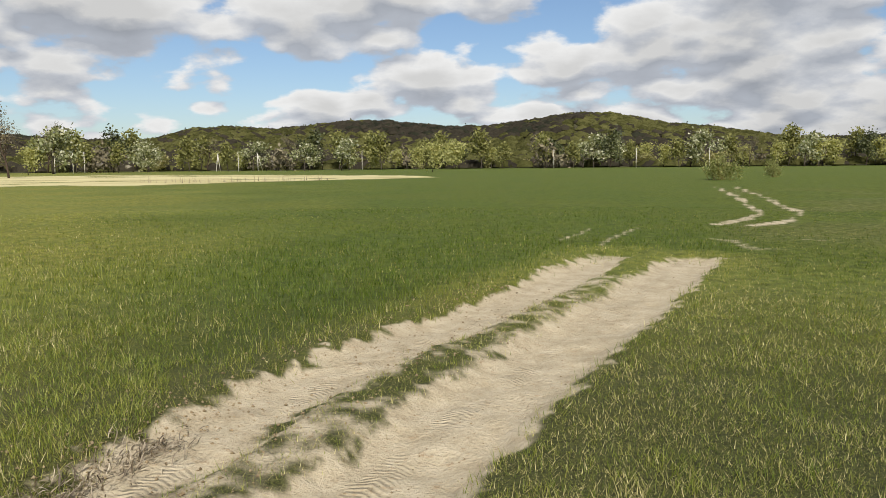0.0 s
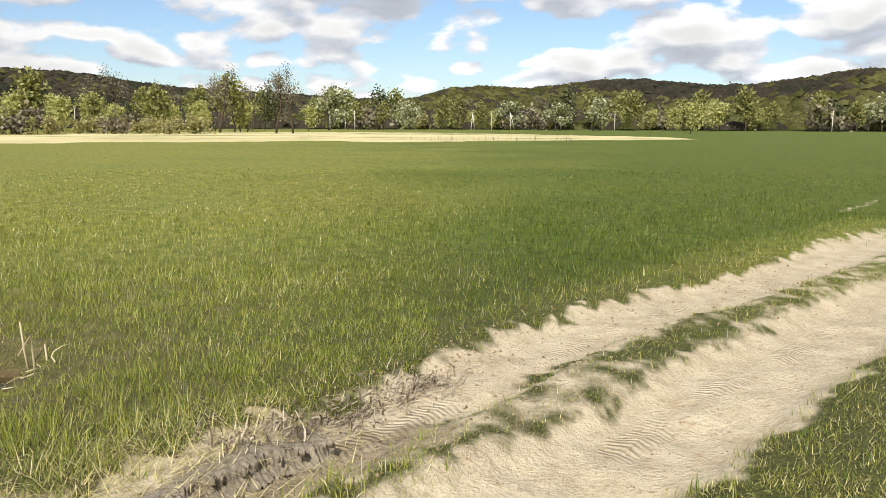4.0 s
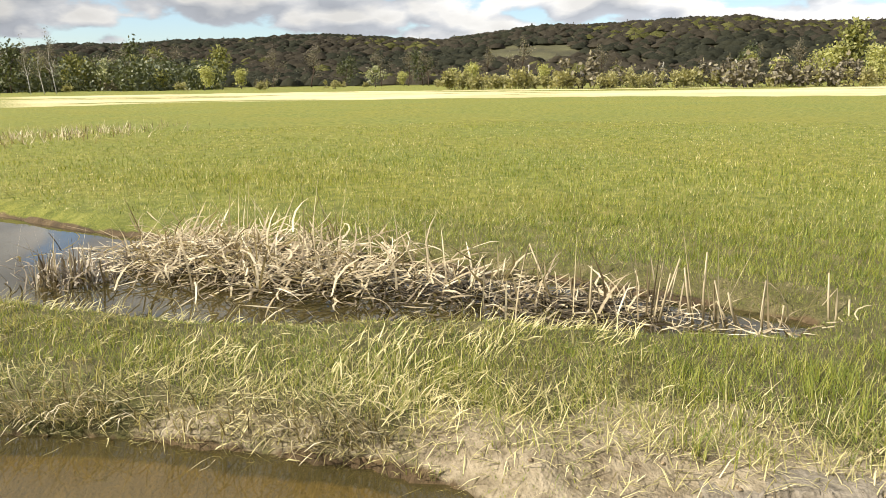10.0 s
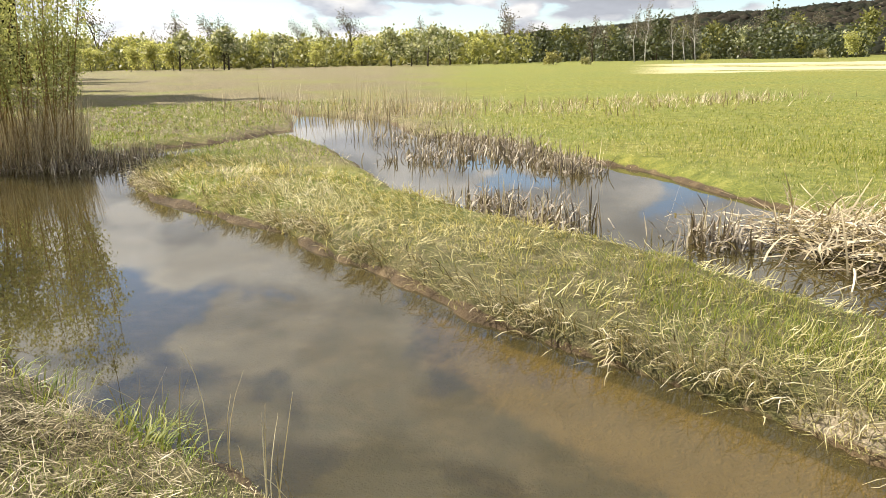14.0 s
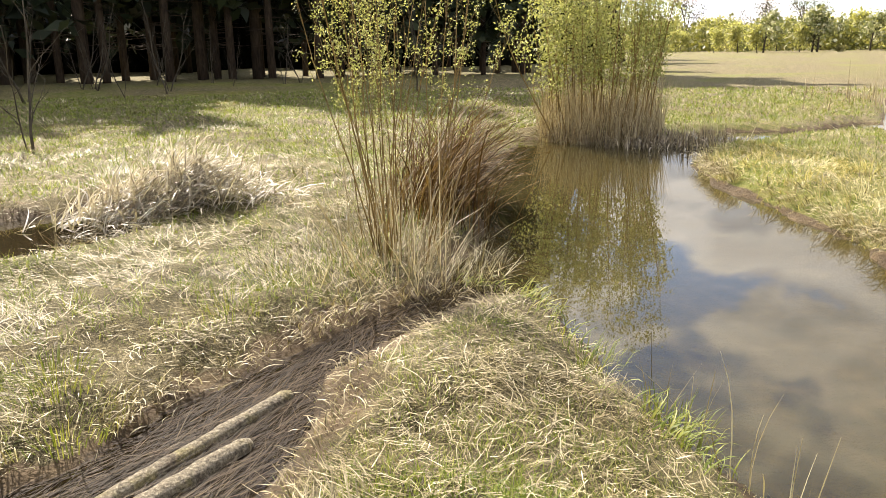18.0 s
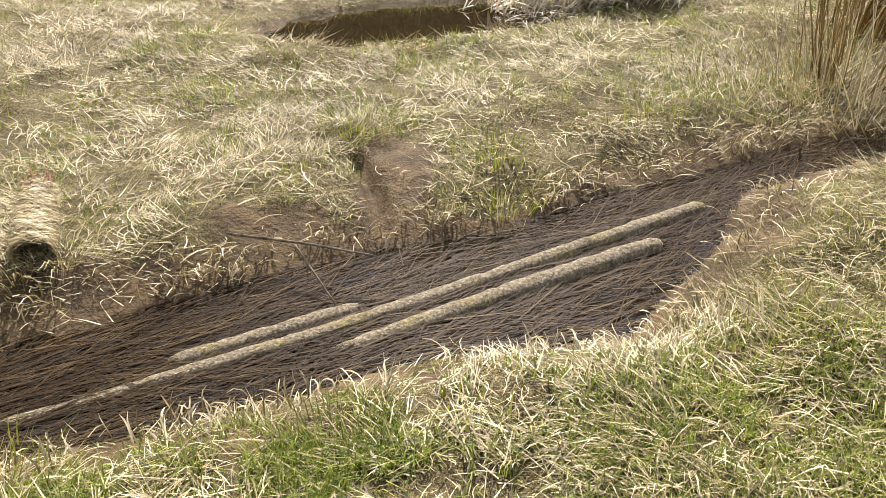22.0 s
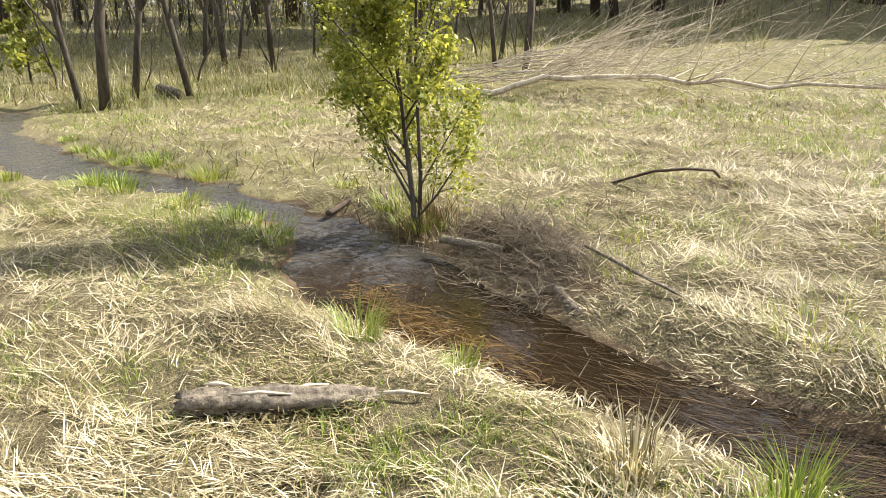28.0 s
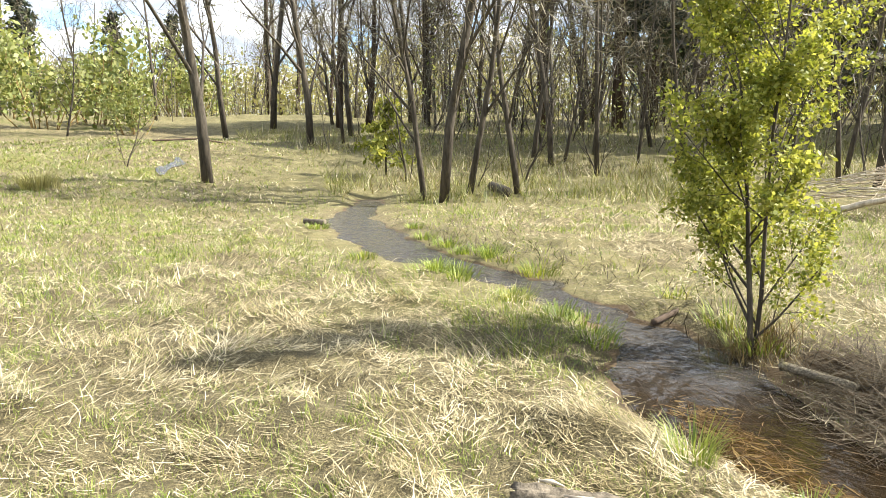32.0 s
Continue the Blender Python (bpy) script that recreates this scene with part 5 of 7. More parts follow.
spots = [far_spot("green", 0.8, 200, 0.75), far_spot("white", 21.0, 330, 1.9), far_spot("olive", 22.9, 335, 1.0), far_spot("bare", 29.5, 170, 1.05), far_spot("bare", 30.7, 172, 1.1), far_spot("bare", 34.6, 190, 1.15),
         far_spot("white", 26.9, 300, 1.5), far_spot("green", 28.4, 240, 1.0), far_spot("green", 32.6, 260, 1.1), far_spot("bare", 41.0, 240, 1.35), far_spot("green", 42.8, 250, 1.4), far_spot("green", 44.8, 250, 1.15),
         far_spot("green", 47.3, 250, 0.95), far_spot("bare", 49.5, 190, 0.75), far_spot("green", 50.8, 250, 0.9), far_spot("green", 66.5, 260, 0.9), far_spot("green", 38.0, 270, 1.0), far_spot("olive", 39.5, 280, 1.2), far_spot("olive", 36.4, 290, 1.1),
         far_spot("white", 7.5, 330, 1.3), far_spot("white", 10.2, 330, 1.1), far_spot("green", -1.2, 330, 1.6), far_spot("green", 2.0, 330, 1.3), far_spot("willow", -20.2, 82, 1.0), far_spot("willow", -23.4, 95, 0.85), far_spot("willow", -19.5, 84, 0.8),
         far_spot("birch", 100.2, 190, 1.0), far_spot("birch", 101.7, 190, 0.9), far_spot("birch", 103.6, 188, 1.05), far_spot("birch", 104.3, 192, 0.95), far_spot("birch", 100.9, 195, 0.8), far_spot("shrub", 110.2, 150, 0.9), far_spot("shrub", 107.6, 150, 0.6),
         far_spot("green", 88.3, 260, 0.85), far_spot("green", 72.4, 220, 0.5), far_spot("white", 97.5, 260, 0.9), far_spot("white", 78.8, 280, 0.7), far_spot("dark", 81.0, 340, 1.0)]
for i in range(46):                     # shrub row
    turn = 36 + i * 0.82 + pick.uniform(-0.3, 0.3)
    spots.append(far_spot(pick.choice(["shrub", "brown", "shrub", "shrub", "shrub"]), turn, pick.uniform(150, 172), pick.uniform(0.9, 1.6)))
for i in range(24):                     # tall spring trees behind the shrub row
    spots.append(far_spot(pick.choice(["green", "green", "bare", "olive"]), pick.uniform(31, 54), pick.uniform(195, 255), pick.uniform(0.7, 1.2)))
for i in range(80):                     # low bushes at the foot of the hills
    turn = -31 + i * 0.75 + pick.uniform(-0.4, 0.4)
    kind = pick.choice(["white", "green", "olive", "olive", "bare", "green", "shrub", "dark", "olive", "brown"])
    spots.append(far_spot(kind, turn, pick.uniform(350, 400), pick.uniform(0.9, 1.5) * (2.0 if kind in ("shrub", "brown") else 1.1)))
for i in range(26):
    spots.append(far_spot(pick.choice(["shrub", "brown", "shrub", "green"]), pick.uniform(69, 100), pick.uniform(190, 300), pick.uniform(0.5, 1.0)))
for i in range(66):                     # tree row from the birches to the willow
    turn = 95 + i * 0.74 + pick.uniform(-0.4, 0.4)
    kind = pick.choice(["bare", "olive", "bare", "dark"]) if turn < 113 else pick.choice(["green", "green", "green", "bare", "green"])
    spots.append(far_spot(kind, turn, pick.uniform(225, 280), pick.uniform(0.95, 1.3) * (0.8 if turn < 113 else 1.05)))
for i in range(44):
    spots.append(far_spot(pick.choice(["green", "white", "shrub", "green"]), pick.uniform(113, 149), pick.uniform(170, 225), pick.uniform(0.45, 0.85)))
for i in range(26):                     # wooded foot between the shrubs and the hills
    spots.append(far_spot(pick.choice(["bare", "dark", "olive", "bare"]), pick.uniform(30, 98), pick.uniform(290, 360), pick.uniform(1.0, 1.5)))
spots += [far_spot("willow", 301.5, 44, 1.9), far_spot("willow", 304.5, 40, 1.6), far_spot("willow", 299.0, 36, 0.9), far_spot("willow", 296.0, 60, 2.2), far_spot("willow", 307.0, 48, 2.4)]
spread_copies(far, spots)

M["pole"] = material("weathered_pole", bark_build((0.42, 0.38, 0.32), (0.72, 0.68, 0.60), 6.0, 0.2))


def utility_pole():
    t = thing("utility_pole", "pale wooden utility pole across the field", "pole", group="poles across the field")
    g, h = Geo(), Geo()
    g.tube([(0, 0, -0.3), (0, 0, 4), (0, 0, 8.2)], [0.15, 0.13, 0.10], 8)
    h.tube([(-0.7, 0, 7.7), (0.7, 0, 7.7)], [0.05, 0.05], 6)
    g.link("shaft", M["pole"], t)
    h.link("crossarm", M["pole"], t)
    return t


spots = [("p", at(*polar(turn, r), 90 - turn, 1.0)) for turn, r in ((67.6, 330), (58.2, 320), (53.4, 310), (43.9, 330), (39.2, 310), (36.0, 330), (26.8, 300), (25.7, 330), (25.0, 330), (14.9, 340), (6.0, 330), (-8.2, 340), (-14.1, 340), (-19.1, 350))]
spread_copies({"p": utility_pole()}, spots)


def frame_posts(name, label, feet, top, turn, r):
    """Leaning pale posts joined at the top."""
    t = thing(name, label, "posts", at(*polar(turn, r), 90 - turn))
    for x in feet:
        g = Geo()
        g.tube([(x, 0, -0.3), (top, 0, 7.5)], [0.16, 0.12], 7)
        g.link("post", M["pole"], t)


frame_posts("braced_pole", "two pale posts leaning together across the field", (-1.6, 1.6), 0.0, 16.3, 340)
frame_posts("braced_pole", "pale pole with a slanting brace across the field", (-0.4, 4.0), -0.6, 13.5, 340)


# ---- woods on the hills ----
def canopy(name, label, x, y, z, wide, tall, mat, k, ragged=6):
    """Lumpy crowns, each a rough dome with loose sprays on it."""
    n, ring, rows = len(x), 6, 3
    v = []
    for j in range(rows):
        e = math.pi * 0.5 * (j / (rows - 1)) * 0.94
        for i in range(ring):
            a = 2 * math.pi * (i + 0.5 * (j % 2)) / ring
            q = k.uniform(0.72, 1.2, n)
            v.append(np.stack([x + math.cos(a) * math.cos(e) * wide * q, y + math.sin(a) * math.cos(e) * wide * q, z + (0.15 + math.sin(e) * k.uniform(0.8, 1.1, n)) * tall], 1))
    v = np.stack(v, 1)
    b = np.arange(n)[:, None, None] * (ring * rows)
    f = np.array([(j * ring + i, j * ring + (i + 1) % ring, (j + 1) * ring + (i + 1) % ring, (j + 1) * ring + i) for j in range(rows - 1) for i in range(ring)])
    g = Geo()
    g.put(v.reshape(-1, 3), (b + f[None]).reshape(-1, 4))
    c = v[np.repeat(np.arange(n), ragged), k.integers(ring, ring * rows, n * ragged)]
    g.leaves(c, float(np.mean(wide)) * 0.22, k, 1.2, 0.0)
    return tagged(g.link(name, mat), label, "woods", kind="stuff")


def canopy_build(stops, grain, through_light=0.75):
    def build(n):
        p = place(n)
        v = n.math("ADD", n.math("MULTIPLY", n.noise(p, grain, 4.0, 0.7), 0.75), n.math("MULTIPLY", island(n), 0.3))
        c, m, t = n.ramp(v, stops), n.add("ShaderNodeMixShader"), n.add("ShaderNodeBsdfTranslucent")
        n.link(c, t.inputs[0])
        n.put(m.inputs[0], through_light)
        n.link(n.surface(c, 0.9, n.bump(n.noise(p, grain * 1.4, 3.0, 0.7), 0.3, 0.8 / grain), Specular_IOR_Level=0.1), m.inputs[1])
        n.link(t.outputs[0], m.inputs[2])
        return m.outputs[0]
    return build


# dark woods with distance haze mixed into their colour: lifted and greyed
M["far_dark"] = material("hazy_dark_woods", canopy_build([(0.3, (0.055, 0.058, 0.042)), (0.5, (0.075, 0.078, 0.053)), (0.75, (0.105, 0.105, 0.068))], 0.45))
M["far_bare"] = material("far_bare_woods", canopy_build([(0.3, (0.085, 0.074, 0.056)), (0.5, (0.115, 0.10, 0.072)), (0.75, (0.15, 0.13, 0.092))], 0.6))
M["far_olive"] = material("far_olive_woods", canopy_build([(0.3, (0.09, 0.092, 0.032)), (0.5, (0.19, 0.19, 0.065)), (0.75, (0.32, 0.31, 0.12))], 0.5))
# near-black, with the backlit wood's inner shade put into the colour
M["pine_shade"] = material("pine_wood_shade", canopy_build([(0.3, (0.006, 0.007, 0.004)), (0.6, (0.018, 0.02, 0.010)), (0.8, (0.04, 0.04, 0.02))], 0.9))

M["depths"] = material("wood_depths", blade_build([(0.05, (0.15, 0.13, 0.065)), (0.5, (0.27, 0.245, 0.11)), (0.95, (0.42, 0.40, 0.17))], 0.5, 0.5))


def hill_woods():
    k = np.random.default_rng(90)
    n = 15000
    turn, r = k.uniform(-36, 122, n), np.sqrt(k.uniform(385 ** 2, 800 ** 2, n))
    x, y = -np.sin(np.radians(turn)) * r, np.cos(np.radians(turn)) * r
    z = height(x, y)
    clear = (np.abs(turn - 67 - 0.02 * (r - 560)) < 3.2) & (r > 535) & (r < 600)
    kind = 0.8 * wave(x, y, 100, 92) + 0.35 * k.normal(size=n) + 0.35 * smooth(turn, 40, 10) - 0.5 * smooth(turn, 35, 55) - 0.35 * smooth(r, 600, 760)
    s = k.uniform(0.75, 1.3, n)
    for lo, hi, mat, name, lab in ((-9, -0.55, M["far_dark"], "dark_woods", "dark green woods on the far hills, colour greyed for haze"), (-0.55, 0.35, M["far_bare"], "bare_woods", "bare brown woods on the far hills"), (0.35, 9, M["far_olive"], "olive_woods", "olive spring woods on the far hills")):
        m = (kind > lo) & (kind <= hi) & ~clear
        canopy(name, lab, x[m], y[m], z[m], 5.4 * s[m], 3.4 * s[m], mat, k, 1)


hill_woods()


def far_fill():
    k = np.random.default_rng(93)
    n = 420                             # the pine wood's depth, domes added to close the gaps with shade
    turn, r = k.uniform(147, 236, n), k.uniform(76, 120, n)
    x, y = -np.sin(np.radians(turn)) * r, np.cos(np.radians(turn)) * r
    canopy("pine_depths", "near-black domes filling the shaded depths of the pine wood", x, y, height(x, y) - 3, k.uniform(2.2, 3.4, n), k.uniform(14, 20, n), M["pine_shade"], k, 10)
    n = 48000                           # far side of the wood: sprays of young leaves against the light
    turn, r = k.uniform(230, 318, n), k.uniform(70, 140, n)
    x, y = -np.sin(np.radians(turn)) * r, np.cos(np.radians(turn)) * r
    tall = (9 + 4 * wave(x, y, 14, 94)) * (1 - 0.4 * smooth(turn, 284, 296) + 0.5 * smooth(turn, 303, 310)) * (r / 105)
    g = Geo()
    g.leaves(np.stack([x, y, height(x, y) + tall * k.uniform(0.0, 1.0, n)], 1), 0.30, k, 2.0)
    tagged(g.link("wood_depths", M["depths"], smooth_faces=False), "pale leafy far side of the wood", "woods", kind="stuff")
    n, m = 360, 90                      # brush under the tree row, each bush a loose heap of sprays
    turn, r = k.uniform(112, 150, n), k.uniform(205, 290, n)
    x, y = -np.sin(np.radians(turn)) * r, np.cos(np.radians(turn)) * r
    big = k.uniform(2.2, 4.6, n) * 1.25
    q = k.normal(size=(n, m, 3))
    q *= (k.uniform(0.3, 1.0, (n, m)) ** 0.4 / np.linalg.norm(q, axis=2))[:, :, None]
    c = np.stack([x, y, height(x, y) + big * 0.75], 1)[:, None] + q * (big[:, None] * np.array([[1.0, 1.0, 0.95]]))[:, None]
    g = Geo()
    g.leaves(c.reshape(-1, 3), 0.75, k, 1.4)
    tagged(g.link("row_brush", M["olive_leaf"], smooth_faces=False), "pale green brush under the tree row", "woods", kind="stuff")
    n = 240                             # dark wood behind the birches
    turn, r = k.uniform(90, 113, n), k.uniform(235, 310, n)
    x, y = -np.sin(np.radians(turn)) * r, np.cos(np.radians(turn)) * r
    big = k.uniform(2.6, 5.2, n)
    q = k.normal(size=(n, m, 3))
    q *= (k.uniform(0.3, 1.0, (n, m)) ** 0.4 / np.linalg.norm(q, axis=2))[:, :, None]
    c = np.stack([x, y, height(x, y) + big * 0.9], 1)[:, None] + q * (big[:, None] * np.array([[1.0, 1.0, 1.3]]))[:, None]
    g = Geo()
    g.leaves(c.reshape(-1, 3), 0.75, k, 1.4)
    tagged(g.link("dark_row_wood", M["dark_leaf"], smooth_faces=False), "dark green wood behind the white birches", "woods", kind="stuff")
    # thin bare stems and sprays between the trees of the wood
    n = 7000
    turn, r = k.uniform(226, 316, n), k.uniform(24, 105, n)
    keep = ~((turn > 279) & (r < 50)) & ~((turn < 262) & (r < 34)) & (r > 27)
    turn, r = turn[keep], r[keep]
    n = len(r)
    x, y = -np.sin(np.radians(turn)) * r, np.cos(np.radians(turn)) * r
    z = height(x, y)
    tall = k.uniform(0.1, 1.0, n) ** 1.6 * 9.0 * np.clip(r / 45, 0.3, 1)
    blades("thicket_stems", x, y, z, tall, np.maximum(0.018, 0.0009 * r) * k.uniform(0.7, 1.6, n), np.abs(k.normal(14, 13, n)), k.uniform(-20, 35, n), M["bare_twig"], "thin bare stems of the thicket", k, None, "thicket")
    m = k.integers(0, n, 26000)
    c = np.stack([x[m], y[m], z[m] + tall[m] * k.uniform(0.25, 1.0, len(m))], 1) + k.normal(0, 0.35, (len(m), 3))
    g = Geo()
    g.leaves(c, 0.10, k, 1.6)
    tagged(g.link("thicket_leaves", M["willow_leaf"], smooth_faces=False), "young leaves and sprays of the thicket", "thicket", kind="stuff")


far_fill()


def slope_grass():
    """Tall dry grass and brambles on the floor of the wood."""
    k = np.random.default_rng(95)
    n = 52000
    turn, r = k.uniform(232, 292, n), 15 + 23 * k.uniform(0, 1, n) ** 1.3
    x, y = -np.sin(np.radians(turn)) * r, np.cos(np.radians(turn)) * r
    keep = (k.uniform(size=n) < 0.5 + 0.7 * wave(x, y, 1.6, 96)) & (ditch_shore(x, y) > 0.3) & (r > 17 + 4 * smooth(turn, 262, 250) + 14 * smooth(turn, 284, 290))
    x, y, r = x[keep], y[keep], r[keep]
    m = len(x)
    pick_dry = k.uniform(size=m) < 0.35 + 0.4 * wave(x, y, 2.5, 97)
    for flag, mat, name, label in ((True, M["straw"], "tall_dry_grass", "tall dry grass on the floor of the wood"), (False, M["olive_leaf"], "slope_undergrowth", "olive undergrowth on the floor of the wood")):
        q = pick_dry == flag
        c = q.sum()
        blades(name, x[q], y[q], height(x[q], y[q]), k.uniform(0.2, 0.65, c), k.uniform(0.012, 0.03, c), np.abs(k.normal(24, 18, c)), k.uniform(5, 70, c), mat, label, k)


slope_grass()


# ---- reeds ----
def stalks(name, label, x, y, z, tall, wide, lean, curl, mat, k, heading=None):
    return blades(name, x, y, z, tall, wide, lean, curl, mat, label, k, heading, "reeds", 0.3)


def reeds_all():
    k = np.random.default_rng(101)
    heap = [(-9.0, -0.95), (-8.0, 0.1), (-7.1, 1.0), (-6.2, 2.1), (-5.5, 3.0)]
    n = 3000
    x, y, s = along(heap, n, (0.75, 0.95, 0.85, 0.55, 0.3), k)
    keep = k.uniform(size=n) < np.interp(s, (0, 0.38, 0.55, 1), (1, 1, 0.3, 0.06))
    x, y, s, n = x[keep], y[keep], s[keep], keep.sum()
    up = k.uniform(0, 1, n) ** 1.5 * np.interp(s, (0, 0.2, 0.55, 0.8, 1), (0.13, 0.27, 0.21, 0.07, 0.03))
    ribbons("dead_reed_heap", "heap of broken bleached reeds lying in the pond", x, y, POND_Z + up, k.uniform(0.25, 0.7, n), k.uniform(0.010, 0.022, n), np.clip(k.normal(74, 20, n), 5, 110), k.uniform(-15, 60, n), M["reed"], k, None, "reeds", np.full(n, POND_Z - 0.01))
    n = 900
    x, y, s = along(heap, n, (0.9, 1.0, 0.9, 0.6, 0.4), k)
    ribbons("drowned_reeds", "dark wet reed leaves at the foot of the heap", x, y, POND_Z + k.uniform(0, 0.05, n), k.uniform(0.2, 0.5, n), k.uniform(0.010, 0.02, n), np.clip(k.normal(80, 10, n), 40, 95), k.uniform(0, 20, n), M["debris"], k, None, "reeds", np.full(n, POND_Z - 0.005))
    n = 130
    x, y, s = along([(-9.0, -1.0), (-6.6, 1.6), (-4.9, 3.7)], n, 0.55, k)
    ribbons("standing_dead_reeds", "broken upright reed stalks standing in shallow water", x, y, np.full(n, POND_Z - 0.03), k.uniform(0.15, 0.55, n), k.uniform(0.010, 0.02, n), np.abs(k.normal(12, 12, n)), k.choice([5.0, 20.0, 120.0], n), M["reed"], k, None, "reeds", np.full(n, POND_Z), sway=0.1)
    n = 44
    x, y, s = along([(-9.0, -0.6), (-6.8, 1.8), (-4.7, 3.9)], n, 0.5, k)
    stalks("tall_reed_stalks", "thin tall dead reed stalks above the heap", x, y, np.full(n, POND_Z), k.uniform(0.6, 1.05, n), k.uniform(0.012, 0.02, n), np.abs(k.normal(6, 7, n)), k.uniform(0, 14, n), M["reed"], k)
    # bent stalks at the pool's end: each goes up, breaks and falls
    x, y, s = along([(-6.1, 2.5), (-5.3, 3.0), (-4.95, 3.4), (-4.75, 3.75), (-4.5, 4.05)], 17, 0.24, k)
    for i in range(17):
        g = Geo()
        foot = Vector((x[i], y[i], POND_Z - 0.02))
        lean, az, tall = radians(abs(k.normal(13, 12))), k.uniform(0, 6.28), k.uniform(0.18, 0.6)
        top = foot + Vector((math.cos(az) * math.sin(lean), math.sin(az) * math.sin(lean), math.cos(lean))) * tall
        pts, rad = [foot, foot.lerp(top, 0.5) + Vector(k.normal(0, 0.008, 3)), top], [0.011, 0.009, 0.007]
        if k.uniform() < 0.55:
            az2, fall = az + k.normal(0, 0.8), k.uniform(0.12, 0.45)
            end = top + Vector((math.cos(az2), math.sin(az2), -k.uniform(0.2, 1.4))).normalized() * fall
            end.z = max(end.z, POND_Z)
            pts, rad = pts + [end], rad + [0.005]
        g.tube(pts, rad, 5)
        ob = g.link("reed_stalk", M["reed"])
        tagged(ob, "thick pale broken reed stalk standing in shallow water", "reed", "broken reed stalks")
    x, y, s = along([(-5.9, 2.5), (-5.2, 3.1), (-4.6, 3.8)], 130, 0.4, k)
    ribbons("pool_end_litter", "pale reed litter lying in the muddy pool end", x, y, np.maximum(height(x, y), POND_Z) + k.uniform(0, 0.03, 130), k.uniform(0.15, 0.4, 130), k.uniform(0.007, 0.014, 130), np.clip(k.normal(80, 9, 130), 50, 92), k.uniform(0, 15, 130), M["reed"], k, None, "reeds", np.full(130, POND_Z))
    # clumps out in the water, on dark mats
    xs, ys = [], []
    for cx, cy, m, w in ((-8.3, -1.75, 60, 0.22), (-8.0, -1.55, 30, 0.15), (-12.3, -4.4, 60, 0.2), (-12.9, -4.9, 110, 0.3), (-13.7, -5.9, 150, 0.4), (-15.0, -6.8, 200, 0.55), (-15.9, -8.0, 120, 0.5), (-14.2, -7.2, 60, 0.3), (-12.9, -7.4, 110, 0.4), (-8.9, -4.3, 120, 0.35), (-8.2, -3.5, 90, 0.3), (-16.5, -9.0, 200, 0.9), (-9.7, -13.1, 420, 0.5), (-10.6, -12.6, 160, 0.35)):
        xs.append(cx + k.normal(0, w, 2 * m))
        ys.append(cy + k.normal(0, w, 2 * m))
    x, y = np.concatenate(xs), np.concatenate(ys)
    n = len(x)
    ribbons("grey_reed_clumps", "grey-brown clumps of dead reeds out in the water", x, y, np.full(n, POND_Z - 0.02), k.uniform(0.10, 0.38, n), k.uniform(0.012, 0.024, n), np.abs(k.normal(18, 18, n)), k.uniform(0, 110, n), M["brown_reed"], k, None, "reeds", np.full(n, POND_Z))
    stalks("clump_tops", "pale upright stalks among the grey reed clumps", x[::7], y[::7], np.full(len(x[::7]), POND_Z), k.uniform(0.25, 0.6, len(x[::7])), k.uniform(0.012, 0.02, len(x[::7])), np.abs(k.normal(7, 6, len(x[::7]))), k.uniform(0, 20, len(x[::7])), M["reed"], k)
    # the reed bed beyond
    n = 480
    x, y = -21.5 + k.normal(0, 1.6, n) - 0.3 * k.normal(0, 1, n), -15.0 + k.normal(0, 2.4, n)
    stalks("reed_bed", "stand of tall pale dead reeds at the pond end", x, y, height(x, y), k.uniform(0.5, 1.3, n) * np.where(k.uniform(size=n) < 0.2, 1.0, 0.6), k.uniform(0.02, 0.035, n), np.abs(k.normal(5, 5, n)), k.uniform(0, 20, n), M["reed"], k)
    n = 1500
    x, y, s = along([(-24.0, -17.5), (-24.5, -10.0), (-28.5, -6.5), (-33.0, -3.0)], n, (5.0, 4.5, 3.0, 2.0), k)
    stalks("low_reeds", "low pale reeds along the wet edge of the meadow", x, y, height(x, y), k.uniform(0.15, 0.5, n), k.uniform(0.02, 0.04, n), np.abs(k.normal(24, 16, n)), k.uniform(0, 50, n), M["reed"], k)
    # a row of dry stalks standing in the pale strip across the field
    n = 130
    turn, r = np.radians(k.uniform(8.5, 21.5, n)), k.uniform(92, 99, n)
    x, y = -np.sin(turn) * r, np.cos(turn) * r
    stalks("strip_stalks", "dry brown stalks standing in the pale strip of field", x, y, height(x, y), k.uniform(0.35, 0.9, n), k.uniform(0.04, 0.08, n), np.abs(k.normal(5, 5, n)), k.uniform(0, 15, n), M["brown_reed"], k)
    # grey matted tussock over the dark pool
    n = 1900
    x, y = -0.75 + k.normal(0, 0.5, n), -9.75 + k.normal(0, 0.28, n)
    up = 0.5 * np.exp(-((x + 0.75) / 0.9) ** 2 - ((y + 9.75) / 0.5) ** 2)
    ribbons("grey_tussock", "matted grey tussock of old sedge over the pool", x, y, height(x, y).clip(POND_Z) + up * k.uniform(0.1, 1, n), k.uniform(0.25, 0.6, n), k.uniform(0.010, 0.02, n), np.clip(k.normal(48, 20, n), 5, 90), k.uniform(20, 75, n), M["grey_reed"], k, k.normal(2.6, 0.8, n), "reeds", height(x, y).clip(POND_Z))
    # straw and brown shoots round the willow
    n = 1500
    a, q = k.uniform(0, 6.28, n), 0.9 * np.sqrt(k.uniform(0, 1, n))
    x, y = -2.35 + q * np.cos(a) * 1.25, -6.75 + q * np.sin(a)
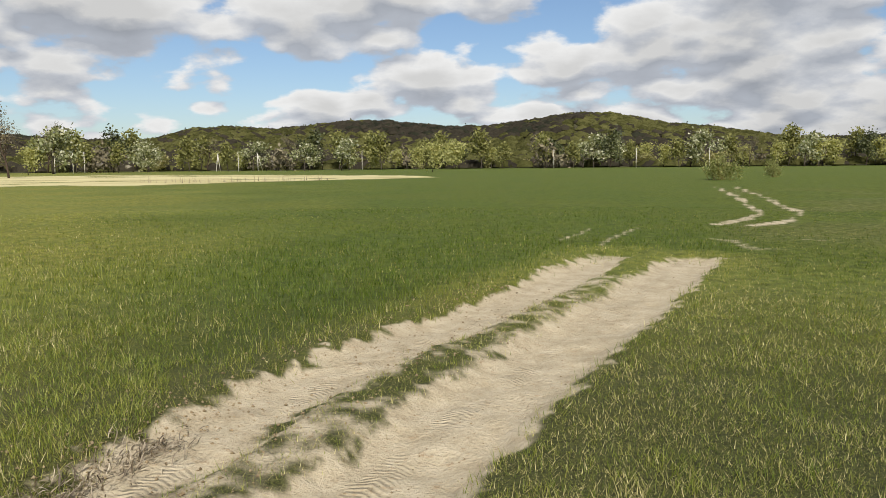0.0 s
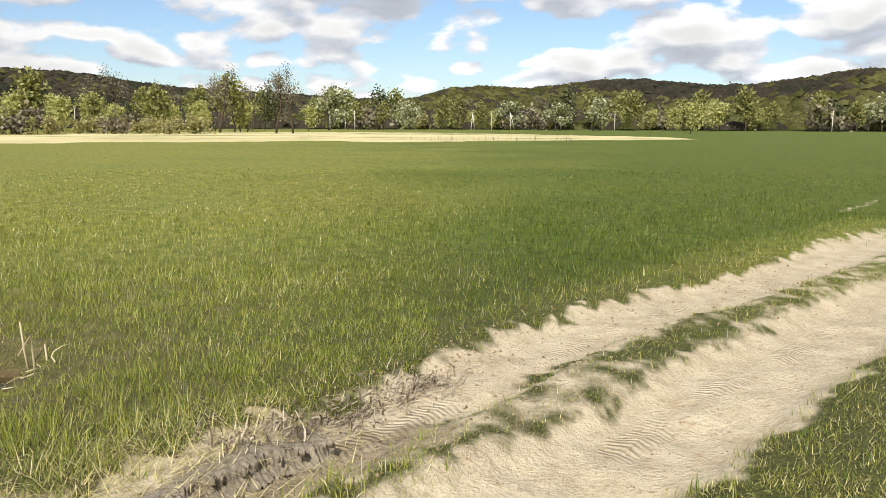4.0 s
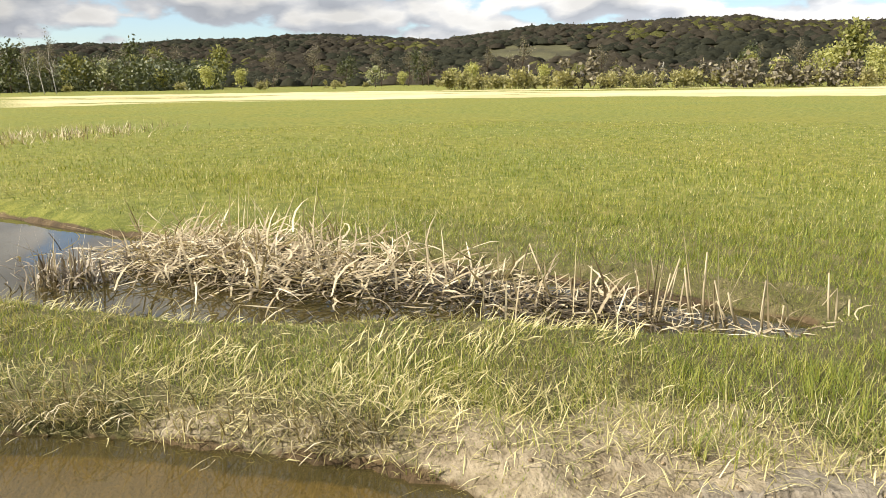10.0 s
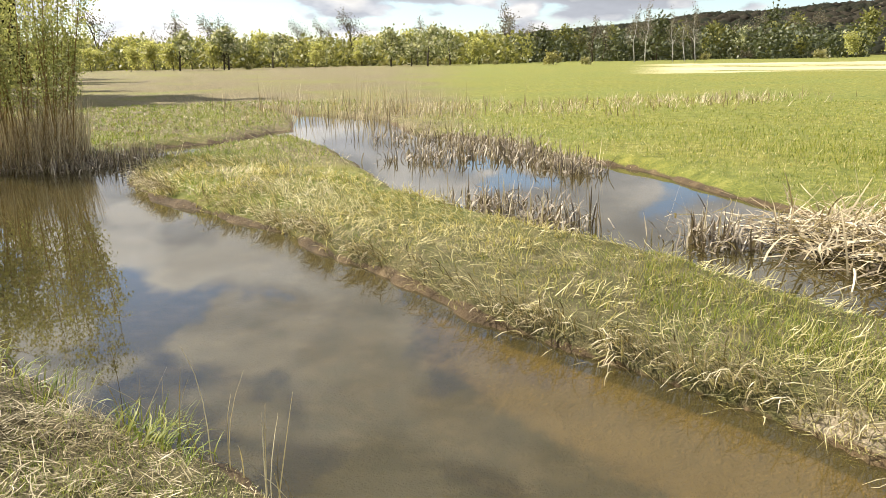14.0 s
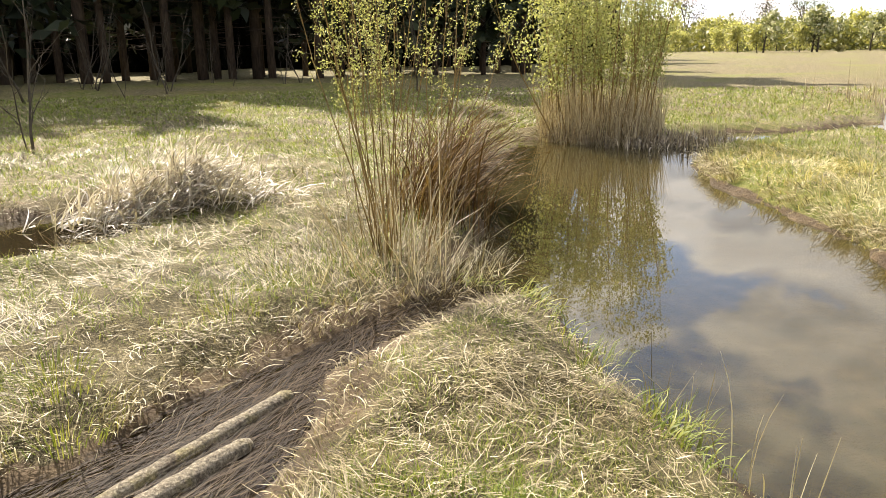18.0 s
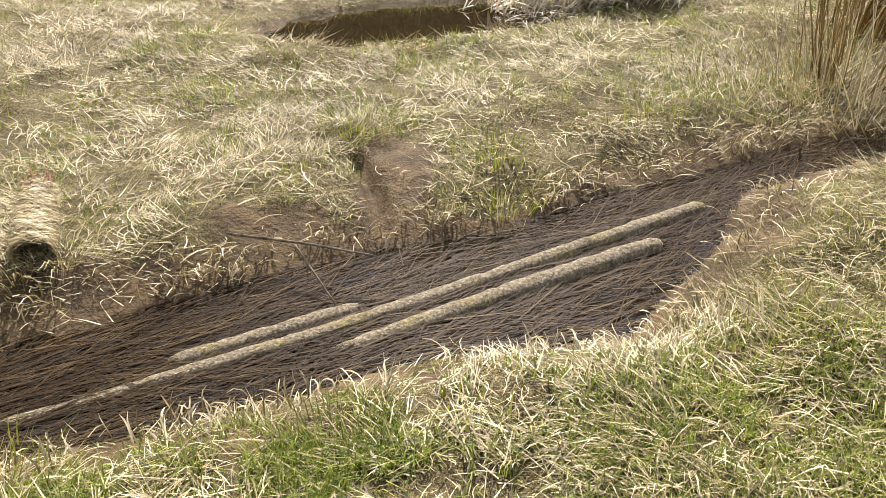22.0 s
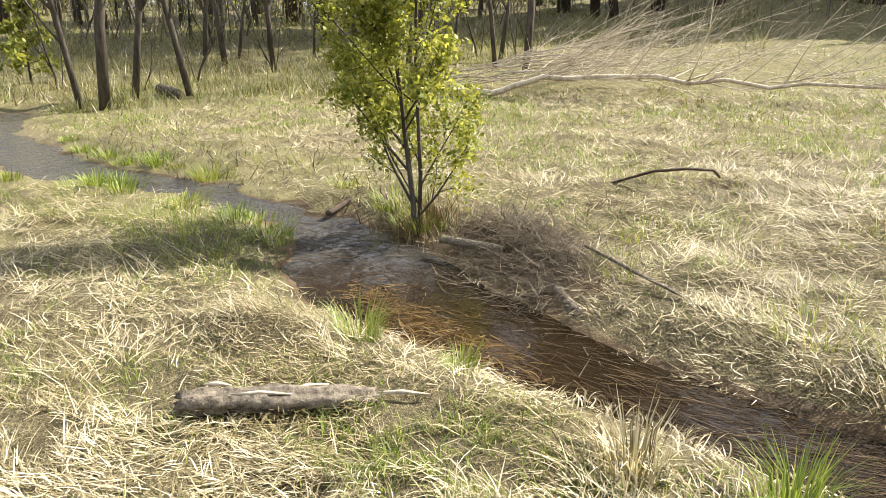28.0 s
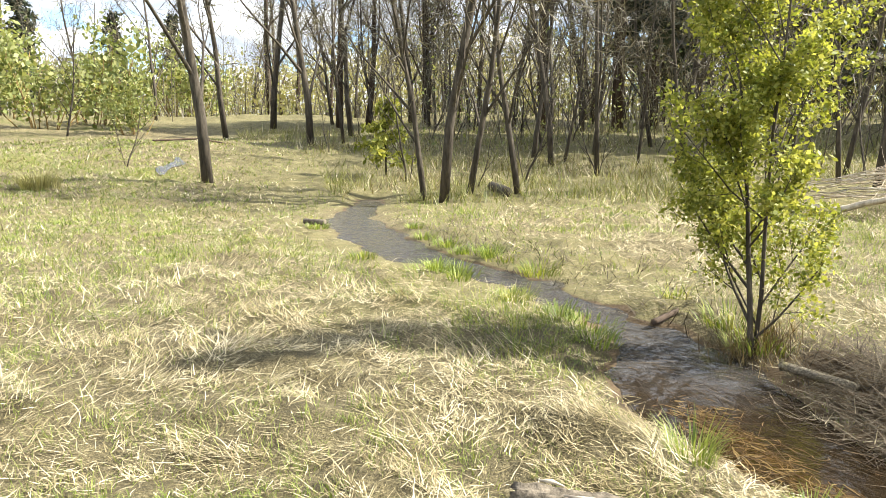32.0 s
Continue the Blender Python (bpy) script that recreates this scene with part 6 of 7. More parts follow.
    stalks("willow_foot_straw", "long dry grass round the foot of the willow", x, y, height(x, y).clip(POND_Z), k.uniform(0.15, 0.45, n), k.uniform(0.005, 0.009, n), np.abs(k.normal(38, 16, n)), k.uniform(10, 70, n), M["straw"], k, a + k.normal(0, 1.2, n))
    n = 1000
    x, y, s = along([(-3.1, -7.6), (-3.75, -8.9), (-4.3, -9.8)], n, (0.4, 0.5, 0.3), k)
    ribbons("brown_willow_shoots", "thin red-brown shoots arching over the water", x, y, height(x, y).clip(POND_Z), k.uniform(0.6, 1.55, n), k.uniform(0.007, 0.014, n), np.abs(k.normal(20, 13, n)), k.uniform(30, 95, n), M["red_shoot"], k, k.normal(2.75, 0.95, n), "shoots", np.full(n, POND_Z + 0.03), 4, 0.08)
    n = 90
    a, q = k.uniform(0, 6.28, n), 0.4 * np.sqrt(k.uniform(0, 1, n))
    x, y = -2.4 + q * np.cos(a) * 1.2, -6.4 + q * np.sin(a)
    ribbons("golden_stalks", "tall golden dry stalks fanning from the bank", x, y, height(x, y).clip(POND_Z), k.uniform(0.5, 1.4, n), k.uniform(0.005, 0.009, n), np.abs(k.normal(16, 13, n)), k.uniform(0, 45, n), M["reed"], k, a + k.normal(0, 0.7, n), "grass", None, 4, 0.05)
    n = 2400
    a, q = k.uniform(0, 6.28, n), 1.25 * np.sqrt(k.uniform(0.15, 1, n))
    x, y = -9.35 + q * np.cos(a), -14.3 + q * np.sin(a)
    stalks("willow_foot_reeds", "pale dead reeds round the foot of the dense willow", x, y, height(x, y).clip(POND_Z), k.uniform(0.5, 1.5, n), k.uniform(0.012, 0.02, n), np.abs(k.normal(8, 6, n)), k.uniform(0, 30, n), M["reed"], k)
    # flattened straw on the wet silt beside the rut
    n = 6000
    x, y, s = along([(-2.35, 3.7), (-2.95, 2.4), (-3.5, 1.5), (-4.1, 0.4), (-4.7, -0.9)], n, 0.62, k)
    m = signed(x, y, POND) > -0.02
    stalks("washed_straw", "trampled straw lying on wet silt beside the rut", x[m], y[m], height(x[m], y[m]) + k.uniform(0, 0.02, m.sum()), k.uniform(0.06, 0.22, m.sum()), k.uniform(0.004, 0.007, m.sum()), np.clip(k.normal(66, 18, m.sum()), 10, 90), k.uniform(0, 40, m.sum()), M["gold"], k)
    # drowned brown grass combed along the ditch
    n = 30000
    x, y, s = along([((a + c) / 2, (b + d) / 2) for (a, b), (c, d) in zip(DITCH_FAR, DITCH_NEAR)][1:20], n, 0.85, k)
    d = ditch_shore(x, y)
    m = (d < 0.06) & (k.uniform(size=n) < np.interp(x, (2.2, 3.8), (1.0, 0.1)))
    flow = np.pi + 0.62 + 0.25 * wave(x, y, 0.7, 102)
    blades("drowned_grass", x[m], y[m], ditch_level(x[m]) + 0.008 + k.uniform(0, 0.02, m.sum()), k.uniform(0.12, 0.45, m.sum()), k.uniform(0.003, 0.008, m.sum()), np.full(m.sum(), 87.0), k.uniform(0, 4, m.sum()), M["wet_straw"], "dark brown grass combed flat by the running ditch", k, (flow + k.normal(0, 0.35, n))[m])


def banks_debris():
    """Dark sticks and old stems washed against the stream bank, clods along the ruts."""
    k = np.random.default_rng(120)
    n = 800
    x, y, s = along([(5.2, -1.0), (4.7, -1.12), (4.2, -1.28), (3.6, -1.5)], n, (0.2, 0.3, 0.3, 0.2), k)
    ribbons("rusty_weed", "rust-coloured weed combed flat in the shallow stream", x, y, ditch_level(x) + k.uniform(0.004, 0.02, n), k.uniform(0.06, 0.22, n), k.uniform(0.003, 0.007, n), np.full(n, 88.0), k.uniform(0, 4, n), M["rust"], k, k.normal(3.75, 0.7, n), "weed", ditch_level(x) + 0.007)
    n = 3000
    x, y = 5.2 + k.normal(0, 0.5, n), -2.25 + k.normal(0, 0.26, n)
    stalks("washed_up_debris", "dark matted sticks and old stems on the stream bank", x, y, height(x, y) + k.uniform(0, 0.08, n), k.uniform(0.12, 0.4, n), k.uniform(0.004, 0.009, n), np.clip(k.normal(80, 10, n), 40, 95), k.uniform(-5, 12, n), M["debris"], k)
    n = 150
    x, y, s = along([((a + c) / 2, (b + d) / 2) for (a, b), (c, d) in zip(DITCH_FAR[9:20], DITCH_NEAR[12:23])], n, 1.1, k)
    stalks("stream_litter", "pale sticks and stems lying along the stream", x, y, np.maximum(height(x, y), ditch_level(x)) + k.uniform(0.0, 0.03, n), k.uniform(0.08, 0.3, n), k.uniform(0.004, 0.009, n), np.clip(k.normal(82, 8, n), 50, 92), k.uniform(-8, 14, n), M["debris"], k)
    n = 3200
    x, y, s = along([(6.6, -1.75), (7.6, -1.35), (8.8, -0.6), (9.9, 0.2), (11.2, 0.9), (12.6, 1.5)], n, 0.9, k)
    m = (ditch_shore(x, y) > -0.05) & (k.uniform(size=n) < 0.55 + 0.6 * wave(x, y, 0.4, 122))
    stalks("bank_litter", "brown leaf litter and old stems on the stream bank", x[m], y[m], height(x[m], y[m]) + k.uniform(0, 0.05, m.sum()), k.uniform(0.08, 0.35, m.sum()), k.uniform(0.006, 0.013, m.sum()), np.clip(k.normal(70, 18, m.sum()), 10, 92), k.uniform(-5, 20, m.sum()), M["debris"], k)
    n = 500
    x, y = 6.3 + k.normal(0, 0.16, n), -1.75 + k.normal(0, 0.16, n)
    stalks("tree_foot_stems", "dark old stems round the foot of the young tree", x, y, height(x, y), k.uniform(0.1, 0.45, n), k.uniform(0.005, 0.01, n), np.abs(k.normal(28, 18, n)), k.uniform(0, 40, n), M["bare_shoot"], k)
    # dark broken sods along the left edge of the rut
    n = 700
    x, y, s = along([(-2.45, 3.2), (-2.2, 3.75), (-1.98, 4.4), (-1.75, 4.9)], n, 0.2, k)
    ribbons("torn_sods", "dark torn grass roots along the rut's edge", x, y, height(x, y) + k.uniform(0, 0.03, n), k.uniform(0.05, 0.14, n), k.uniform(0.005, 0.010, n), np.clip(k.normal(45, 22, n), 0, 90), k.uniform(20, 80, n), M["brown_reed"], k, k.normal(-0.4, 1.1, n), "grass", height(x, y))
    # crumbs of earth and sand
    n = 3000
    x, y, s = along(LEFT_RUT[:9], n, 0.5, k)
    side = k.choice([-0.46, 0.46], n) + k.normal(0, 0.08, n)
    x, y = x + side * 0.9 - k.normal(0, 0.03, n), y - side * 0.45
    x2, y2, s2 = along(RIGHT_RUT[2:], 1600, 0.55, k)
    x, y = np.concatenate([x, x2]), np.concatenate([y, y2])
    n = len(x)
    x3, y3, s3 = along([(-2.55, 3.3), (-2.25, 4.1), (-1.95, 4.9), (-1.6, 5.8)], 260, 0.3, k)
    size = (0.003 + 0.014 * k.uniform(0, 1, n) ** 4) * np.where(np.arange(n) < 3000, 1.0, 0.5)
    x, y, size = np.concatenate([x, x3]), np.concatenate([y, y3]), np.concatenate([size, 0.004 + 0.012 * k.uniform(0, 1, 260) ** 2])
    n = len(x)
    c = np.stack([x, y, height(x, y) + size * 0.3], 1)
    corner = np.array([(1, 0, 0), (0, 1, 0), (-1, 0, 0), (0, -1, 0), (0, 0, 0.8), (0, 0, -0.8)])
    v = c[:, None] + corner[None] * size[:, None, None] * k.uniform(0.6, 1.4, (n, 6, 1))
    f = np.array([(0, 1, 4), (1, 2, 4), (2, 3, 4), (3, 0, 4), (1, 0, 5), (2, 1, 5), (3, 2, 5), (0, 3, 5)])
    g = Geo()
    g.put(v.reshape(-1, 3), (), (np.arange(n)[:, None, None] * 6 + f[None]).reshape(-1, 3))
    tagged(g.link("earth_crumbs", M["clod"], smooth_faces=False), "crumbs of brown earth along the sandy ruts", "earth", kind="stuff")


M["debris"] = material("old_stems", blade_build([(0.05, (0.026, 0.019, 0.011)), (0.6, (0.085, 0.066, 0.042)), (0.97, (0.25, 0.205, 0.14))], 0.3, 0.05, gloss=0.12))
M["rust"] = material("rusty_weed", blade_build([(0.05, (0.03, 0.016, 0.006)), (0.5, (0.095, 0.055, 0.017)), (0.95, (0.22, 0.15, 0.055))], 0.4, 0.1, gloss=0.15))
M["clod"] = material("clod", bark_build((0.09, 0.062, 0.032), (0.40, 0.31, 0.19), 20.0, 1.0))
M["wet_straw"] = material("wet_straw", blade_build([(0.05, (0.014, 0.009, 0.005)), (0.6, (0.038, 0.025, 0.013)), (0.97, (0.13, 0.09, 0.046))], 0.35, 0.03, gloss=0.06))
M["red_shoot"] = material("red_brown_shoots", blade_build([(0.05, (0.035, 0.018, 0.006)), (0.5, (0.11, 0.062, 0.02)), (0.95, (0.26, 0.17, 0.06))], 0.3, 0.1, gloss=0.1))
M["bare_shoot"] = material("brown_shoots", blade_build([(0.05, (0.05, 0.03, 0.01)), (0.5, (0.15, 0.10, 0.035)), (0.95, (0.36, 0.27, 0.11))], 0.3, 0.15))
reeds_all()
banks_debris()


def tuft(name, label, x, y, n, spread, tall, mat, seed, wide=0.006, lean=16):
    k = np.random.default_rng(seed)
    a, q = k.uniform(0, 6.28, n), spread * np.sqrt(k.uniform(0, 1, n))
    px, py = q * np.cos(a), q * np.sin(a)
    ob = blades(name, px, py, np.zeros(n), tall * k.uniform(0.5, 1.1, n), np.full(n, wide), np.abs(k.normal(lean, 10, n)), k.uniform(10, 50, n), mat, label, k, a, "grass tuft", 0.4)
    ob["kind"] = ""
    del ob["kind"]
    ob.location = (x, y, ground_z(x, y))
    return tagged(ob, group="grass tufts")


tuft("grass_tuft", "bright green grass tuft on the ditch edge", 2.08, -1.95, 170, 0.12, 0.30, M["green"], 1, 0.006)
tuft("dry_grass_tuft", "dry standing grass tuft on the ditch edge", 2.5, -1.6, 130, 0.14, 0.28, M["straw"], 2, 0.007)
tuft("grass_tuft", "green grass tuft beside the rotten log", 4.1, -0.85, 160, 0.13, 0.28, M["green"], 3)
tuft("grass_tuft", "green grass tuft among flattened straw", 3.75, -4.4, 130, 0.22, 0.22, M["meadow"], 4)
tuft("grass_tuft", "small bright green tuft on the stream bank", 3.55, -1.25, 120, 0.09, 0.2, M["green"], 5)
for i, (x, y) in enumerate([(1.93, -3.55), (2.13, -3.62), (2.22, -3.78), (2.08, -3.42), (2.4, -4.05)]):
    tuft("dry_grass_tuft", "dry grass tuft against the hollow log", x, y, 110, 0.11, 0.2, M["straw"], 60 + i, 0.005, 45)
tuft("sedge_tussock", "dark round sedge tussock on the glade", 16.7, 11.6, 600, 0.45, 0.55, M["shrub_leaf"], 6, 0.012)
for i, (x, y, s) in enumerate([(-0.05, -4.6, 0.24), (0.0, -5.0, 0.2), (-1.0, -5.9, 0.25), (-1.4, -6.3, 0.2), (2.9, -3.3, 0.2), (3.3, -3.1, 0.22), (5.3, -3.3, 0.25), (4.6, -2.7, 0.2), (6.7, 0.2, 0.4), (6.0, 0.1, 0.35), (7.3, 0.45, 0.4), (0.9, -5.3, 0.2), (1.7, -5.0, 0.2), (0.3, -2.4, 0.2), (1.3, -2.1, 0.2), (-2.75, -3.5, 0.2), (-2.7, -4.2, 0.2)]):
    tuft("grass_tuft", "fresh green tuft of grass among dry straw", x, y, 150, s * 1.3, 0.17, M["meadow"], 20 + i, 0.005, 24)


pick_tuft = random.Random(8)
for i in range(26):
    x = pick_tuft.uniform(6.2, 13.5)
    edge, side = (DITCH_NEAR, 1) if i % 2 else (DITCH_FAR, -1)
    ex, ey = zip(*edge)
    y = float(np.interp(x, ex, ey)) + side * pick_tuft.uniform(0.12, 0.6)
    tuft("grass_tuft", "bright green grass tuft at the stream's edge", x, y, 110, pick_tuft.uniform(0.15, 0.35), pick_tuft.uniform(0.12, 0.24), M["green" if i % 3 else "meadow"], 200 + i, 0.012, 26)


# ---- logs, sticks, stumps ----
def log(name, label, pts, radii, mat, seed, category="log", sides=10, group="", worn=0.0):
    """A log along points of the place, as one thing at its middle."""
    c = Vector(np.mean(np.array(pts, float), 0))
    t = thing(name, label, category, Matrix.Translation(c), group)
    k = np.random.default_rng(seed)
    fine, fr = [], []
    for i in range(len(pts) - 1):
        m = max(7, int((Vector(pts[i + 1]) - Vector(pts[i])).length / 0.045))
        for s in np.linspace(0, 1, m)[: m if i == len(pts) - 2 else m - 1]:
            p = Vector(pts[i]).lerp(Vector(pts[i + 1]), float(s)) - c
            fine.append(p + Vector(k.normal(0, radii[i] * 0.025, 3)))
            fr.append((radii[i] * (1 - s) + radii[i + 1] * s) * k.uniform(0.99 - worn, 1.01 + worn) * (1 + 2.2 * worn * math.sin(7.0 * i + 9.0 * s + seed)))
    fr[0], fr[-1] = fr[0] * (0.72 if worn else 1.0), fr[-1] * (0.66 if worn else 1.0)
    g = Geo()
    g.tube(fine, fr, sides, True, 0.06 + worn, seed)
    g.link("shaft", mat, t)
    return t




def mossy_build(n):
    """Waterlogged wood: grey-tan fibres, dark wet stains, olive moss."""
    p = n.add("ShaderNodeTexCoord").outputs["Object"]
    fibre, blot, moss = n.noise(p, 60.0, 4.0, 0.7), n.noise(p, 9.0, 4.0, 0.65), n.noise(p, 5.0, 3.0, 0.6)
    c = n.ramp(fibre, [(0.34, (0.07, 0.054, 0.034)), (0.52, (0.19, 0.155, 0.10)), (0.68, (0.36, 0.31, 0.215))])
    c = n.mix(n.step(blot, 0.54, 0.66), c, n.mix(1.0, c, (0.5, 0.45, 0.4), "MULTIPLY"))
    c = n.mix(n.math("MULTIPLY", n.step(moss, 0.47, 0.62), 0.55), c, n.ramp(fibre, [(0.35, (0.10, 0.083, 0.022)), (0.65, (0.33, 0.27, 0.09))]))
    return n.surface(c, 0.75, n.bump(n.math("ADD", fibre, blot), 1.0, 0.02), Specular_IOR_Level=0.35)


M["wet_log"] = material("wet_log", mossy_build)
M["rotten"] = material("rotten_wood", bark_build((0.012, 0.009, 0.006), (0.25, 0.205, 0.145), 26.0, 0.8))
zl = DITCH_Z - 0.02
log("long_pole", "long thin weathered pole lying in the ditch", [(1.79, -2.51, zl), (0.6, -3.32, zl + 0.01), (-1.18, -4.71, zl + 0.03)], [0.036, 0.045, 0.048], M["wet_log"], 1, worn=0.022, group="poles in the ditch")
log("short_log", "short mossy log lying in the ditch", [(1.18, -3.04, zl + 0.01), (0.50, -3.52, zl + 0.015)], [0.042, 0.048], M["wet_log"], 2, worn=0.022, group="poles in the ditch")
log("thick_log", "thick bleached log lying in the ditch", [(0.53, -3.19, zl), (-0.2, -3.74, zl + 0.015), (-0.89, -4.24, zl + 0.03)], [0.046, 0.060, 0.055], M["wet_log"], 3, worn=0.022, group="poles in the ditch")
log("thin_pole", "thin half-sunk pole lying in the ditch", [(-0.1, -4.13, zl - 0.01), (-0.69, -4.46, zl)], [0.03, 0.03], M["wet_log"], 4, worn=0.022, group="poles in the ditch")
log("split_plank", "short split grey plank on the stream bank", [(5.68, -1.74, 0.0), (5.25, -2.08, 0.0)], [0.036, 0.032], M["wet_log"], 6, "plank", 5)
log("twig", "thin bleached twig on the ditch bank", [(1.19, -3.80, 0.03), (0.8, -3.76, 0.02), (0.46, -3.71, 0.0)], [0.008, 0.007, 0.005], M["rotten"], 7, "twig", 5)
log("twig", "thin bleached twig slanting into the ditch", [(0.86, -3.78, 0.0), (0.6, -3.5, -0.14)], [0.006, 0.004], M["rotten"], 8, "twig", 5)
log("fallen_branch", "fallen pale branch on the stream bank", [(4.97, -2.60, 0.05), (4.4, -2.64, 0.04), (3.65, -2.71, 0.03)], [0.014, 0.013, 0.008], M["rotten"], 9, "branch", 6)
log("arched_stick", "dark dead stem bent in an arch over straw", [(6.95, -3.72, 0.0), (6.55, -4.05, 0.19), (6.4, -4.3, 0.22), (6.42, -4.6, 0.18), (6.6, -4.85, 0.02)], [0.012, 0.014, 0.014, 0.014, 0.012], M["dark_bark"], 10, "stick", 5)
log("birch_log", "short pale birch log on the glade", [(12.6, 3.55, 0.10), (12.75, 3.95, 0.10)], [0.05, 0.05], M["rotten"], 11)
log("cut_log", "cut log with a pale end at the wood's edge", [(18.1, 0.75, 0.2), (19.3, 1.2, 0.25)], [0.12, 0.12], M["bark"], 12)
log("drift_stick", "dark stick drifted against the stream bank", [(7.0, -1.05, -0.05), (7.6, -1.5, 0.0)], [0.03, 0.025], M["dark_bark"], 13, "stick", 6)
log("thorn_stick", "thin bare stick lying on the glade", [(24.0, 12.6, 1.3), (25.6, 11.8, 1.35), (27.0, 11.0, 1.1)], [0.03, 0.035, 0.02], M["dark_bark"], 14, "stick", 5)
log("drift_root", "gnarled pale root at the stream edge", [(4.9, -2.1, -0.16), (4.6, -2.2, -0.1), (4.2, -2.2, -0.14)], [0.03, 0.05, 0.03], M["rotten"], 15, "root", 7)


M["red_wood"] = material("reddish_rotten_wood", bark_build((0.05, 0.02, 0.012), (0.26, 0.13, 0.08), 30.0, 0.6))


def hollow_log():
    """A short hollow log: shell, dark rim, broken far end."""
    t = thing("hollow_log", "short hollow log with shredded bark in dry grass", "log", Matrix.Translation((2.02, -3.52, 0.035)))
    k = np.random.default_rng(33)
    d, n = Vector((0.30, -0.52, 0.03)), 22
    side, upv = Vector((0.87, 0.5, 0)), Vector((0, 0, 1))
    rows = []
    for j, (s, r) in enumerate(((0.0, 0.078), (0.25, 0.085), (0.5, 0.09), (0.75, 0.085), (1.0, 0.07))):
        for i in range(n):
            a = 2 * math.pi * i / n
            q = r * (1 + 0.08 * k.uniform(-1, 1))
            rows.append(tuple(d * s * (1 + (0.12 * k.uniform(-1, 1) if s in (0, 1) else 0)) + side * math.cos(a) * q + upv * math.sin(a) * q * 0.85))
    quads = [(j * n + i, j * n + (i + 1) % n, (j + 1) * n + (i + 1) % n, (j + 1) * n + i) for j in range(4) for i in range(n)]
    v = np.array(rows)
    g = Geo()
    g.put(v, np.array(quads)[:, ::-1])
    axis = np.array([tuple(d * s) for s in (0, 0.25, 0.5, 0.75, 1.0) for i in range(n)])
    inner = axis + (v - axis) * 0.74
    h = Geo()
    h.put(inner, quads)
    h.link("hollow", M["dark_bark"], t)
    g.put(np.concatenate([v[:n], inner[:n]]), [(i, (i + 1) % n, n + (i + 1) % n, n + i) for i in range(n)])
    g.put(np.concatenate([v[-n:], inner[-n:]]), [(i, n + i, n + (i + 1) % n, (i + 1) % n) for i in range(n)])
    g.link("shell", M["rotten"], t)
    h = Geo()
    m = 1500
    s, a0, ln = k.uniform(-0.12, 0.97, m), k.uniform(-0.5, 3.6, m), k.uniform(0.5, 1.5, m) * k.choice([-1, 1], m)
    strip = []
    for f in (0.0, 0.5, 1.0):              # thin strips curling round the shell
        a, q = a0 + ln * f, 0.08 + 0.03 * k.uniform(0, 1, m) + 0.03 * f * k.uniform(-0.3, 1, m)
        p = np.array(d) * (s + 0.05 * f)[:, None] + np.array(side) * (np.cos(a) * q)[:, None] + np.array(upv) * (np.sin(a) * q)[:, None]
        strip += [p, p + np.array(d) * 0.012 * (1 - 0.6 * f)]
    i = np.arange(m)[:, None] * 6
    h.put(np.stack(strip, 1).reshape(-1, 3), np.concatenate([i + np.array([[0, 1, 3, 2]]), i + np.array([[2, 3, 5, 4]])]))
    h.link("shredded_bark", M["straw"], t, smooth_faces=False)
    for i in range(14):                    # torn reddish wood at the far end
        a = k.uniform(0.2, 2.9)
        p = d * k.uniform(0.9, 1.05) + side * math.cos(a) * 0.07 + upv * (math.sin(a) * 0.06)
        h = Geo()
        h.tube([p, p + d * k.uniform(0.02, 0.16) + upv * k.uniform(0.02, 0.09) + side * k.uniform(-0.04, 0.04)], [0.012, 0.003], 4)
        h.link("splinter", M["red_wood"], t)


hollow_log()


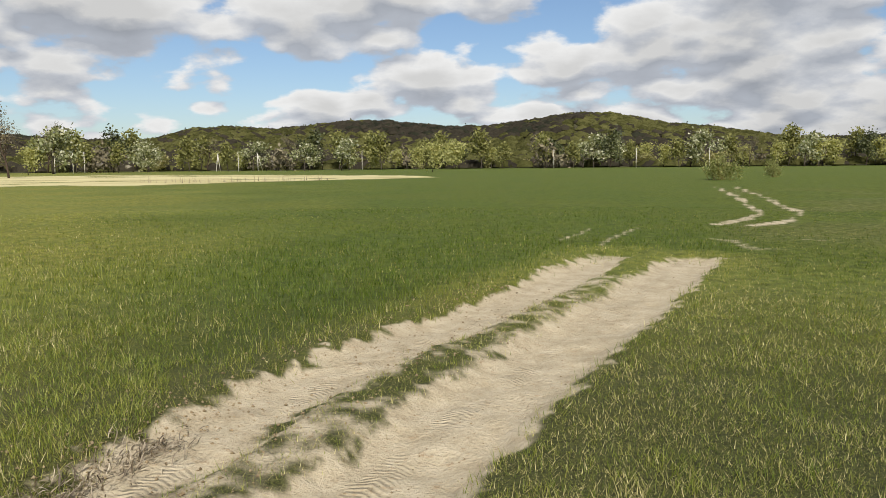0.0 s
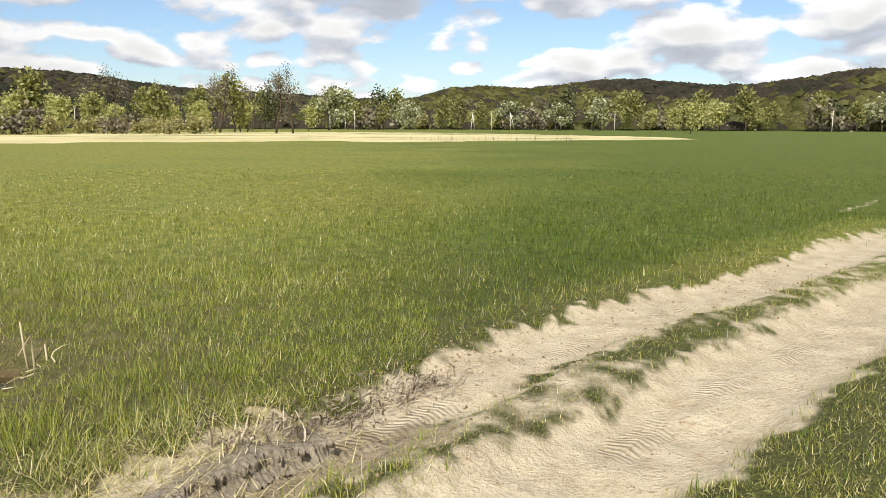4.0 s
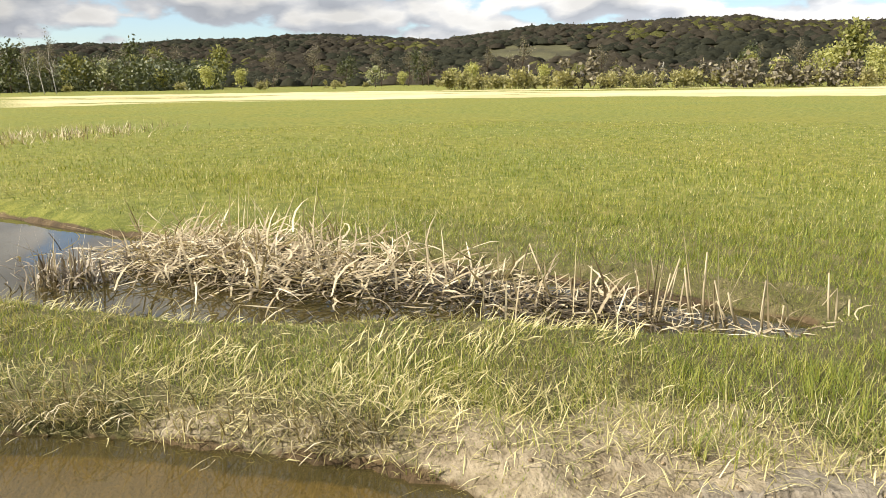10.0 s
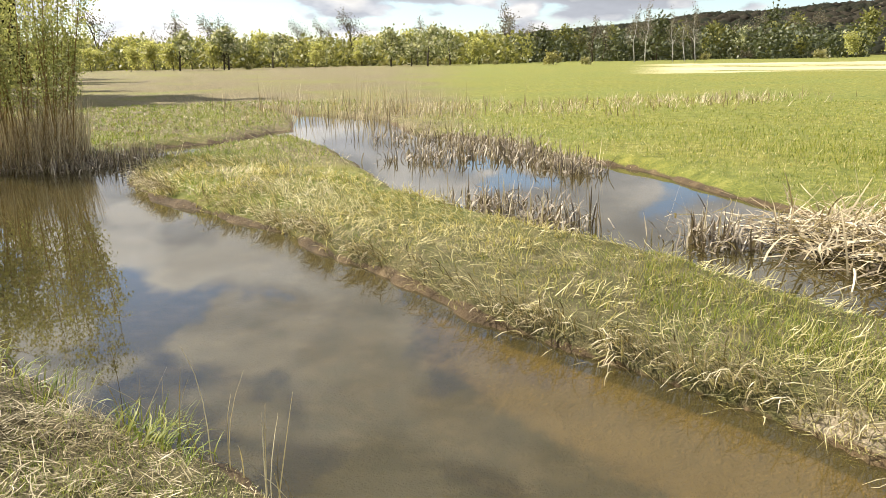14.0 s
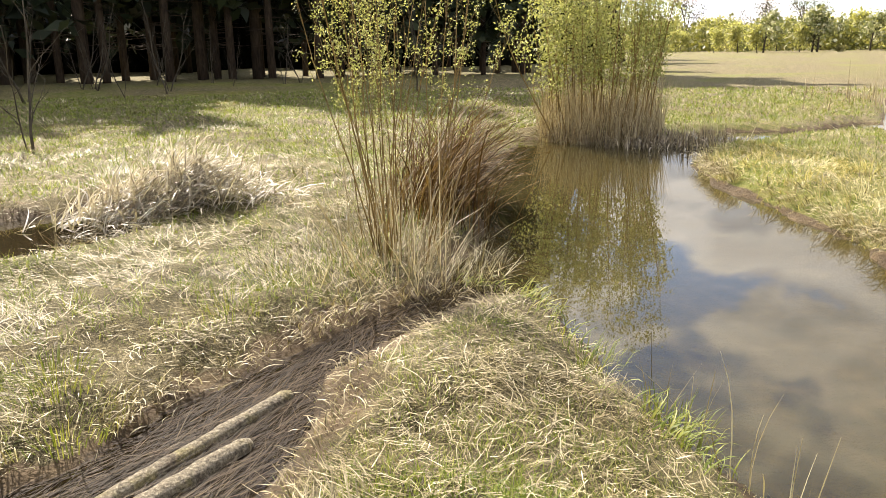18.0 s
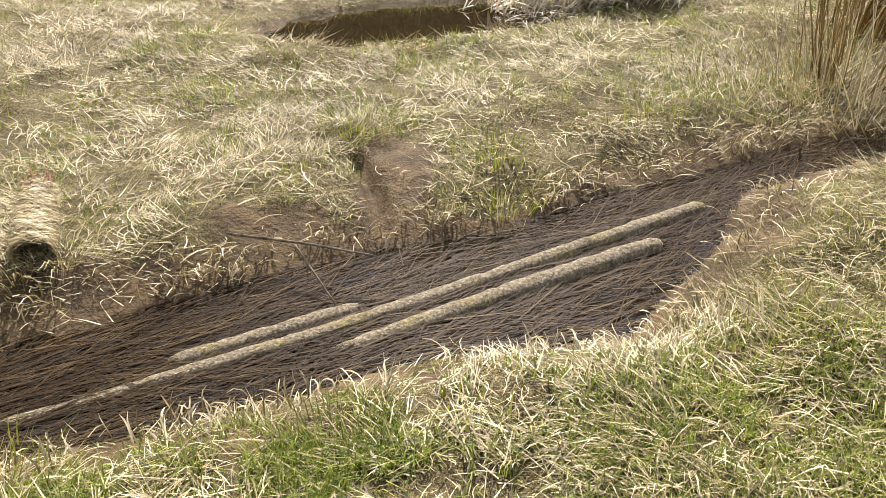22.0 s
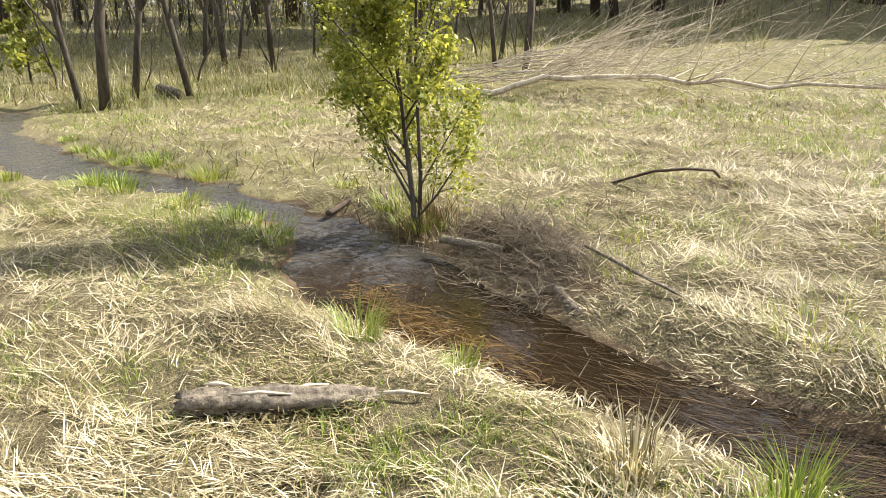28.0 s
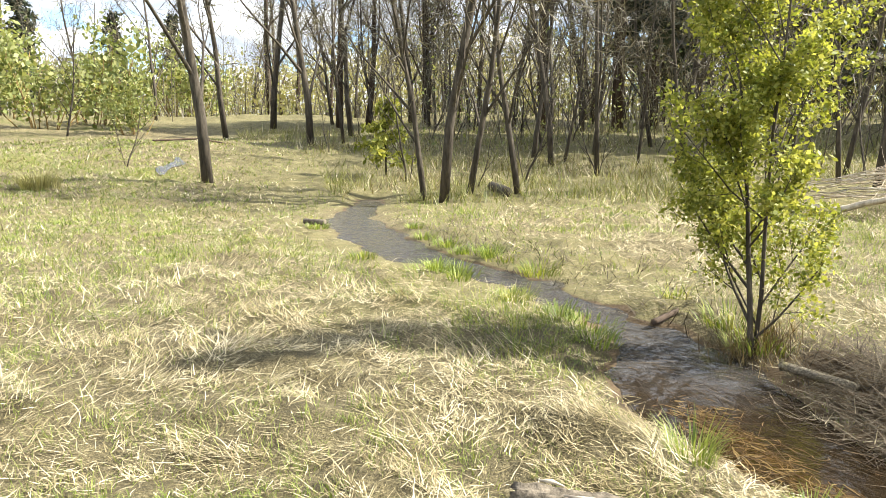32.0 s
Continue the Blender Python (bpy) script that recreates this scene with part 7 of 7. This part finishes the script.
def rotten_log():
    """A cracked rotten log: grooved shell with torn ends, and loose splinters."""
    a, b = Vector((3.42, 0.02, 0.045)), Vector((3.25, -0.78, 0.03))
    t = thing("rotten_log", "rotten grey log with dark cracks and torn ends on straw", "log", Matrix.Translation((a + b) / 2))
    k = np.random.default_rng(35)
    d = (b - a)
    axis = d.normalized()
    side, upv = axis.cross(Vector((0, 0, 1))).normalized(), Vector((0, 0, 1))
    rows, sides = 34, 20
    groove = 1 - 0.32 * (k.uniform(size=sides) < 0.3)
    v = []
    for j in range(rows):
        s = j / (rows - 1)
        r = 0.062 * (0.8 + 0.25 * math.sin(3.1 * s + 0.4)) * (1 + 0.10 * math.sin(17 * s))
        for i in range(sides):
            w = 2 * math.pi * i / sides
            q = r * groove[(i + int(2.2 * s)) % sides] * k.uniform(0.86, 1.1)
            torn = (k.uniform(-0.04, 0.02) if j == 0 else k.uniform(-0.02, 0.04) if j == rows - 1 else 0.0)
            v.append(tuple(d * (s - 0.5) + axis * torn + side * math.cos(w) * q * 1.15 + upv * math.sin(w) * q * 0.85))
    v += [tuple(d * -0.46), tuple(d * 0.46)]
    quads = [(j * sides + i, j * sides + (i + 1) % sides, (j + 1) * sides + (i + 1) % sides, (j + 1) * sides + i) for j in range(rows - 1) for i in range(sides)]
    n = rows * sides
    tris = [(n, (i + 1) % sides, i) for i in range(sides)] + [(n + 1, n - sides + i, n - sides + (i + 1) % sides) for i in range(sides)]
    g = Geo()
    g.put(v, quads, tris)
    g.link("shaft", M["rotten"], t, smooth_faces=False)
    for i in range(9):
        g = Geo()
        p = d * k.uniform(-0.5, 0.5) + side * k.uniform(-0.12, 0.05) + upv * k.uniform(-0.03, 0.05)
        e = p + axis * k.uniform(0.08, 0.3) + side * k.uniform(-0.05, 0.05)
        g.tube([p, p.lerp(e, 0.5) + upv * 0.008, e], [0.004, 0.011, 0.003], 5)
        g.link("splinter", M["dead_wood"], t)


rotten_log()


def clay_ridge():
    """The cracked clay edge pressed up beside the rut."""
    a, b = Vector((-2.86, 1.7, -0.02)), Vector((-1.96, 3.55, -0.01))
    t = thing("clay_ridge", "grey cracked clay ridge pressed up beside the rut", "clay", Matrix.Translation(a))
    k = np.random.default_rng(36)
    prof = [(-0.34, -0.05), (-0.24, 0.0), (-0.14, 0.012), (-0.06, 0.02), (-0.015, 0.024), (0.0, 0.018), (0.012, 0.0), (0.02, -0.025), (0.032, -0.05), (0.06, -0.07), (0.10, -0.09)]
    d = b - a
    out = Vector((d.y, -d.x, 0)).normalized()
    rows, v = 230, []
    for j in range(rows):
        s = j / (rows - 1)
        bend = 0.05 * math.sin(5.0 * s + 0.6) + 0.016 * math.sin(29 * s) + 0.010 * math.sin(67 * s + 2)
        notch = 0.035 if k.uniform() < 0.07 else 0.0
        amp = min(1.0, 5 * s, 5 * (1 - s)) * (0.85 + 0.15 * math.sin(9 * s))
        for u, z in prof:
            face = u > -0.02
            px = d * s + out * (u + bend - (notch if face else 0.0) + k.normal(0, 0.007 if face else 0.002))
            v.append((px.x, px.y, z * (amp if z > 0 else 1.0) - 0.04 * (1 - amp) + k.normal(0, 0.006 if face else 0.0018)))
    m = len(prof)
    g = Geo()
    g.put(v, [(j * m + i, j * m + i + 1, (j + 1) * m + i + 1, (j + 1) * m + i) for j in range(rows - 1) for i in range(m - 1)])
    g.link("ridge", M["clay"], t, smooth_faces=False)
    for i in range(14):
        g = Geo()
        s = k.uniform(0.1, 0.98)
        c = d * s + out * (0.05 * math.sin(5.0 * s + 0.6) + k.uniform(0.02, 0.12))
        r = k.uniform(0.008, 0.022)
        g.tube([c + Vector((0, 0, -0.03)), c + Vector((0, 0, r * 0.2)), c + Vector(k.normal(0, 0.2 * r, 3)) + Vector((0, 0, r * 0.9))], [r, r * 0.95, r * 0.35], 5, True, 0.4, i)
        g.link("lump", M["clay"], t)


M["clay"] = material("grey_clay", bark_build((0.085, 0.07, 0.048), (0.28, 0.24, 0.18), 24.0, 1.0))
clay_ridge()


def fallen_tree():
    """The bleached fallen tree with its bare branches."""
    t = thing("fallen_tree", "bleached fallen tree with bare thin branches on dry grass", "tree", Matrix.Translation((13.2, -8.4, 0)))
    g, k, tips = Geo(), np.random.default_rng(55), []
    pts = [Vector(p) - Vector((13.2, -8.4, 0)) for p in ((16.6, -4.7, 0.12), (15.7, -5.6, 0.10), (15.0, -6.4, 0.42), (13.4, -8.1, 0.42), (11.6, -10.0, 0.38), (9.2, -12.2, 0.30))]
    fine = []
    for i in range(len(pts) - 1):
        for q in range(4):
            fine.append(pts[i].lerp(pts[i + 1], q / 4) + Vector(k.normal(0, 0.035, 3)))
    fine.append(pts[-1])
    g.tube(fine, np.linspace(0.078, 0.02, len(fine)), 8)
    g.link("trunk", M["dead_wood"], t)
    for i in range(64):
        s = k.uniform(1.3, 4.9)
        j = int(s)
        p = pts[j].lerp(pts[j + 1], s - j)
        d = Vector((k.uniform(-0.9, 0.5), k.uniform(-0.9, -0.1), k.uniform(0.0, 0.55))).normalized()
        b = Geo()
        grow(b, tips, k, p, d, k.uniform(1.2, 3.8), 0.012, 1, (9,), spread=30, rise=0.08, wander=0.12, sides=5, first=0.3, shrink=0.5)
        b.link("branch", M["dead_wood"], t)
    for i in range(46):                    # long fine shoots sweeping from the crown end
        p = pts[0].lerp(pts[2], k.uniform(0, 1)) + Vector((k.uniform(-0.3, 1.2), k.uniform(-0.8, 0.3), k.uniform(0, 0.5)))
        d = Vector((k.uniform(-0.5, 0.1), -1.0, k.uniform(0.0, 0.2))).normalized()
        b = Geo()
        grow(b, tips, k, p, d, k.uniform(2.5, 5.5), 0.014, 1, (6,), spread=16, rise=0.0, wander=0.09, sides=4, first=0.25, shrink=0.4)
        b.link("branch", M["dead_wood"], t)


fallen_tree()
